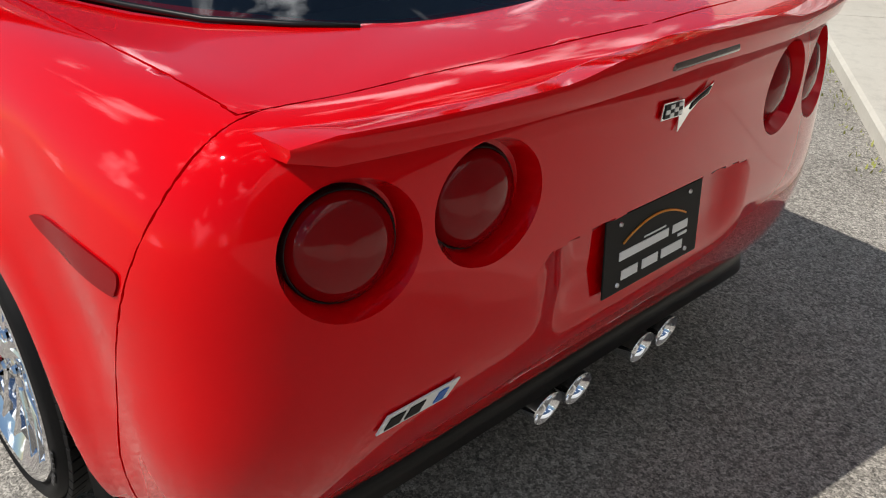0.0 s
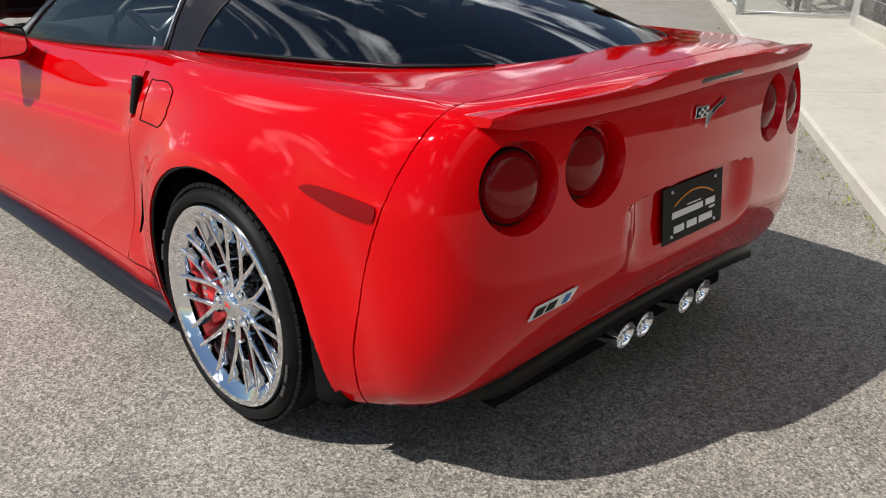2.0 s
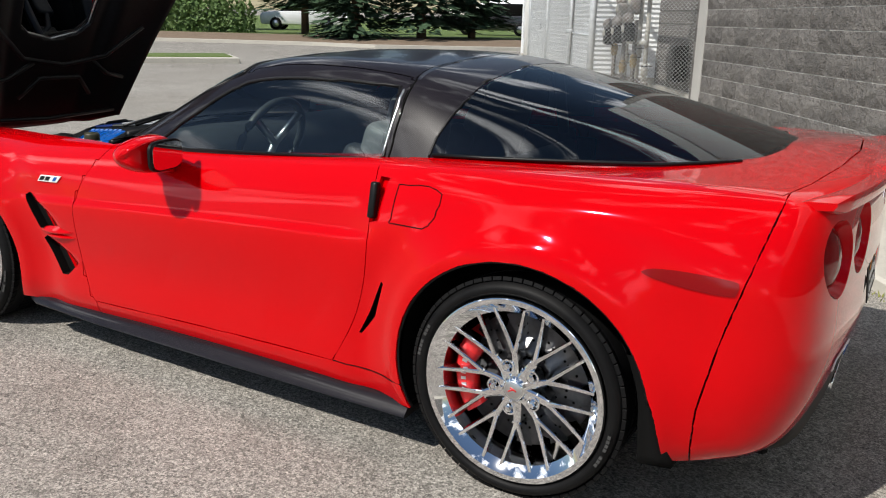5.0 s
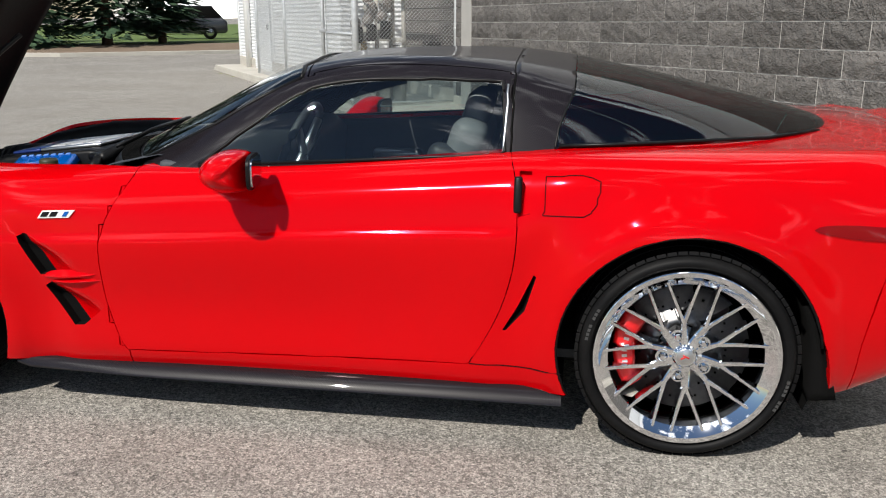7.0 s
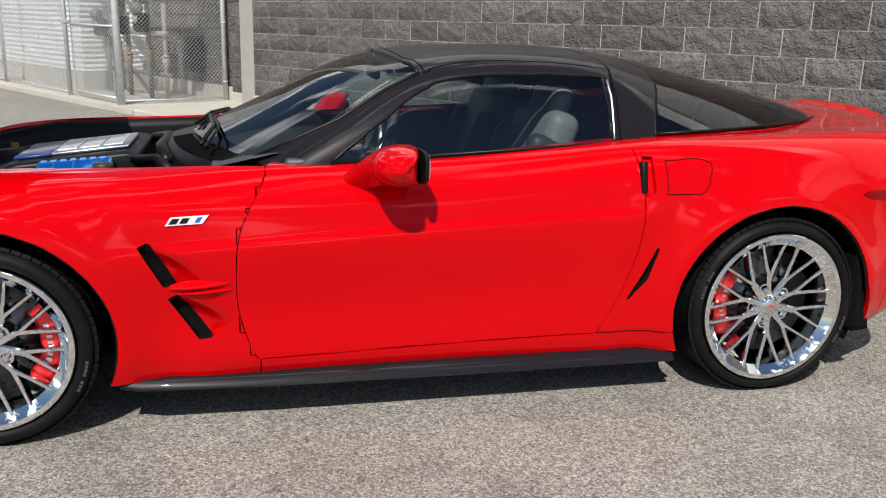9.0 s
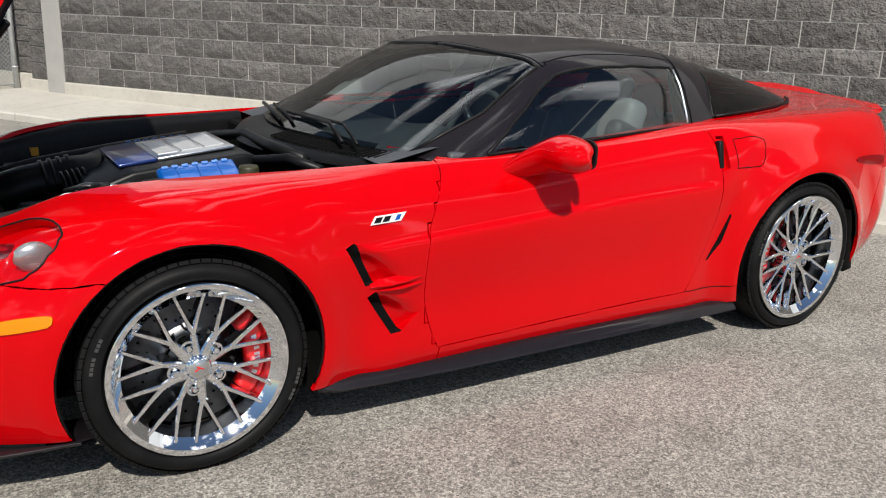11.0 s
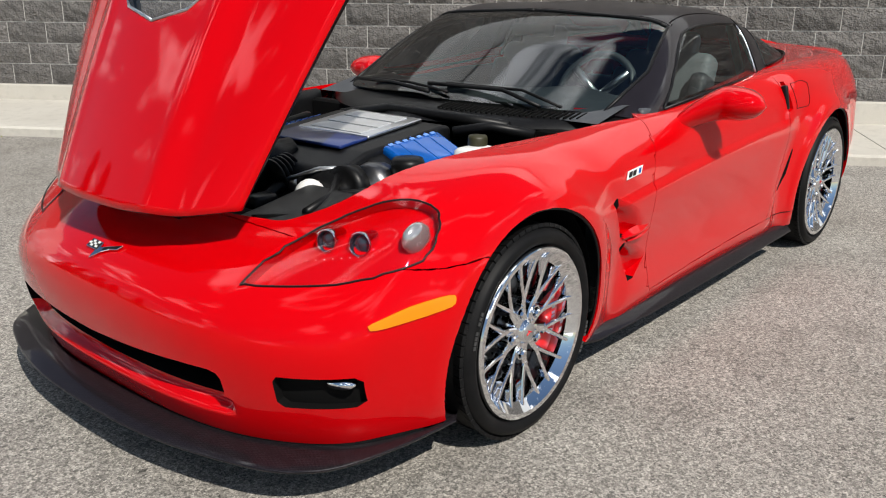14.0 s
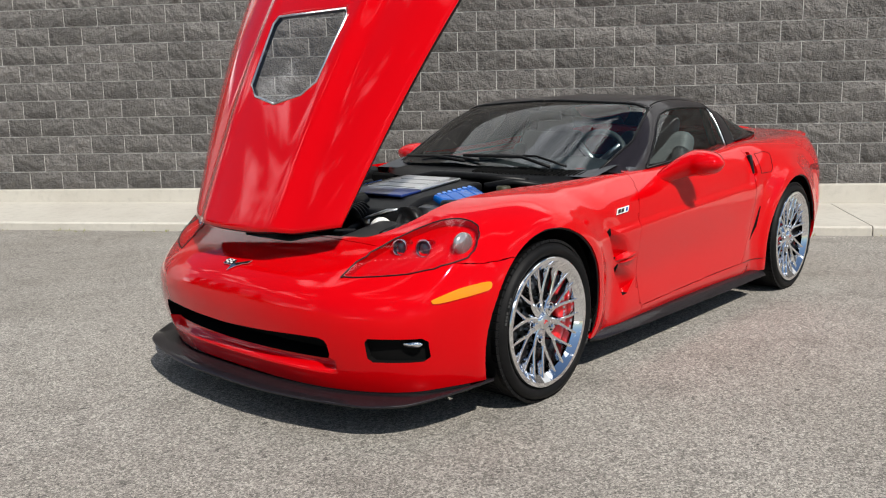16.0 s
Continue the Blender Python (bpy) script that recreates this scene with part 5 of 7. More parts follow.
def wall_end():
    """A flat grey cover strip and the column of smooth end blocks beside it."""
    bm = box_bm(0.30, 0.06, 5.2, 0.008, Matrix.Translation((END - 0.155, 0.03, 2.68)))
    ob = part("downpipe", bm, speckle(mat("grey_trim", (0.36, 0.35, 0.33), 0.6), [(4, 0.4, 0.7, (0.30, 0.29, 0.275), 0.6)]), smooth=False)
    ob.matrix_world = Matrix.Translation(WN * AWAY) @ pose(0, 0, 0, 0, 0, TURN)
    tagged(ob, "flat grey metal downpipe cover at the wall's end", "downpipe")
    core = box_bm(0.40, 0.84, 4.9, 0.004, Matrix.Translation((END - 0.51, 0.55, 2.7)))
    ob = part("wall_return", core, MORTAR, smooth=False)
    ob.matrix_world = Matrix.Translation(WN * AWAY) @ pose(0, 0, 0, 0, 0, TURN)
    tagged(ob, "smooth dark grey block end of the wall", "wall", kind="structure")
    part("end_footing", box_bm(0.44, 0.90, 0.22, 0.01, Matrix.Translation((END - 0.52, 0.54, 0.16))), CONCRETE, ob, smooth=False)
    for k in range(23):
        part("brick", box_bm(0.412, 0.85, 0.194, 0.005, Matrix.Translation((END - 0.512, 0.54, 0.27 + (k + 0.5) * 0.2032)), 1), BLOCK, ob, smooth=False)


wall_end()


def gas_meters():
    """Two rows of meters on risers with regulators, elbows and headers, inside the fence."""
    g = empty("gas_meter_set")
    tagged(g, "rusty grey gas meters and pipes behind the gate", "gas meter")
    steel = speckle(mat("weathered_pipe", (0.22, 0.21, 0.20), 0.6, 0.3), [(15, 0.4, 0.7, (0.14, 0.10, 0.07), 0.7)])
    pale = speckle(mat("pale_pipe", (0.46, 0.45, 0.41), 0.6), [(15, 0.4, 0.7, (0.25, 0.2, 0.14), 0.6)])
    rust = speckle(mat("yellowed_valve", (0.34, 0.25, 0.12), 0.6), [(20, 0.4, 0.7, (0.15, 0.10, 0.06), 0.7)])
    for i, (s, off, top) in enumerate(((-9.15, 0.15, 1.95), (-9.45, 0.25, 1.35), (-9.75, 0.10, 1.75), (-10.1, 0.25, 1.3), (-10.5, 0.10, 1.65), (-10.9, 0.2, 1.25))):
        p = at_wall(s, off, 0.06)
        part("riser_pipe", tube_bm([p, (p.x, p.y, top)], 0.034, 12), pale if i % 2 == 0 else steel, g)
        v = at_wall(s, off, 0.62 + 0.12 * (i % 3))
        body = lathe_bm([(0.034, -0.10), (0.055, -0.07), (0.05, -0.02), (0.07, 0.0), (0.05, 0.02), (0.055, 0.07), (0.034, 0.10)], 14, "z")
        body.transform(Matrix.Translation(v))
        valve = part("valve", body, rust if i % 2 else pale, g)
        part("valve_lever", box_bm(0.16, 0.03, 0.012, 0.004, Matrix.Translation(v + Vector((0.05, -0.05, 0.06)))), BLACK_TRIM, valve)
        q = at_wall(s + 0.02, off + 0.12, top - 0.18)
        meter = part("meter_body", box_bm(0.24, 0.17, 0.28, 0.05, Matrix.Translation(q) @ Matrix.Rotation(radians(TURN), 4, "Z"), 3), BLACK_TRIM if i % 2 else steel, g)
        part("meter_dial", box_bm(0.13, 0.02, 0.09, 0.008, Matrix.Translation(q) @ Matrix.Rotation(radians(TURN), 4, "Z") @ Matrix.Translation((0, -0.09, 0.05))), pale, meter)
        dome = lathe_bm([(0.0, 0.05), (0.05, 0.045), (0.095, 0.01), (0.10, -0.01), (0.05, -0.04), (0.0, -0.05)], 18, "z")
        dome.transform(Matrix.Translation(at_wall(s - 0.14, off + 0.1, top + 0.02)) @ Matrix.Rotation(radians(70), 4, "X"))
        part("regulator", dome, steel, g)
    for z, off, m in ((0.42, 0.15, steel), (1.02, 0.2, pale), (2.0, 0.12, steel)):
        a, b = at_wall(-9.0, off, z), at_wall(-11.0, off, z)
        part("header_pipe", tube_bm([a, b], 0.036, 12), m, g)
    part("control_box", box_bm(0.32, 0.2, 0.55, 0.015, Matrix.Translation(at_wall(-9.35, -0.42, 0.72)) @ Matrix.Rotation(radians(TURN), 4, "Z")), BLACK_TRIM, g)


gas_meters()


def spruce(name, x, y, tall, wide, seed, bare, z0):
    rng = random.Random(seed)
    t = empty(name)
    tagged(t, "dark green spruce tree with drooping branches", "tree", "spruces beside the lane")

    part("trunk", tube_bm([(x, y, z0 - 0.2), (x, y, z0 + tall * 0.5), (x, y, z0 + tall)], 0.1, 10, None, True, [wide * 0.085, wide * 0.05, 0.02]), BARK, t)
    verts, faces = [], []
    k = 2600
    for _ in range(k):
        h = bare + (1 - bare) * rng.random() ** 1.25
        zz = z0 + tall * h
        a, r = rng.random() * 2 * math.pi, wide * (1 - (h - bare) / (1 - bare)) ** 0.85 * (0.25 + 0.75 * rng.random() ** 0.5)
        tier = 0.82 + 0.18 * math.sin(h * 46 + a * 3)
        r *= tier
        c = Vector((x + r * math.cos(a), y + r * math.sin(a), zz - r * 0.22 + 0.15 * rng.random()))
        d = Vector((math.cos(a), math.sin(a), -0.35 + 0.3 * rng.random())).normalized()
        s = Vector((-d.y, d.x, 0.3 * (rng.random() - 0.5))).normalized()
        l, w = 0.28 + 0.3 * rng.random(), 0.06 + 0.07 * rng.random()
        i = len(verts)
        verts += [c - d * l * 0.4 - s * w, c + d * l * 0.2 - s * w * 1.5 + Vector((0, 0, -0.04)), c + d * l, c + d * l * 0.2 + s * w * 1.5 + Vector((0, 0, -0.04)), c - d * l * 0.4 + s * w]
        faces.append((i, i + 1, i + 2, i + 3, i + 4))
    me = bpy.data.meshes.new("crown")
    me.from_pydata(verts, [], faces)
    me.materials.append(LEAF)
    ob = new("crown", me)
    ob.parent = t
    return t


VERGE = ((-40, -30), (-33.5, -10), (-31.2, -2.5), (-30.5, 1.0), (-30.2, 4.9), (-31.6, 7.5), (-32.2, 11), (-33, 18), (-33.5, 60))


def bank(grow):
    """Height of the far bank, grow metres behind its kerb."""
    return 0.14 + 0.14 * smoothstep(0, 4, grow)


def verge():
    """Far side of the lane: kerb, bare soil under the trees and lawn rising behind."""
    soil = speckle(mat("bare_soil", (0.20, 0.145, 0.10), 0.95), [(2, 0.4, 0.7, (0.14, 0.10, 0.065), 0.7), (30, 0.5, 0.7, (0.28, 0.23, 0.17), 0.5)], [(25, 0.6, 0.03)])
    for name, rows, material, label, cat in (
            ("kerb", ((0, -0.05), (0, 0.13), (0.02, 0.14), (0.18, 0.14)), CONCRETE, "pale concrete kerb on the far side of the lane", "kerb"),
            ("verge", tuple((g, bank(g)) for g in (0.18, 1, 2, 3, 4, 5)), soil, "bare brown soil under the trees", "ground"),
            ("lawn", tuple((g, bank(g)) for g in (5, 8, 14, 22, 32, 45, 120)), LAWN, "sunlit mown green lawn on a low bank", "lawn")):
        bm = bmesh.new()
        grid = []
        for s, o in VERGE:
            line = []
            for g, z in rows:
                p = at_wall(s - g, o)
                line.append(bm.verts.new((p.x, p.y, z)))
            grid.append(line)
        for a, b in zip(grid, grid[1:]):
            for k in range(len(rows) - 1):
                bm.faces.new((a[k], a[k + 1], b[k + 1], b[k]))
        bmesh.ops.recalc_face_normals(bm, faces=bm.faces)
        tagged(part(name, bm, material, smooth=name != "kerb"), label, cat, kind="structure")
    for i, (s, o, tall, wide, bare, grow) in enumerate(((-38.2, 8.5, 9, 2.3, 0.17, 3), (-34.6, 5.9, 8, 2.5, 0.03, 4), (-35.2, 3.0, 9, 2.7, 0.10, 4), (-37.0, 0.6, 9, 2.3, 0.10, 5), (-44, 15, 10, 2.6, 0.1, 8), (-39, -6, 10, 3.0, 0.05, 5))):
        p = at_wall(s, o)
        spruce("spruce_tree", p.x, p.y, tall, wide, i + 3, bare, bank(grow) - 0.1)


def hedge():
    """Loose shrubs along the bank behind the waste bins."""
    rng = random.Random(12)
    for i in range(9):
        p = at_wall(-38.6 - 0.1 * i, 12.0 + 1.5 * i)
        verts, faces = [], []
        tall, wide = 1.6 + 0.9 * rng.random(), 1.1
        for _ in range(900):
            a, r, h = rng.random() * 6.283, wide * rng.random() ** 0.5, rng.random()
            c = Vector((p.x + r * math.cos(a), p.y + r * math.sin(a), 0.22 + tall * h * (1 - 0.45 * (r / wide) ** 2) + 0.05))
            d = Vector((rng.random() - 0.5, rng.random() - 0.5, rng.random() - 0.2)).normalized()
            e = d.orthogonal().normalized()
            k, l = len(verts), 0.07 + 0.07 * rng.random()
            verts += [c - d * l, c + e * l * 0.6, c + d * l, c - e * l * 0.6]
            faces.append((k, k + 1, k + 2, k + 3))
        me = bpy.data.meshes.new("shrub")
        me.from_pydata(verts, [], faces)
        me.materials.append(LEAF2)
        tagged(new("shrub", me), "loose light green shrub on the bank", "shrub", "shrubs along the bank")


def waste_bin(p, turn, wide):
    b = empty("waste_bin", Matrix.Translation(p) @ Matrix.Rotation(turn, 4, "Z"))
    tagged(b, "large green steel waste bin beside the lane", "waste bin", "waste bins")
    part("body", prism_bm([(-wide / 2, 0.15), (-wide / 2, 1.25), (wide / 2, 1.25), (wide / 2, 0.15)], 1.6, Matrix.Translation((0, -0.8, 0)), 0.03), GREEN_METAL, b, smooth=False)
    for k in range(5):
        part("rib", box_bm(0.06, 0.06, 1.1, 0.01, Matrix.Translation((-wide / 2 + 0.1 + k * (wide - 0.2) / 4, -0.82, 0.7))), GREEN_METAL, b, smooth=False)
    part("lid", box_bm(wide + 0.06, 1.7, 0.06, 0.015, Matrix.Translation((0, 0, 1.30)) @ Matrix.Rotation(radians(5), 4, "X")), BLACK_TRIM, b, smooth=False)
    part("notice", box_bm(0.4, 0.01, 0.5, 0, Matrix.Translation((0.1, -0.86, 0.85))), WHITE, b, smooth=False)
    for x in (-wide / 2 + 0.2, wide / 2 - 0.2):
        part("foot", box_bm(0.15, 1.2, 0.15, 0.02, Matrix.Translation((x, 0, 0.075))), BLACK_TRIM, b, smooth=False)


def far_car(p, turn, colour, label):
    c = empty("parked_car", Matrix.Translation(p) @ Matrix.Rotation(turn, 4, "Z"))
    tagged(c, label, "car", "parked cars beyond the lawn")
    shell = mat("car_paint", colour, 0.3, 0.0, 1.0)
    part("body", prism_bm([(-2.3, 0.35), (-2.35, 0.75), (-2.2, 0.95), (-1.3, 1.02), (2.1, 1.08), (2.35, 0.9), (2.35, 0.4), (2.2, 0.3), (-2.2, 0.3)], 1.8, Matrix.Translation((0, -0.9, 0)), 0.06), shell, c)
    part("cabin", prism_bm([(-1.25, 1.0), (-0.55, 1.58), (1.6, 1.66), (2.15, 1.05)], 1.6, Matrix.Translation((0, -0.8, 0)), 0.05), DARK, c)
    part("roof", box_bm(2.2, 1.4, 0.06, 0.02, Matrix.Translation((0.55, 0, 1.66))), shell, c)
    for x in (-1.45, 1.45):
        for sign in (-1, 1):
            w = part("wheel", lathe_bm([(0.2, -0.02), (0.32, -0.02), (0.35, 0.05), (0.35, 0.2), (0.1, 0.2)], 24), RUBBER, c)
            w.location = (x, sign * 0.92 - (0 if sign < 0 else 0.18) , 0.35)
            h = part("rim", lathe_bm([(0.0, 0.01), (0.2, 0.0), (0.22, 0.03)], 20), SATIN, w)


def far_side():
    hedge()
    for (x, y), turn, wide in (((-28.6, 17.8), 0.68, 2.4), ((-33.6, 10.9), 0.55, 3.0), ((-31.6, 15.0), 0.62, 2.6)):
        waste_bin((x, y, 0.0), turn, wide)
    for s, o, turn, colour, label in ((-46, 9.4, 0.5, (0.75, 0.76, 0.78), "white parked car beyond the lawn"), (-58, -3.0, 0.3, (0.72, 0.73, 0.75), "pale parked car beyond the trees"), (-44, -1.2, 0.4, (0.03, 0.03, 0.035), "dark parked car beyond the lawn")):
        p = at_wall(s, o)
        far_car((p.x, p.y, bank(24)), turn, colour, label)
    # grassed island with a kerb in the lot, and parking lines
    d = Vector((0.62, 0.78, 0)).normalized()
    m = Matrix.Translation((-19.3, 8.0, 0.0)) @ Matrix.Rotation(math.atan2(d.y, d.x), 4, "Z")
    tagged(part("kerb", box_bm(16, 1.9, 0.26, 0.03, m @ Matrix.Translation((0, 0, 0.02))), CONCRETE, smooth=False), "pale concrete kerb of a narrow grass island", "kerb", kind="structure")
    tagged(part("lawn", box_bm(15.7, 1.5, 0.1, 0.03, m @ Matrix.Translation((0, 0, 0.13))), LAWN, smooth=False), "narrow strip of grass in the lot", "lawn", kind="structure")
    paint = speckle(mat("worn_yellow_paint", (0.42, 0.37, 0.20), 0.85), [(8, 0.45, 0.6, (0.23, 0.21, 0.18), 0.9)])
    for k in range(4):
        x, y = -11.6 - 2.75 * k, 2.3 + 1.05 * k
        bm = bmesh.new()
        a = Vector((0.76, 0.65, 0)).normalized()
        w = Vector((-a.y, a.x, 0)) * 0.05
        c = Vector((x, y, 0))
        q = []
        for t in range(9):
            e = c + a * (t * 0.6 - 2.4)
            q.append((bm.verts.new((e.x - w.x, e.y - w.y, 0.0 + 0.012)), bm.verts.new((e.x + w.x, e.y + w.y, 0.0 + 0.012))))
        for i, j in zip(q, q[1:]):
            bm.faces.new((i[0], j[0], j[1], i[1]))
        bmesh.ops.recalc_face_normals(bm, faces=bm.faces)
        tagged(part("parking_line", bm, paint, smooth=False), "faded yellow parking line on the asphalt", "road marking", "parking lines")


verge()
far_side()


def kerb_weeds():
    rng = random.Random(7)
    bm = bmesh.new()
    for at_s in (-18.6, -17.9, -17.2, -8.5, -8.1, -7.7, -7.2, -5.6, -4.9, -4.7, -3.9, -2.4, -2.2, -1.9, -1.7, -1.4, -1.1, -0.9, -0.6, -0.35, -0.1, 2.2, 2.9):
        p = at_wall(at_s, 1.295)
        base = 0.0
        for _ in range(22):
            a = rng.random() * 6.283
            o = Vector((p.x + WU.x * (rng.random() - 0.5) * 0.3, p.y + WU.y * (rng.random() - 0.5) * 0.3, base - 0.01)) - Vector((WN.x, WN.y, 0)) * 0.03 * rng.random()
            tip = o + Vector((math.cos(a) * 0.018, math.sin(a) * 0.018, 0.012 + 0.028 * rng.random()))
            w = Vector((-math.sin(a), math.cos(a), 0)) * 0.0035
            bm.faces.new([bm.verts.new(c) for c in (o - w, o.lerp(tip, 0.6) - w * 1.3, tip, o.lerp(tip, 0.6) + w * 1.3, o + w)])
    tagged(part("weeds", bm, speckle(mat("weed_leaves", (0.20, 0.22, 0.04), 0.8), [(9, 0.4, 0.7, (0.30, 0.30, 0.08), 0.8)]), smooth=False), "small green weeds growing along the kerb joint", "weeds", kind="stuff")


kerb_weeds()


# ---- fittings on the car's skin ----
_u, _v = np.meshgrid(np.linspace(0, 15, 601), np.linspace(0, 8, 321), indexing="ij")
_u, _v = _u.ravel(), _v.ravel()
_pts = BODY.at(_u, _v)


def on_body(axes, a, b, levels=(0, 6), span=None):
    """The skin's point and outward normal that lies at (a, b) seen along the third axis, on the left half."""
    ok = (_v >= levels[0]) & (_v <= levels[1])
    if span:
        ok &= (_pts[:, 0] > span[0]) & (_pts[:, 0] < span[1])
    k = np.where(ok)[0]
    i = k[np.argmin((_pts[k, axes[0]] - a) ** 2 + (_pts[k, axes[1]] - b) ** 2)]
    u, v, h = _u[i], _v[i], 0.02
    du = BODY.at([min(u + h, 15)], [v])[0] - BODY.at([max(u - h, 0)], [v])[0]
    dv = BODY.at([u], [min(v + h, 8)])[0] - BODY.at([u], [max(v - h, 0)])[0]
    n = Vector(np.cross(du, dv)).normalized()
    return Vector(_pts[i]), n


def skin_frame(p, n, along):
    """Axes on the skin: x along, y into the body, z up across."""
    x = (Vector(along) - n * n.dot(Vector(along))).normalized()
    y = -n
    z = x.cross(y)
    m = Matrix((x, y, z)).transposed().to_4x4()
    m.translation = p
    return m


def both(build):
    """Make a fitting for the left side and its mirror for the right."""
    for flip in (False, True):
        build(flip)


def put(name, bm, material, parent=CAR, label="", flip=False, smooth=True):
    if flip:
        bm.transform(Matrix.Scale(-1, 4, (0, 1, 0)))
        bmesh.ops.reverse_faces(bm, faces=bm.faces[:])
    return part(name, bm, material, parent, label, smooth)


def draped(outline, axes, material, name, lift=0.002, thick=0.004, levels=(0, 6), label="", flip=False, span=None):
    """A thin plate with that outline, laid on the skin."""
    a, b = axes
    bm = BODY.mesh(15 * 22, 9 * 14)
    lv = bm.verts.layers.float["v"]
    lo, hi = [min(p[k] for p in outline) - 0.08 for k in (0, 1)], [max(p[k] for p in outline) + 0.08 for k in (0, 1)]
    bad = []
    for f in bm.faces:
        c = f.calc_center_median()
        l = f.verts[0][lv]
        if not (lo[0] < c[a] < hi[0] and lo[1] < c[b] < hi[1] and levels[0] <= l <= levels[1]) or (span and not span[0] < c.x < span[1]):
            bad.append(f)
    bmesh.ops.delete(bm, geom=bad, context="FACES")
    got = set(cut(bm, outline, axes))
    bmesh.ops.delete(bm, geom=[f for f in bm.faces if f not in got], context="FACES")
    bm.normal_update()
    for v in bm.verts:
        v.co += v.normal * (lift + thick)
    edge = [e for e in bm.edges if len(e.link_faces) == 1]
    nor = {v: v.normal.copy() for e in edge for v in e.verts}
    old = set(bm.verts)
    made = bmesh.ops.extrude_edge_only(bm, edges=edge)
    for v in (g for g in made["geom"] if isinstance(g, bmesh.types.BMVert)):
        near = min((e.other_vert(v) for e in v.link_edges if e.other_vert(v) in old), key=lambda o: (o.co - v.co).length, default=None)
        if near:
            v.co = near.co - nor[near] * (thick + lift + 0.004)
    for e in edge:
        if e.is_valid:
            e.smooth = False
    return put(name, bm, material, CAR, label, flip)




def tail_lamps(flip):
    for cy, cz, r in ((-0.668, 0.792, 0.083), (-0.446, 0.808, 0.080)):
        p, n = on_body((1, 2), cy, cz, (2, 6), (1.8, 2.4))
        m = skin_frame(p - n * 0.030, n, (0, 1, 0))
        dome = lathe_bm([(0.0, -0.026), (r * 0.35, -0.024), (r * 0.7, -0.017), (r * 0.93, -0.006), (r * 0.97, 0.004)], 48)
        dome.transform(m)
        lamp = put("tail_lamp", dome, TAIL, CAR, "round dark red tail lamp", flip)
        ringb = lathe_bm([(r * 0.96, 0.012), (r * 0.975, 0.0), (r * 1.0, 0.001), (r * 1.04, 0.008), (r * 1.05, 0.018)], 48)
        ringb.transform(m)
        put("lamp_ring", ringb, BLACK_TRIM, lamp, "", flip)


both(tail_lamps)


def side_markers(flip):
    draped(curve([(1.68, 0.748), (1.71, 0.760), (1.80, 0.764), (1.905, 0.757), (1.922, 0.746), (1.918, 0.726), (1.904, 0.718), (1.80, 0.723), (1.71, 0.736), (1.68, 0.748)], 3)[:-1], (0, 2), TAIL, "side_marker", 0.0, 0.004, (2, 6), "red side marker lens", flip, (1.6, 2.03))
    draped(curve([(-1.715, 0.545), (-1.73, 0.552), (-1.83, 0.540), (-1.925, 0.512), (-1.935, 0.500), (-1.92, 0.495), (-1.82, 0.507), (-1.73, 0.523), (-1.715, 0.545)], 3)[:-1], (0, 2), AMBER, "amber_marker", 0.0, 0.006, (1, 5), "amber side marker lens", flip, (-2.05, -1.6))


both(side_markers)


def fuel_door():
    loop = curve([(0.895, 0.872), (0.99, 0.880), (1.045, 0.874), (1.062, 0.85), (1.045, 0.79), (1.02, 0.765), (0.99, 0.762), (0.90, 0.762), (0.892, 0.775), (0.895, 0.872)], 4)[:-1]
    pts = []
    for x, z in loop:
        p, n = on_body((0, 2), x, z, (3, 6), (0.6, 1.2))
        pts.append(p + n * 0.0006)
    part("fuel_flap_gap", tube_bm([*pts, pts[0]], 0.0018, 5, None, False), DARK, CAR)


fuel_door()


def door_handles(flip):
    p, n = on_body((0, 2), 0.812, 0.815, (3, 6), (0.6, 1.2))
    bm = box_bm(0.026, 0.03, 0.115, 0.008, Matrix.Translation(p + Vector((0.0, 0.004, 0.0))) @ pose(0, 0, 0, -12, 0, 0))
    put("door_handle", bm, BLACK_TRIM, CAR, "black recessed door handle", flip)


both(door_handles)


def badge(p, n, along, wide, high, name, parent=CAR, flip=False):
    """A slanted bright plate with two dark strokes and a blue one."""
    m = skin_frame(p + n * 0.002, n, along)
    lean = high * 0.75
    plate = prism_bm([(-wide / 2, -high / 2), (-wide / 2 + lean, high / 2), (wide / 2 + lean, high / 2), (wide / 2 - lean * 0.2, -high / 2)], -0.004, m, 0.0008)
    b = put(name, plate, WHITE, parent, "bright slanted badge with dark and blue strokes", flip, False)
    for x, w, material in ((-0.30, 0.20, BLACK_TRIM), (-0.03, 0.20, BLACK_TRIM), (0.33, 0.13, BLUE)):
        ww, hh = wide * w, high * 0.62
        st = prism_bm([(x * wide - ww / 2, -hh / 2), (x * wide - ww / 2 + lean * 0.6, hh / 2), (x * wide + ww / 2 + lean * 0.6, hh / 2), (x * wide + ww / 2, -hh / 2)], -0.002, m @ Matrix.Translation((0, -0.004, 0)))
        put("stroke", st, material, b, "", flip, False)


p, n = on_body((1, 2), -0.572, 0.500, (1, 5), (1.9, 2.4))
badge(p, n, (0.25, 1, 0.12), 0.135, 0.030, "badge")
p, n = on_body((0, 2), -0.735, 0.708, (3, 6), (-1.0, -0.4))
badge(p, n, (1, 0, 0.05), 0.115, 0.026, "badge")
p = Vector((p.x, -p.y, p.z))
badge(p, Vector((n.x, -n.y, n.z)), (-1, 0, 0.05), 0.115, 0.026, "badge")


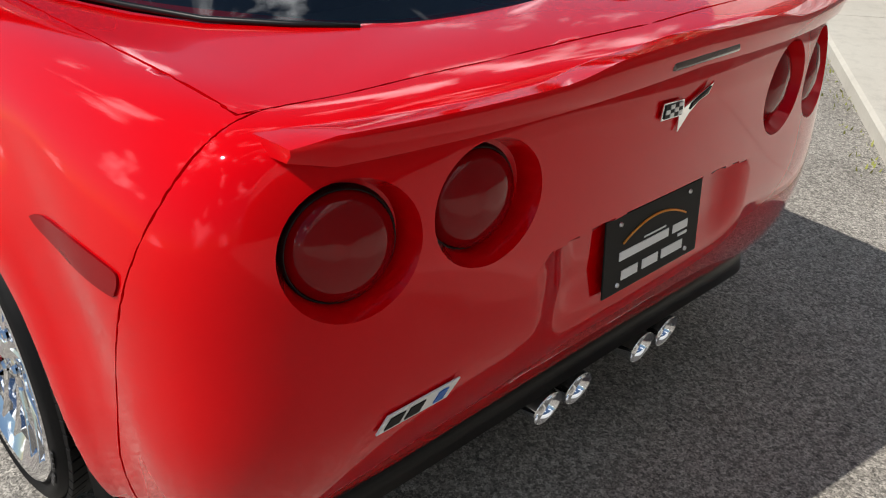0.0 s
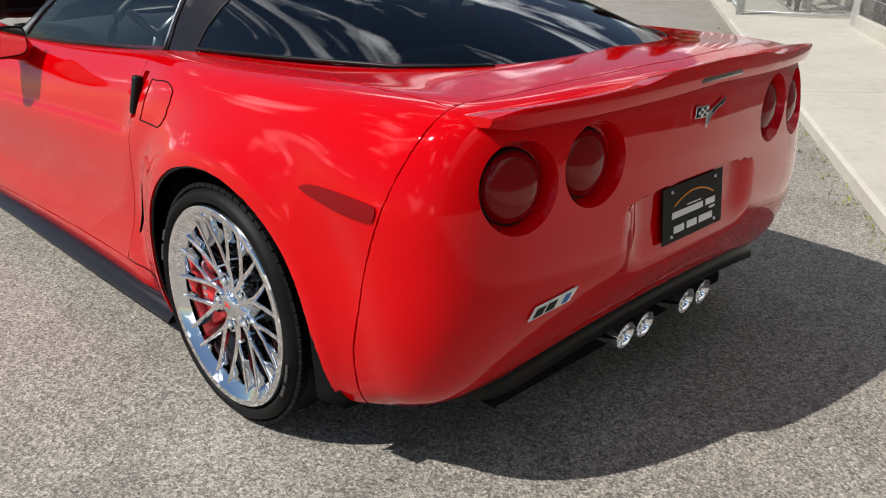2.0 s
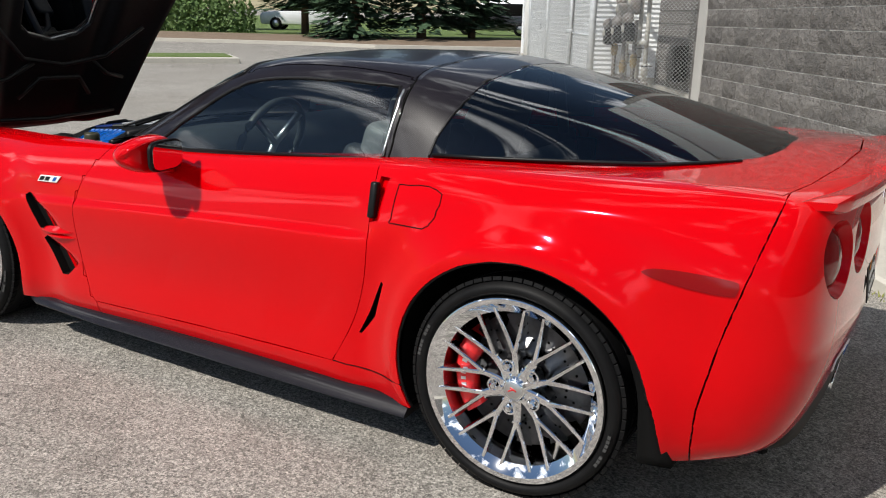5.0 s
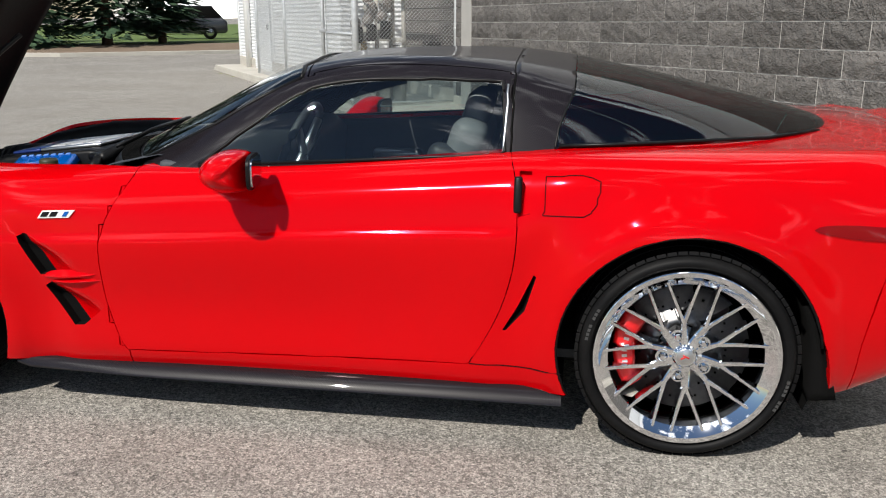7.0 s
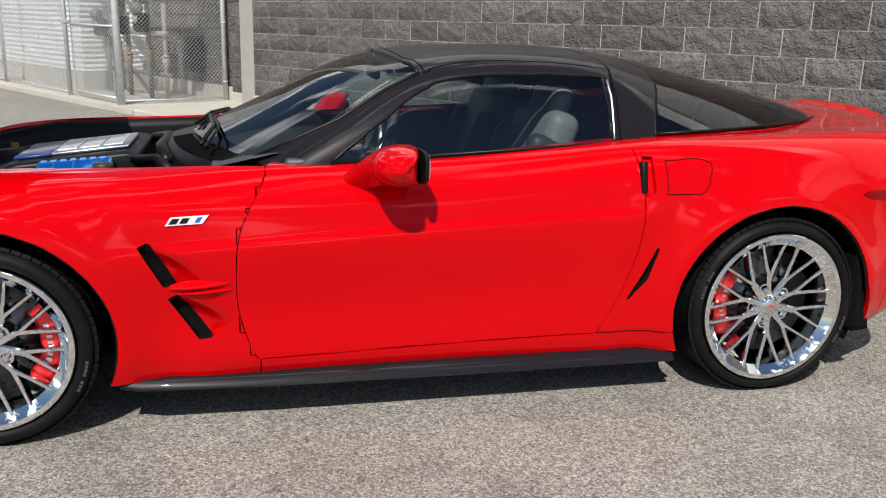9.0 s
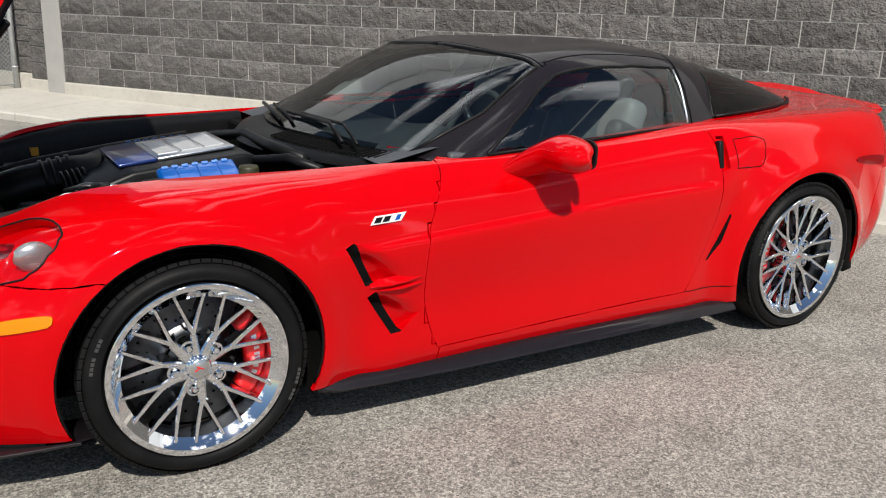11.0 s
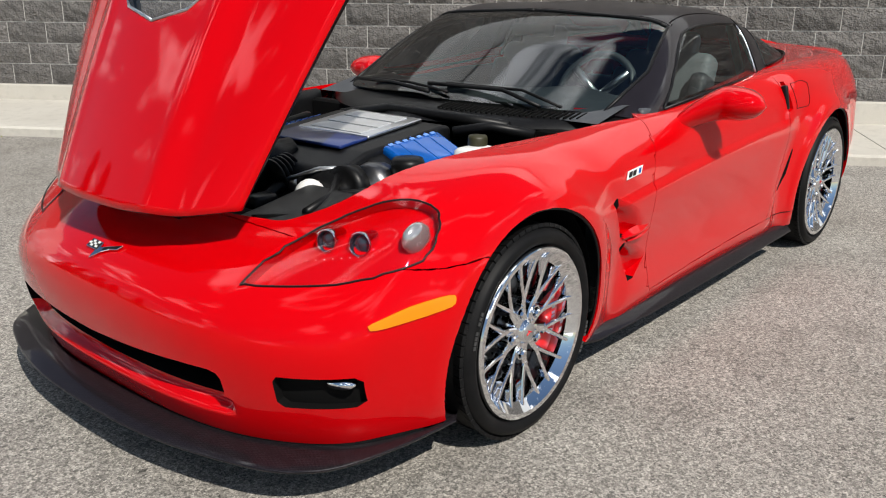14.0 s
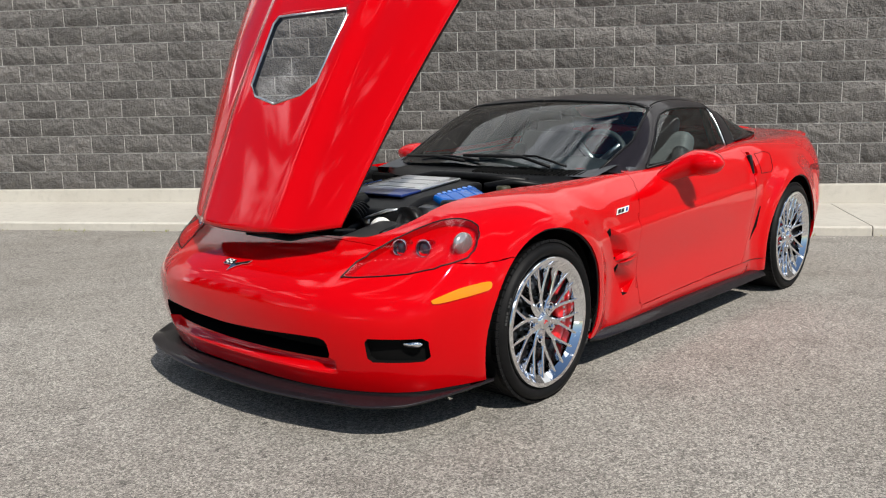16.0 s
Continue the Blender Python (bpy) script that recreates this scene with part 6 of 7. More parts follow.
def crossed_flags(p, n, along, wide):
    m = skin_frame(p + n * 0.003, n, along)
    shape = lambda pts: [(a * wide, b * wide * 0.72) for a, b in pts]
    e = part("emblem", prism_bm(shape([(-0.53, 0.0), (-0.50, 0.29), (-0.09, 0.26), (-0.07, 0.10), (0.05, 0.16), (0.53, 0.38), (0.44, 0.19), (0.24, 0.12), (0.06, -0.03), (-0.14, -0.30), (-0.15, -0.02)]), -0.004, m, 0.001), CHROME, CAR, "chrome crossed-flag emblem", False)
    part("flag", prism_bm(shape([(-0.49, 0.03), (-0.47, 0.255), (-0.125, 0.23), (-0.125, 0.01)]), -0.002, m @ Matrix.Translation((0, -0.004, 0))), BLACK_TRIM, e, smooth=False)
    for i in range(4):
        for j in range(3):
            if (i + j) % 2:
                part("check", box_bm(0.075 * wide, 0.002, 0.048 * wide, 0, m @ Matrix.Translation(((-0.435 + 0.085 * i) * wide, -0.0065, (0.047 + 0.05 * j) * wide))), WHITE, e, smooth=False)
    part("flag", prism_bm(shape([(0.05, 0.04), (0.09, 0.14), (0.46, 0.32), (0.39, 0.21), (0.22, 0.15)]), -0.002, m @ Matrix.Translation((0, -0.004, 0))), BLACK_TRIM, e, smooth=False)


p, n = on_body((1, 2), 0.0, 0.862, (3, 6), (1.9, 2.4))
crossed_flags(p, n, (0, 1, 0), 0.145)
p, n = on_body((0, 1), -2.155, 0.0, (2.5, 6), (-2.4, -1.8))
crossed_flags(p, n, (0, -1, 0), 0.145)


def number_plate():
    m = Matrix.Translation((2.169, 0, 0.612)) @ Matrix.Rotation(math.pi / 2, 4, "Z") @ Matrix.Rotation(radians(-6), 4, "X")
    b = part("dealer_plate", box_bm(0.305, 0.004, 0.152, 0.0015, m), mat("plate_black", (0.012, 0.012, 0.012), 0.6, 0, 0, 0.2), CAR, "dark dealer plate with an orange arc and pale bars", False)
    orange, pale = mat("orange_print", (0.75, 0.28, 0.03), 0.4), mat("pale_print", (0.72, 0.73, 0.74), 0.4)
    arc = [(-0.10 + 0.2 * k / 20, -0.0032, 0.012 + 0.035 * math.sin(math.pi * min(1, (k / 20) * 0.9 + 0.05)) ** 0.8) for k in range(21)]
    bm = tube_bm(arc, 0.0022, 6)
    bm.transform(m)
    part("arc", bm, orange, b)
    for x, z, w, h in ((-0.032, -0.004, 0.155, 0.017), (0.085, -0.004, 0.05, 0.017), (0.095, -0.022, 0.03, 0.006), (-0.075, -0.044, 0.05, 0.019), (-0.01, -0.044, 0.05, 0.019), (0.062, -0.044, 0.07, 0.019), (0.0, 0.012, 0.07, 0.003)):
        part("bar", box_bm(w, 0.0015, h, 0, m @ Matrix.Translation((x, -0.0028, z))), pale, b, smooth=False)
    for x in (-0.11, 0.11):
        for z in (-0.06, 0.06):
            sc = lathe_bm([(0.0, -0.004), (0.004, -0.003), (0.005, 0.0)], 10)
            sc.transform(m @ Matrix.Translation((x, -0.002, z)))
            part("screw", sc, SATIN, b)


number_plate()


def high_brake_lamp():
    bm = box_bm(0.012, 0.20, 0.016, 0.005, Matrix.Translation((2.201, 0, 0.962)) @ Matrix.Rotation(radians(-15), 4, "Y"))
    part("high_brake_lamp", bm, mat("smoked_lens", (0.10, 0.07, 0.06), 0.15, 0.0, 1.0), CAR, "narrow smoked brake lamp below the spoiler")


high_brake_lamp()


def headlamps(flip):
    bm = BODY.mesh(15 * 16, 9 * 10)
    lv = bm.verts.layers.float["v"]
    bmesh.ops.delete(bm, geom=[f for f in bm.faces if f.calc_center_median().x > -1.55 or f.verts[0][lv] < 2.9], context="FACES")
    got = set(cut(bm, HEADLAMP, (0, 1)))
    bmesh.ops.delete(bm, geom=[f for f in bm.faces if f not in got], context="FACES")
    bm.normal_update()
    for v in bm.verts:
        v.co += v.normal * 0.0015
    cover = put("headlamp", bm, CLEAR, CAR, "clear swept-back headlamp with red housing", flip)
    cover.visible_shadow = False
    loop = []
    for x, y in HEADLAMP:
        p, n = on_body((0, 1), x, y, (2.9, 7), (-2.3, -1.5))
        loop.append(p + n * 0.001)
    put("lamp_seal", tube_bm([*loop, loop[0]], 0.003, 6, None, False), BLACK_TRIM, cover, "", flip)
    for x, y, z, r in ((-1.858, -0.634, 0.665, 0.031), (-1.823, -0.721, 0.665, 0.033)):
        m = Matrix.Translation((x, y, z)) @ Matrix.Rotation(radians(-75), 4, "Z") @ Matrix.Rotation(radians(-8), 4, "X")
        ringb = lathe_bm([(r * 0.8, 0.02), (r * 0.85, -0.016), (r * 0.97, -0.02), (r, -0.012), (r, 0.05)], 32)
        ringb.transform(m)
        proj = put("projector", ringb, CHROME, cover, "", flip)
        lens = lathe_bm([(0.0, -0.014), (r * 0.4, -0.011), (r * 0.8, 0.0), (r * 0.86, 0.01)], 32)
        lens.transform(m)
        put("projector_lens", lens, mat("projector_glass", (0.03, 0.04, 0.055), 0.05, 0.0, 1.0), proj, "", flip)
    bm = bmesh.new()
    bmesh.ops.create_uvsphere(bm, u_segments=24, v_segments=12, radius=0.046)
    for v in bm.verts:
        v.co.x *= 1.1 + 0.06 * math.sin(40 * v.co.z / 0.046)
        v.co.y *= 0.50
        v.co.z *= 0.92
    bm.transform(Matrix.Translation((-1.735, -0.828, 0.682)))
    put("indicator_reflector", bm, mat("ribbed_reflector", (0.50, 0.48, 0.48), 0.22, 0.7), cover, "", flip)
    bm = bmesh.new()
    for k in range(9):
        own = lathe_bm([(0.0, -0.001), (0.0010, -0.0007), (0.0010, 0.002)], 6)
        own.transform(Matrix.Translation((-1.98 + 0.016 * k, -0.62 - 0.0145 * k, 0.632 + 0.0008 * k)))
        me = bpy.data.meshes.new("tmp")
        own.to_mesh(me)
        own.free()
        bm.from_mesh(me)
        bpy.data.meshes.remove(me)
    put("light_strip", bm, WHITE, cover, "", flip)


both(headlamps)


def fog_lamps(flip):
    bm = lathe_bm([(0.0, -0.01), (0.03, -0.006), (0.036, 0.004), (0.036, 0.03)], 24)
    bm.transform(Matrix.Translation((-1.985, -0.80, 0.352)) @ Matrix.Rotation(radians(-60), 4, "Z") @ Matrix.Diagonal((1.1, 1, 0.42, 1)))
    put("fog_lamp", bm, CHROME, CAR, "small fog lamp in a black recess", flip)


both(fog_lamps)


def arch_trims(flip):
    """Black lip round each wheel arch and the flap behind the rear wheel."""
    for (ax, az), r, rz, a0, a1 in ((REAR_AXLE, 0.400, 0.386, 8, 205), (FRONT_AXLE, 0.386, 0.376, -20, 205)):
        pts = []
        for k in range(41):
            a = radians(a0 + (a1 - a0) * k / 40)
            p, n = on_body((0, 2), ax + r * math.cos(a), max(az + rz * math.sin(a), 0.17), (0, 5.4), (ax - 0.5, ax + 0.5))
            pts.append((ax + (r - 0.002) * math.cos(a), p.y + 0.010, az + (rz - 0.002) * math.sin(a)))
        put("arch_lip", tube_bm(pts, 0.005, 6), BLACK_TRIM, CAR, "", flip)
    bm = bmesh.new()
    rows = []
    for k in range(13):
        f = k / 12
        z = 0.52 - 0.31 * f
        x = 1.3425 + math.sqrt(max(0.0, 0.398 ** 2 - (z - 0.338) ** 2)) if z > 0.338 else 1.7405 + 0.01 * (0.338 - z) / 0.17
        back = 0.008 + 0.22 * max(0.0, 0.42 - z)
        rows.append([bm.verts.new(c) for c in ((x - 0.030, -0.935 + 0.010 * f, z), (x + 0.004 + back, -0.927 + 0.02 * f, z), (x + 0.012 + back, -0.78, z), (x - 0.016, -0.62, z))])
    for p, q in zip(rows, rows[1:]):
        for i in range(4):
            bm.faces.new((p[i], p[(i + 1) % 4], q[(i + 1) % 4], q[i]))
    bm.faces.new(rows[-1])
    bmesh.ops.recalc_face_normals(bm, faces=bm.faces)
    put("rear_arch_flap", bm, DARK, CAR, "black flap behind the rear wheel", flip)


both(arch_trims)


def wing_fins(flip):
    """Blades that trail the two wing vents."""
    for x0, z0, x1, z1, h in ((-0.800, 0.492, -0.605, 0.505, 0.014), (-0.765, 0.476, -0.590, 0.482, 0.010)):
        bm = bmesh.new()
        rows = []
        for k in range(9):
            f = k / 8
            x, z = x0 + (x1 - x0) * f, z0 + (z1 - z0) * f
            p, n = on_body((0, 2), x, z, (1, 5), (-1.1, -0.4))
            w = h * math.sin(math.pi * (0.12 + 0.88 * f)) ** 0.8 if k < 8 else 0.001
            lift = 0.017 * math.sin(math.pi * (0.1 + 0.9 * f)) if k < 8 else 0.0
            rows.append([bm.verts.new(p + n * l + Vector((0, 0, c))) for l, c in ((-0.004, w * 1.4), (lift * 0.75, w * 0.35), (lift, 0.0), (lift * 0.5, -w * 0.5), (-0.004, -w * 0.8))])
        for p, q in zip(rows, rows[1:]):
            for i in range(4):
                bm.faces.new((p[i], p[i + 1], q[i + 1], q[i]))
        bmesh.ops.recalc_face_normals(bm, faces=bm.faces)
        put("wing_fin", bm, RED, CAR, "", flip)


both(wing_fins)


# ---- engine bay ----
def bay_parts():
    def tubes(name, pts, r, material=BLACK_TRIM, sides=10):
        return part(name, tube_bm(pts, r, sides), material, CAR)

    for sign in (-1, 1):
        bm = bmesh.new()
        rows = []
        for x, w in ((-1.98, 0.44), (-1.85, 0.54), (-1.70, 0.61), (-1.40, 0.675), (-1.0, 0.72), (-0.66, 0.75)):
            p, n = on_body((0, 1), x, -w, (4, 8))
            rows.append([bm.verts.new((x, sign * yy, z)) for yy, z in ((w + 0.01, p.z - 0.008), (w - 0.025, p.z - 0.016), (w - 0.035, p.z - 0.05), (w - 0.05, 0.42))])
        for p, q in zip(rows, rows[1:]):
            for i in range(3):
                bm.faces.new((p[i], p[i + 1], q[i + 1], q[i]))
        bmesh.ops.recalc_face_normals(bm, faces=bm.faces)
        part("bay_side", bm, BLACK_TRIM, CAR)
    part("radiator_shroud", box_bm(0.24, 0.80, 0.10, 0.02, Matrix.Translation((-1.86, 0, 0.585)) @ Matrix.Rotation(radians(-8), 4, "Y")), DARK, CAR, "black shroud behind the nose", False)
    bm = box_bm(0.36, 0.24, 0.16, 0.03, Matrix.Translation((-1.72, -0.34, 0.60)) @ Matrix.Rotation(radians(-10), 4, "Y"), 3)
    part("air_box", bm, BLACK_TRIM, CAR)
    tubes("intake_pipe", [(-1.80, 0.10, 0.64), (-1.66, 0.10, 0.68), (-1.50, 0.08, 0.71), (-1.40, 0.05, 0.72)], 0.075, BLACK_TRIM, 18)
    for k in range(4):
        tubes("hose_ring", [(-1.60 + 0.03 * k, 0.095, 0.69 + 0.005 * k), (-1.588 + 0.03 * k, 0.095, 0.692 + 0.005 * k)], 0.083, BLACK_TRIM, 18)
    alt = lathe_bm([(0.0, -0.07), (0.03, -0.07), (0.035, -0.05), (0.075, -0.045), (0.085, 0.0), (0.075, 0.05), (0.0, 0.055)], 24, "x")
    alt.transform(Matrix.Translation((-1.385, -0.33, 0.675)))
    part("alternator", alt, STEEL, CAR, "silver alternator")
    pul = lathe_bm([(0.0, -0.05), (0.03, -0.05), (0.034, -0.03), (0.06, -0.02), (0.078, -0.02), (0.078, 0.03), (0.02, 0.03)], 24, "x")
    pul.transform(Matrix.Translation((-1.475, -0.30, 0.68)))
    part("pulley", pul, BLACK_TRIM, CAR)
    bm = bmesh.new()
    bmesh.ops.create_uvsphere(bm, u_segments=16, v_segments=10, radius=0.05)
    bm.transform(Matrix.Translation((-1.56, -0.22, 0.665)))
    part("reservoir", bm, WHITE, CAR, "small pale reservoir")
    cap = lathe_bm([(0.0, 0.03), (0.048, 0.03), (0.055, 0.015), (0.055, -0.015), (0.04, -0.03), (0.04, -0.1)], 20, "z")
    cap.transform(Matrix.Translation((-1.32, -0.42, 0.745)))
    part("oil_filler_cap", cap, BLACK_TRIM, CAR)
    part("fluid_bottle", box_bm(0.14, 0.10, 0.10, 0.025, Matrix.Translation((-1.055, -0.485, 0.735)), 3), WHITE, CAR, "white fluid bottle")
    cap = lathe_bm([(0.0, 0.018), (0.03, 0.018), (0.034, 0.01), (0.034, -0.014)], 18, "z")
    cap.transform(Matrix.Translation((-1.03, -0.475, 0.80)))
    part("bottle_cap", cap, mat("cap_yellow", (0.03, 0.028, 0.01), 0.5), CAR)
    for pts, r in (([(-1.75, -0.42, 0.68), (-1.6, -0.36, 0.69), (-1.45, -0.25, 0.73)], 0.014), ([(-1.9, 0.30, 0.66), (-1.6, 0.36, 0.72), (-1.3, 0.38, 0.76), (-1.0, 0.42, 0.79)], 0.018),
                   ([(-1.7, -0.10, 0.62), (-1.55, -0.05, 0.66), (-1.42, -0.12, 0.70)], 0.02), ([(-1.85, -0.30, 0.66), (-1.7, -0.44, 0.66), (-1.5, -0.52, 0.68)], 0.012),
                   ([(-0.95, -0.30, 0.80), (-0.86, -0.40, 0.82), (-0.80, -0.55, 0.80)], 0.018), ([(-0.93, 0.30, 0.80), (-0.85, 0.10, 0.835), (-0.86, -0.2, 0.835), (-0.82, -0.45, 0.82)], 0.022)):
        tubes("hose", pts, r)
    # clutter between the nose and the engine cover
    for pts, r, m in (([(-1.66, -0.20, 0.60), (-1.58, -0.30, 0.68), (-1.50, -0.42, 0.70), (-1.36, -0.50, 0.70)], 0.009, BLACK_TRIM), ([(-1.80, 0.22, 0.66), (-1.68, 0.26, 0.70), (-1.52, 0.24, 0.72)], 0.016, BLACK_TRIM),
                      ([(-1.62, 0.34, 0.66), (-1.55, 0.44, 0.71), (-1.35, 0.52, 0.73), (-1.10, 0.56, 0.76)], 0.012, BLACK_TRIM), ([(-1.56, -0.12, 0.70), (-1.50, -0.20, 0.735), (-1.42, -0.30, 0.74)], 0.008, SATIN),
                      ([(-1.25, -0.50, 0.70), (-1.15, -0.54, 0.74), (-1.0, -0.56, 0.745), (-0.88, -0.58, 0.75)], 0.010, BLACK_TRIM), ([(-1.70, -0.47, 0.66), (-1.62, -0.50, 0.69), (-1.52, -0.53, 0.70), (-1.40, -0.56, 0.71)], 0.007, SATIN)):
        tubes("cable", pts, r, m, 8)
    for x, y, z, a, b, h, m in ((-1.62, 0.42, 0.66, 0.16, 0.12, 0.09, BLACK_TRIM), (-1.44, 0.46, 0.70, 0.10, 0.08, 0.07, BLACK_TRIM), (-1.56, -0.42, 0.655, 0.07, 0.06, 0.06, SATIN), (-1.50, -0.06, 0.675, 0.06, 0.10, 0.05, SATIN), (-1.66, -0.10, 0.63, 0.09, 0.07, 0.07, BLACK_TRIM)):
        part("bay_housing", box_bm(a, b, h, 0.012, Matrix.Translation((x, y, z)), 2), m, CAR)
    for k in range(5):
        x = -1.545 + 0.018 * k
        tubes("bellows_ring", [(x, -0.02, 0.688 + 0.003 * k), (x + 0.008, -0.02, 0.690 + 0.003 * k)], 0.062, BLACK_TRIM, 18)
    part("bay_label", box_bm(0.09, 0.003, 0.035, 0, Matrix.Translation((-1.6, 0.60, 0.72))), mat("label_orange", (0.6, 0.3, 0.02), 0.5), CAR, smooth=False)


bay_parts()


def cowl():
    bm = bmesh.new()
    rows = []
    for k in range(33):
        y = -0.76 + 1.52 * k / 32
        a = abs(y) / 0.76
        x1 = -0.755 + 0.30 * a ** 2.2
        rows.append([bm.verts.new(c) for c in ((x1 - 0.14 + 0.05 * a, y, 0.815 - 0.01 * a), (x1 - 0.10 + 0.03 * a, y, 0.848 - 0.015 * a), (x1 + 0.03, y, 0.872 - 0.022 * a), (x1 + 0.10, y, 0.882 - 0.022 * a))])
    for p, q in zip(rows, rows[1:]):
        for i in range(3):
            bm.faces.new((p[i], p[i + 1], q[i + 1], q[i]))
    bmesh.ops.recalc_face_normals(bm, faces=bm.faces)
    c = part("cowl_panel", bm, BLACK_TRIM, CAR, "black cowl panel with a grille")
    for k in range(26):
        y = -0.62 + 0.02 * k
        a = abs(y) / 0.76
        x1 = -0.755 + 0.30 * a ** 2.2
        part("cowl_slat", box_bm(0.075, 0.006, 0.008, 0, Matrix.Translation((x1 - 0.035, y, 0.866 - 0.018 * a)) @ Matrix.Rotation(radians(-10), 4, "Y")), DARK, c, smooth=False)
    for pts in ([(-0.70, -0.50, 0.885), (-0.66, -0.30, 0.925), (-0.685, 0.05, 0.925)], [(-0.74, 0.0, 0.90), (-0.69, 0.25, 0.915), (-0.62, 0.52, 0.905)]):
        w = part("wiper", tube_bm(pts, 0.008, 8), BLACK_TRIM, CAR, "black wiper arm")
        blade = [(x + 0.02, y - 0.08, z + 0.004) for x, y, z in pts]
        part("blade", tube_bm(blade, 0.006, 6), BLACK_TRIM, w)


cowl()


# ---- cabin ----
def cabin():
    part("cabin_floor", box_bm(1.7, 1.5, 0.03, 0, Matrix.Translation((0.2, 0, 0.25))), LEATHER, CAR, smooth=False)
    part("load_floor", box_bm(1.0, 1.25, 0.05, 0.02, Matrix.Translation((1.42, 0, 0.72))), LEATHER, CAR, smooth=False)
    bm = bmesh.new()
    rows = []
    for k in range(17):
        y = -0.72 + 1.44 * k / 16
        hump = 0.03 * math.exp(-((y + 0.36) / 0.16) ** 2)
        rows.append([bm.verts.new(c) for c in ((-0.66, y, 0.84), (-0.45, y, 0.885 + hump * 0.3), (-0.22, y, 0.88 + hump), (-0.16, y, 0.82), (-0.18, y, 0.60), (-0.3, y, 0.45))])
    for p, q in zip(rows, rows[1:]):
        for i in range(5):
            bm.faces.new((p[i], p[i + 1], q[i + 1], q[i]))
    bmesh.ops.recalc_face_normals(bm, faces=bm.faces)
    part("dashboard", bm, LEATHER, CAR, "dark soft-touch dashboard")
    ringb = bmesh.new()
    pts = [(0.0, 0.18 * math.cos(2 * math.pi * k / 28), 0.18 * math.sin(2 * math.pi * k / 28)) for k in range(29)]
    tube_bm(pts, 0.016, 8, ringb, False)
    m = Matrix.Translation((-0.06, -0.36, 0.86)) @ Matrix.Rotation(radians(22), 4, "Y")
    ringb.transform(m)
    sw = part("steering_wheel", ringb, LEATHER, CAR, "black leather steering wheel")
    for a in (0, 130, 230):
        sp = tube_bm([(0.02, 0, 0), (0.0, 0.17 * math.sin(radians(a)), 0.17 * math.cos(radians(a)))], 0.016, 8)
        sp.transform(m @ Matrix.Rotation(math.pi, 4, "X"))
        part("wheel_spoke", sp, SATIN, sw)
    for y in (-0.37, 0.37):
        seat = empty("seat")
        seat.parent = CAR
        tagged(seat, "grey and black leather bucket seat")
        part("cushion", box_bm(0.50, 0.46, 0.14, 0.05, Matrix.Translation((0.22, y, 0.42)) @ Matrix.Rotation(radians(-8), 4, "Y"), 4), GREY_LEATHER, seat)
        part("backrest", box_bm(0.13, 0.46, 0.60, 0.05, Matrix.Translation((0.54, y, 0.72)) @ Matrix.Rotation(radians(18), 4, "Y"), 4), GREY_LEATHER, seat)
        for dy in (-0.20, 0.20):
            part("bolster", box_bm(0.15, 0.09, 0.46, 0.04, Matrix.Translation((0.49, y + dy, 0.70)) @ Matrix.Rotation(radians(18), 4, "Y"), 4), LEATHER, seat)
        part("headrest", box_bm(0.09, 0.26, 0.17, 0.04, Matrix.Translation((0.63, y, 1.02)) @ Matrix.Rotation(radians(16), 4, "Y"), 4), GREY_LEATHER, seat)
    part("centre_console", box_bm(0.9, 0.22, 0.26, 0.04, Matrix.Translation((0.2, 0, 0.46))), LEATHER, CAR)
    part("rear_bulkhead", box_bm(0.06, 1.3, 0.45, 0.03, Matrix.Translation((0.86, 0, 0.62))), LEATHER, CAR)
    bm = box_bm(0.03, 0.22, 0.055, 0.012, Matrix.Translation((-0.02, 0, 1.115)), 2)
    part("rear_view_mirror", bm, BLACK_TRIM, CAR)
    for sign in (-1, 1):
        part("door_card", box_bm(1.25, 0.04, 0.55, 0.015, Matrix.Translation((0.2, sign * 0.755, 0.60))), LEATHER, CAR)
        part("door_grab", box_bm(0.25, 0.05, 0.06, 0.02, Matrix.Translation((0.1, sign * 0.72, 0.68))), SATIN, CAR)
        part("belt_pillar", box_bm(0.05, 0.03, 0.3, 0.01, Matrix.Translation((0.80, sign * 0.62, 1.0)) @ Matrix.Rotation(radians(sign * 20), 4, "X")), LEATHER, CAR)


cabin()


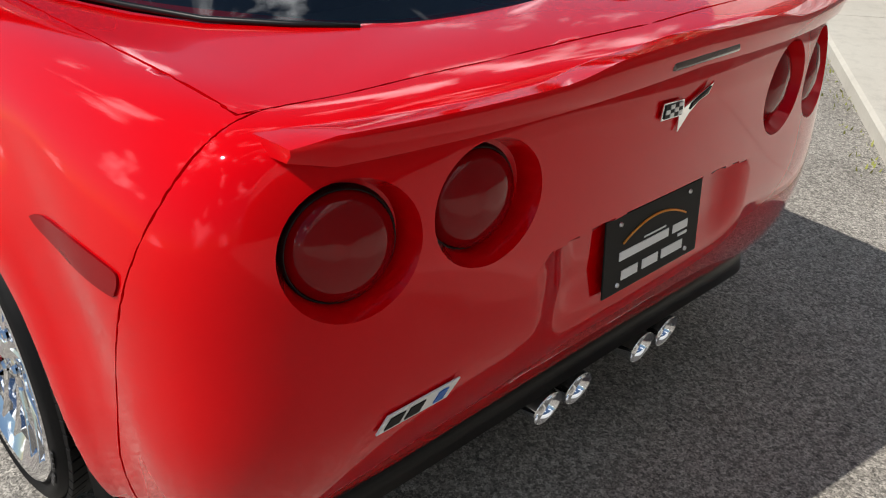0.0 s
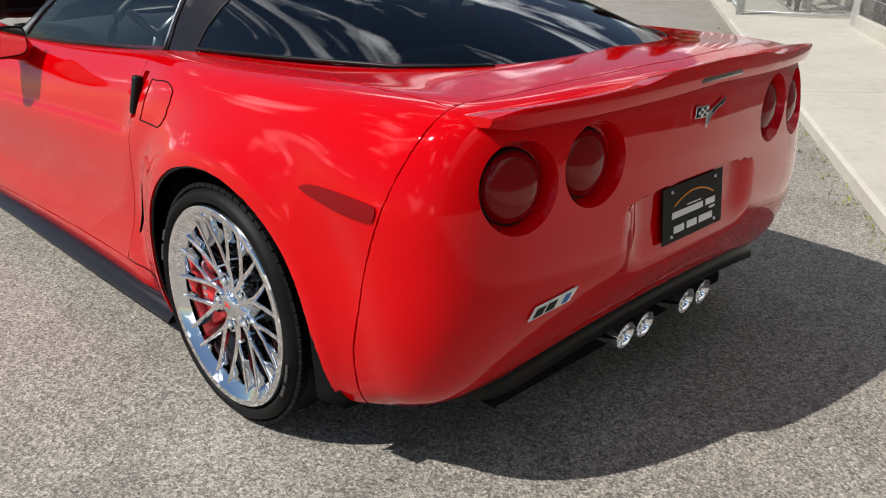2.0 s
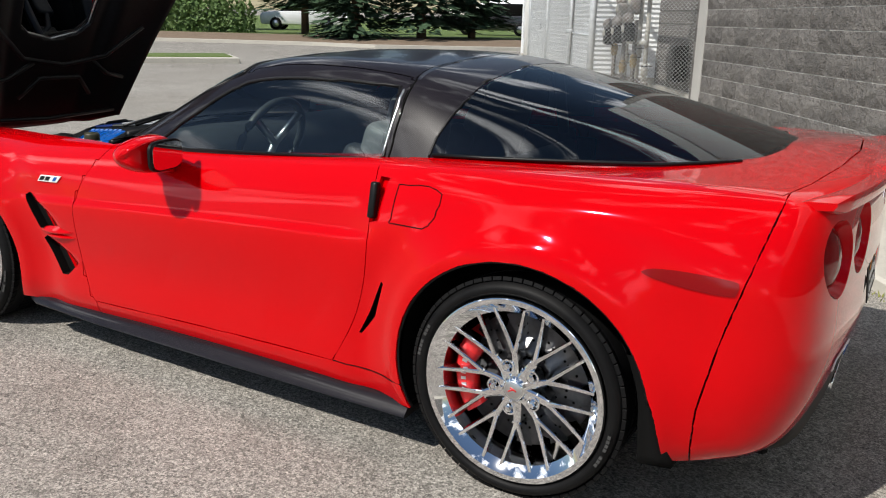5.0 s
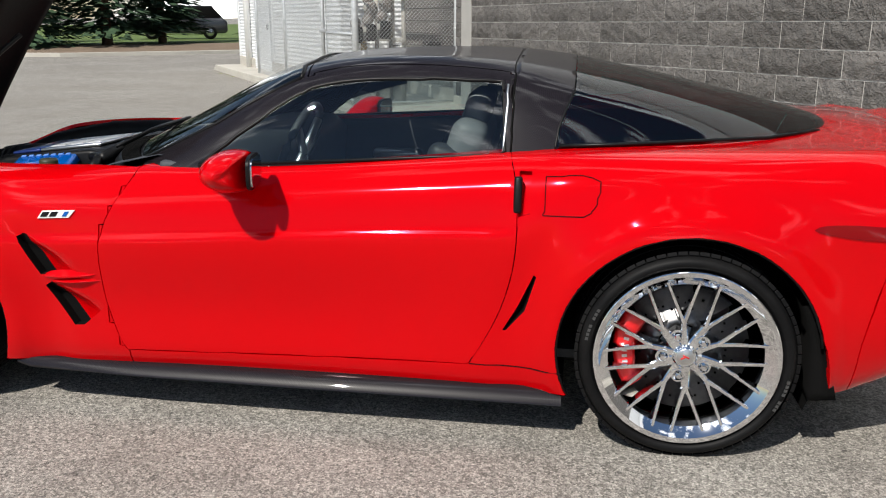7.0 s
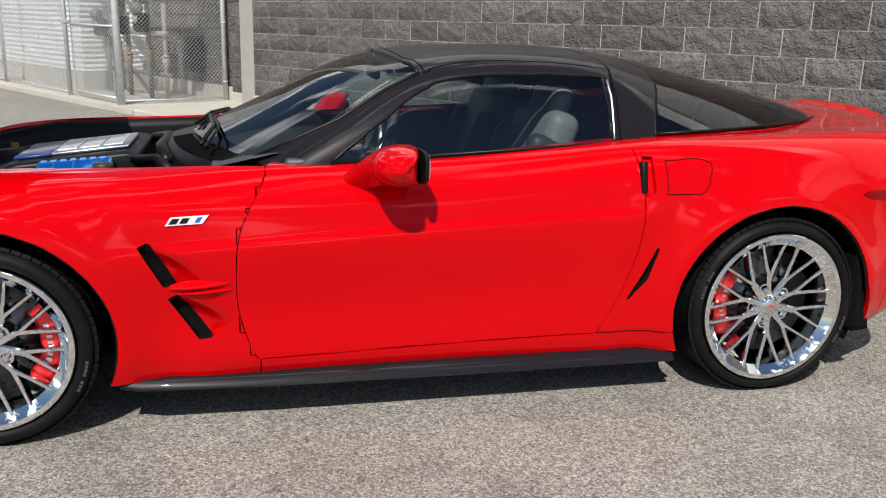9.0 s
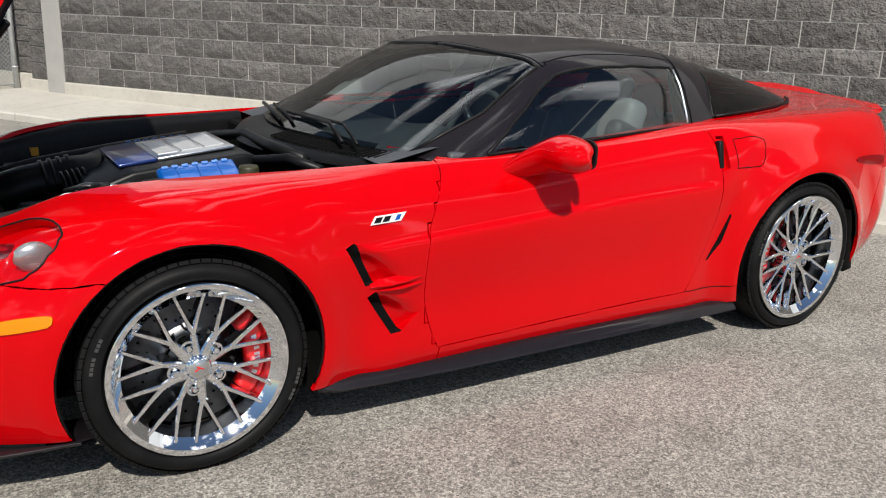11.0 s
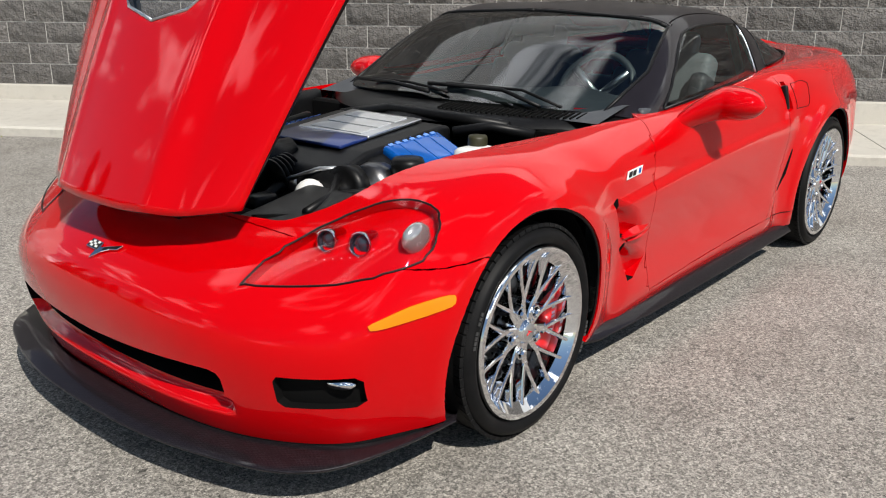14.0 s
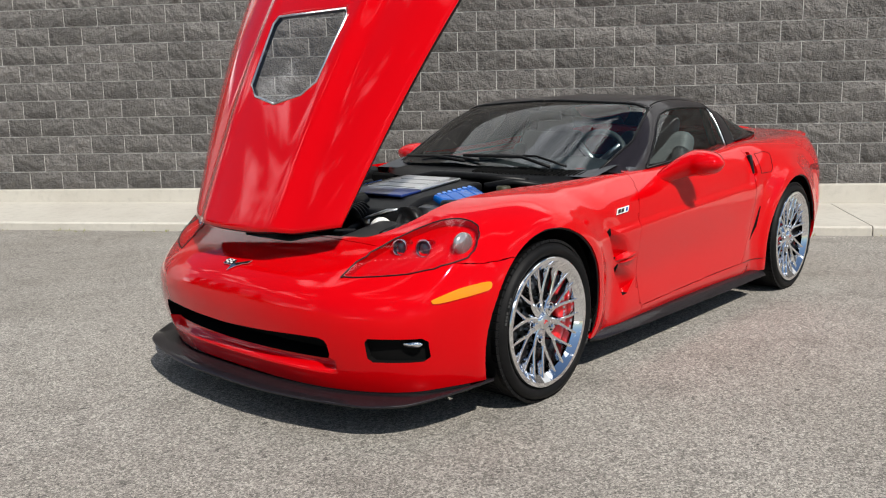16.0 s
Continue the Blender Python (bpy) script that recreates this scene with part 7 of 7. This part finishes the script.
def bonnet_underside():
    """Black liner with raised ribs behind the open bonnet."""
    at = Matrix.Translation((-2.075, 0, 0.735)) @ Matrix.Rotation(radians(30), 4, "Y")
    for pts in ([(0.05, -0.44, 0.64), (0.04, -0.25, 0.45), (0.035, 0.0, 0.40), (0.04, 0.25, 0.45), (0.05, 0.44, 0.64)], [(0.035, -0.42, 0.30), (0.035, -0.3, 0.33), (0.035, -0.18, 0.42)], [(0.035, 0.42, 0.30), (0.035, 0.3, 0.33), (0.035, 0.18, 0.42)],
                [(0.035, -0.22, 0.20), (0.035, -0.12, 0.32), (0.035, 0.12, 0.32), (0.035, 0.22, 0.20)], [(0.045, -0.42, 0.08), (0.035, 0.0, 0.05), (0.045, 0.42, 0.08)]):
        bm = tube_bm(pts, 0.012, 8)
        bm.transform(at)
        part("liner_rib", bm, BLACK_TRIM, CAR)


bonnet_underside()


def small_seams():
    """Hairline sill seam ahead of and behind the door."""
    for pts in ([(0.664 + 0.3 * k / 6, 0.256 - 0.004 * k / 6) for k in range(7)],):
        line = []
        for x, z in pts:
            p, n = on_body((0, 2), x, z, (0, 3), (0.5, 1.1))
            line.append(p + n * 0.0004)
        part("sill_seam", tube_bm(line, 0.002, 5, None, False), DARK, CAR)


small_seams()


def lower_lips():
    """Black valance strips below the rear bumper and between the nose and the splitter."""
    for name, us, drop_z, inset in (("rear_valance", np.linspace(12.6, 15, 40), 0.045, -0.012), ("chin_strip", np.linspace(0, 2.9, 40), 0.03, 0.02)):
        pts = BODY.at(us, np.zeros(40))
        bm = bmesh.new()
        rows = []
        for k, (x, y, z) in enumerate(pts):
            c = Vector((x, y, 0)).normalized()
            near = smoothstep(0, 16, k) if name == "rear_valance" else 1.0
            rows.append([bm.verts.new(v) for v in ((x - c.x * 0.02, y - c.y * 0.02, z + 0.01), (x - c.x * 0.002, y - c.y * 0.002, z - 0.004), (x - c.x * (inset * near + 0.02 * (1 - near)), y - c.y * (inset * near + 0.02 * (1 - near)), z - drop_z * near), (x - c.x * 0.12, y - c.y * 0.12, z - (drop_z + 0.01) * near))])
        for p, q in zip(rows, rows[1:]):
            for i in range(3):
                bm.faces.new((p[i], p[i + 1], q[i + 1], q[i]))
        bmesh.ops.recalc_face_normals(bm, faces=bm.faces)
        part(name, mirrored(bm), BLACK_TRIM, CAR)


lower_lips()
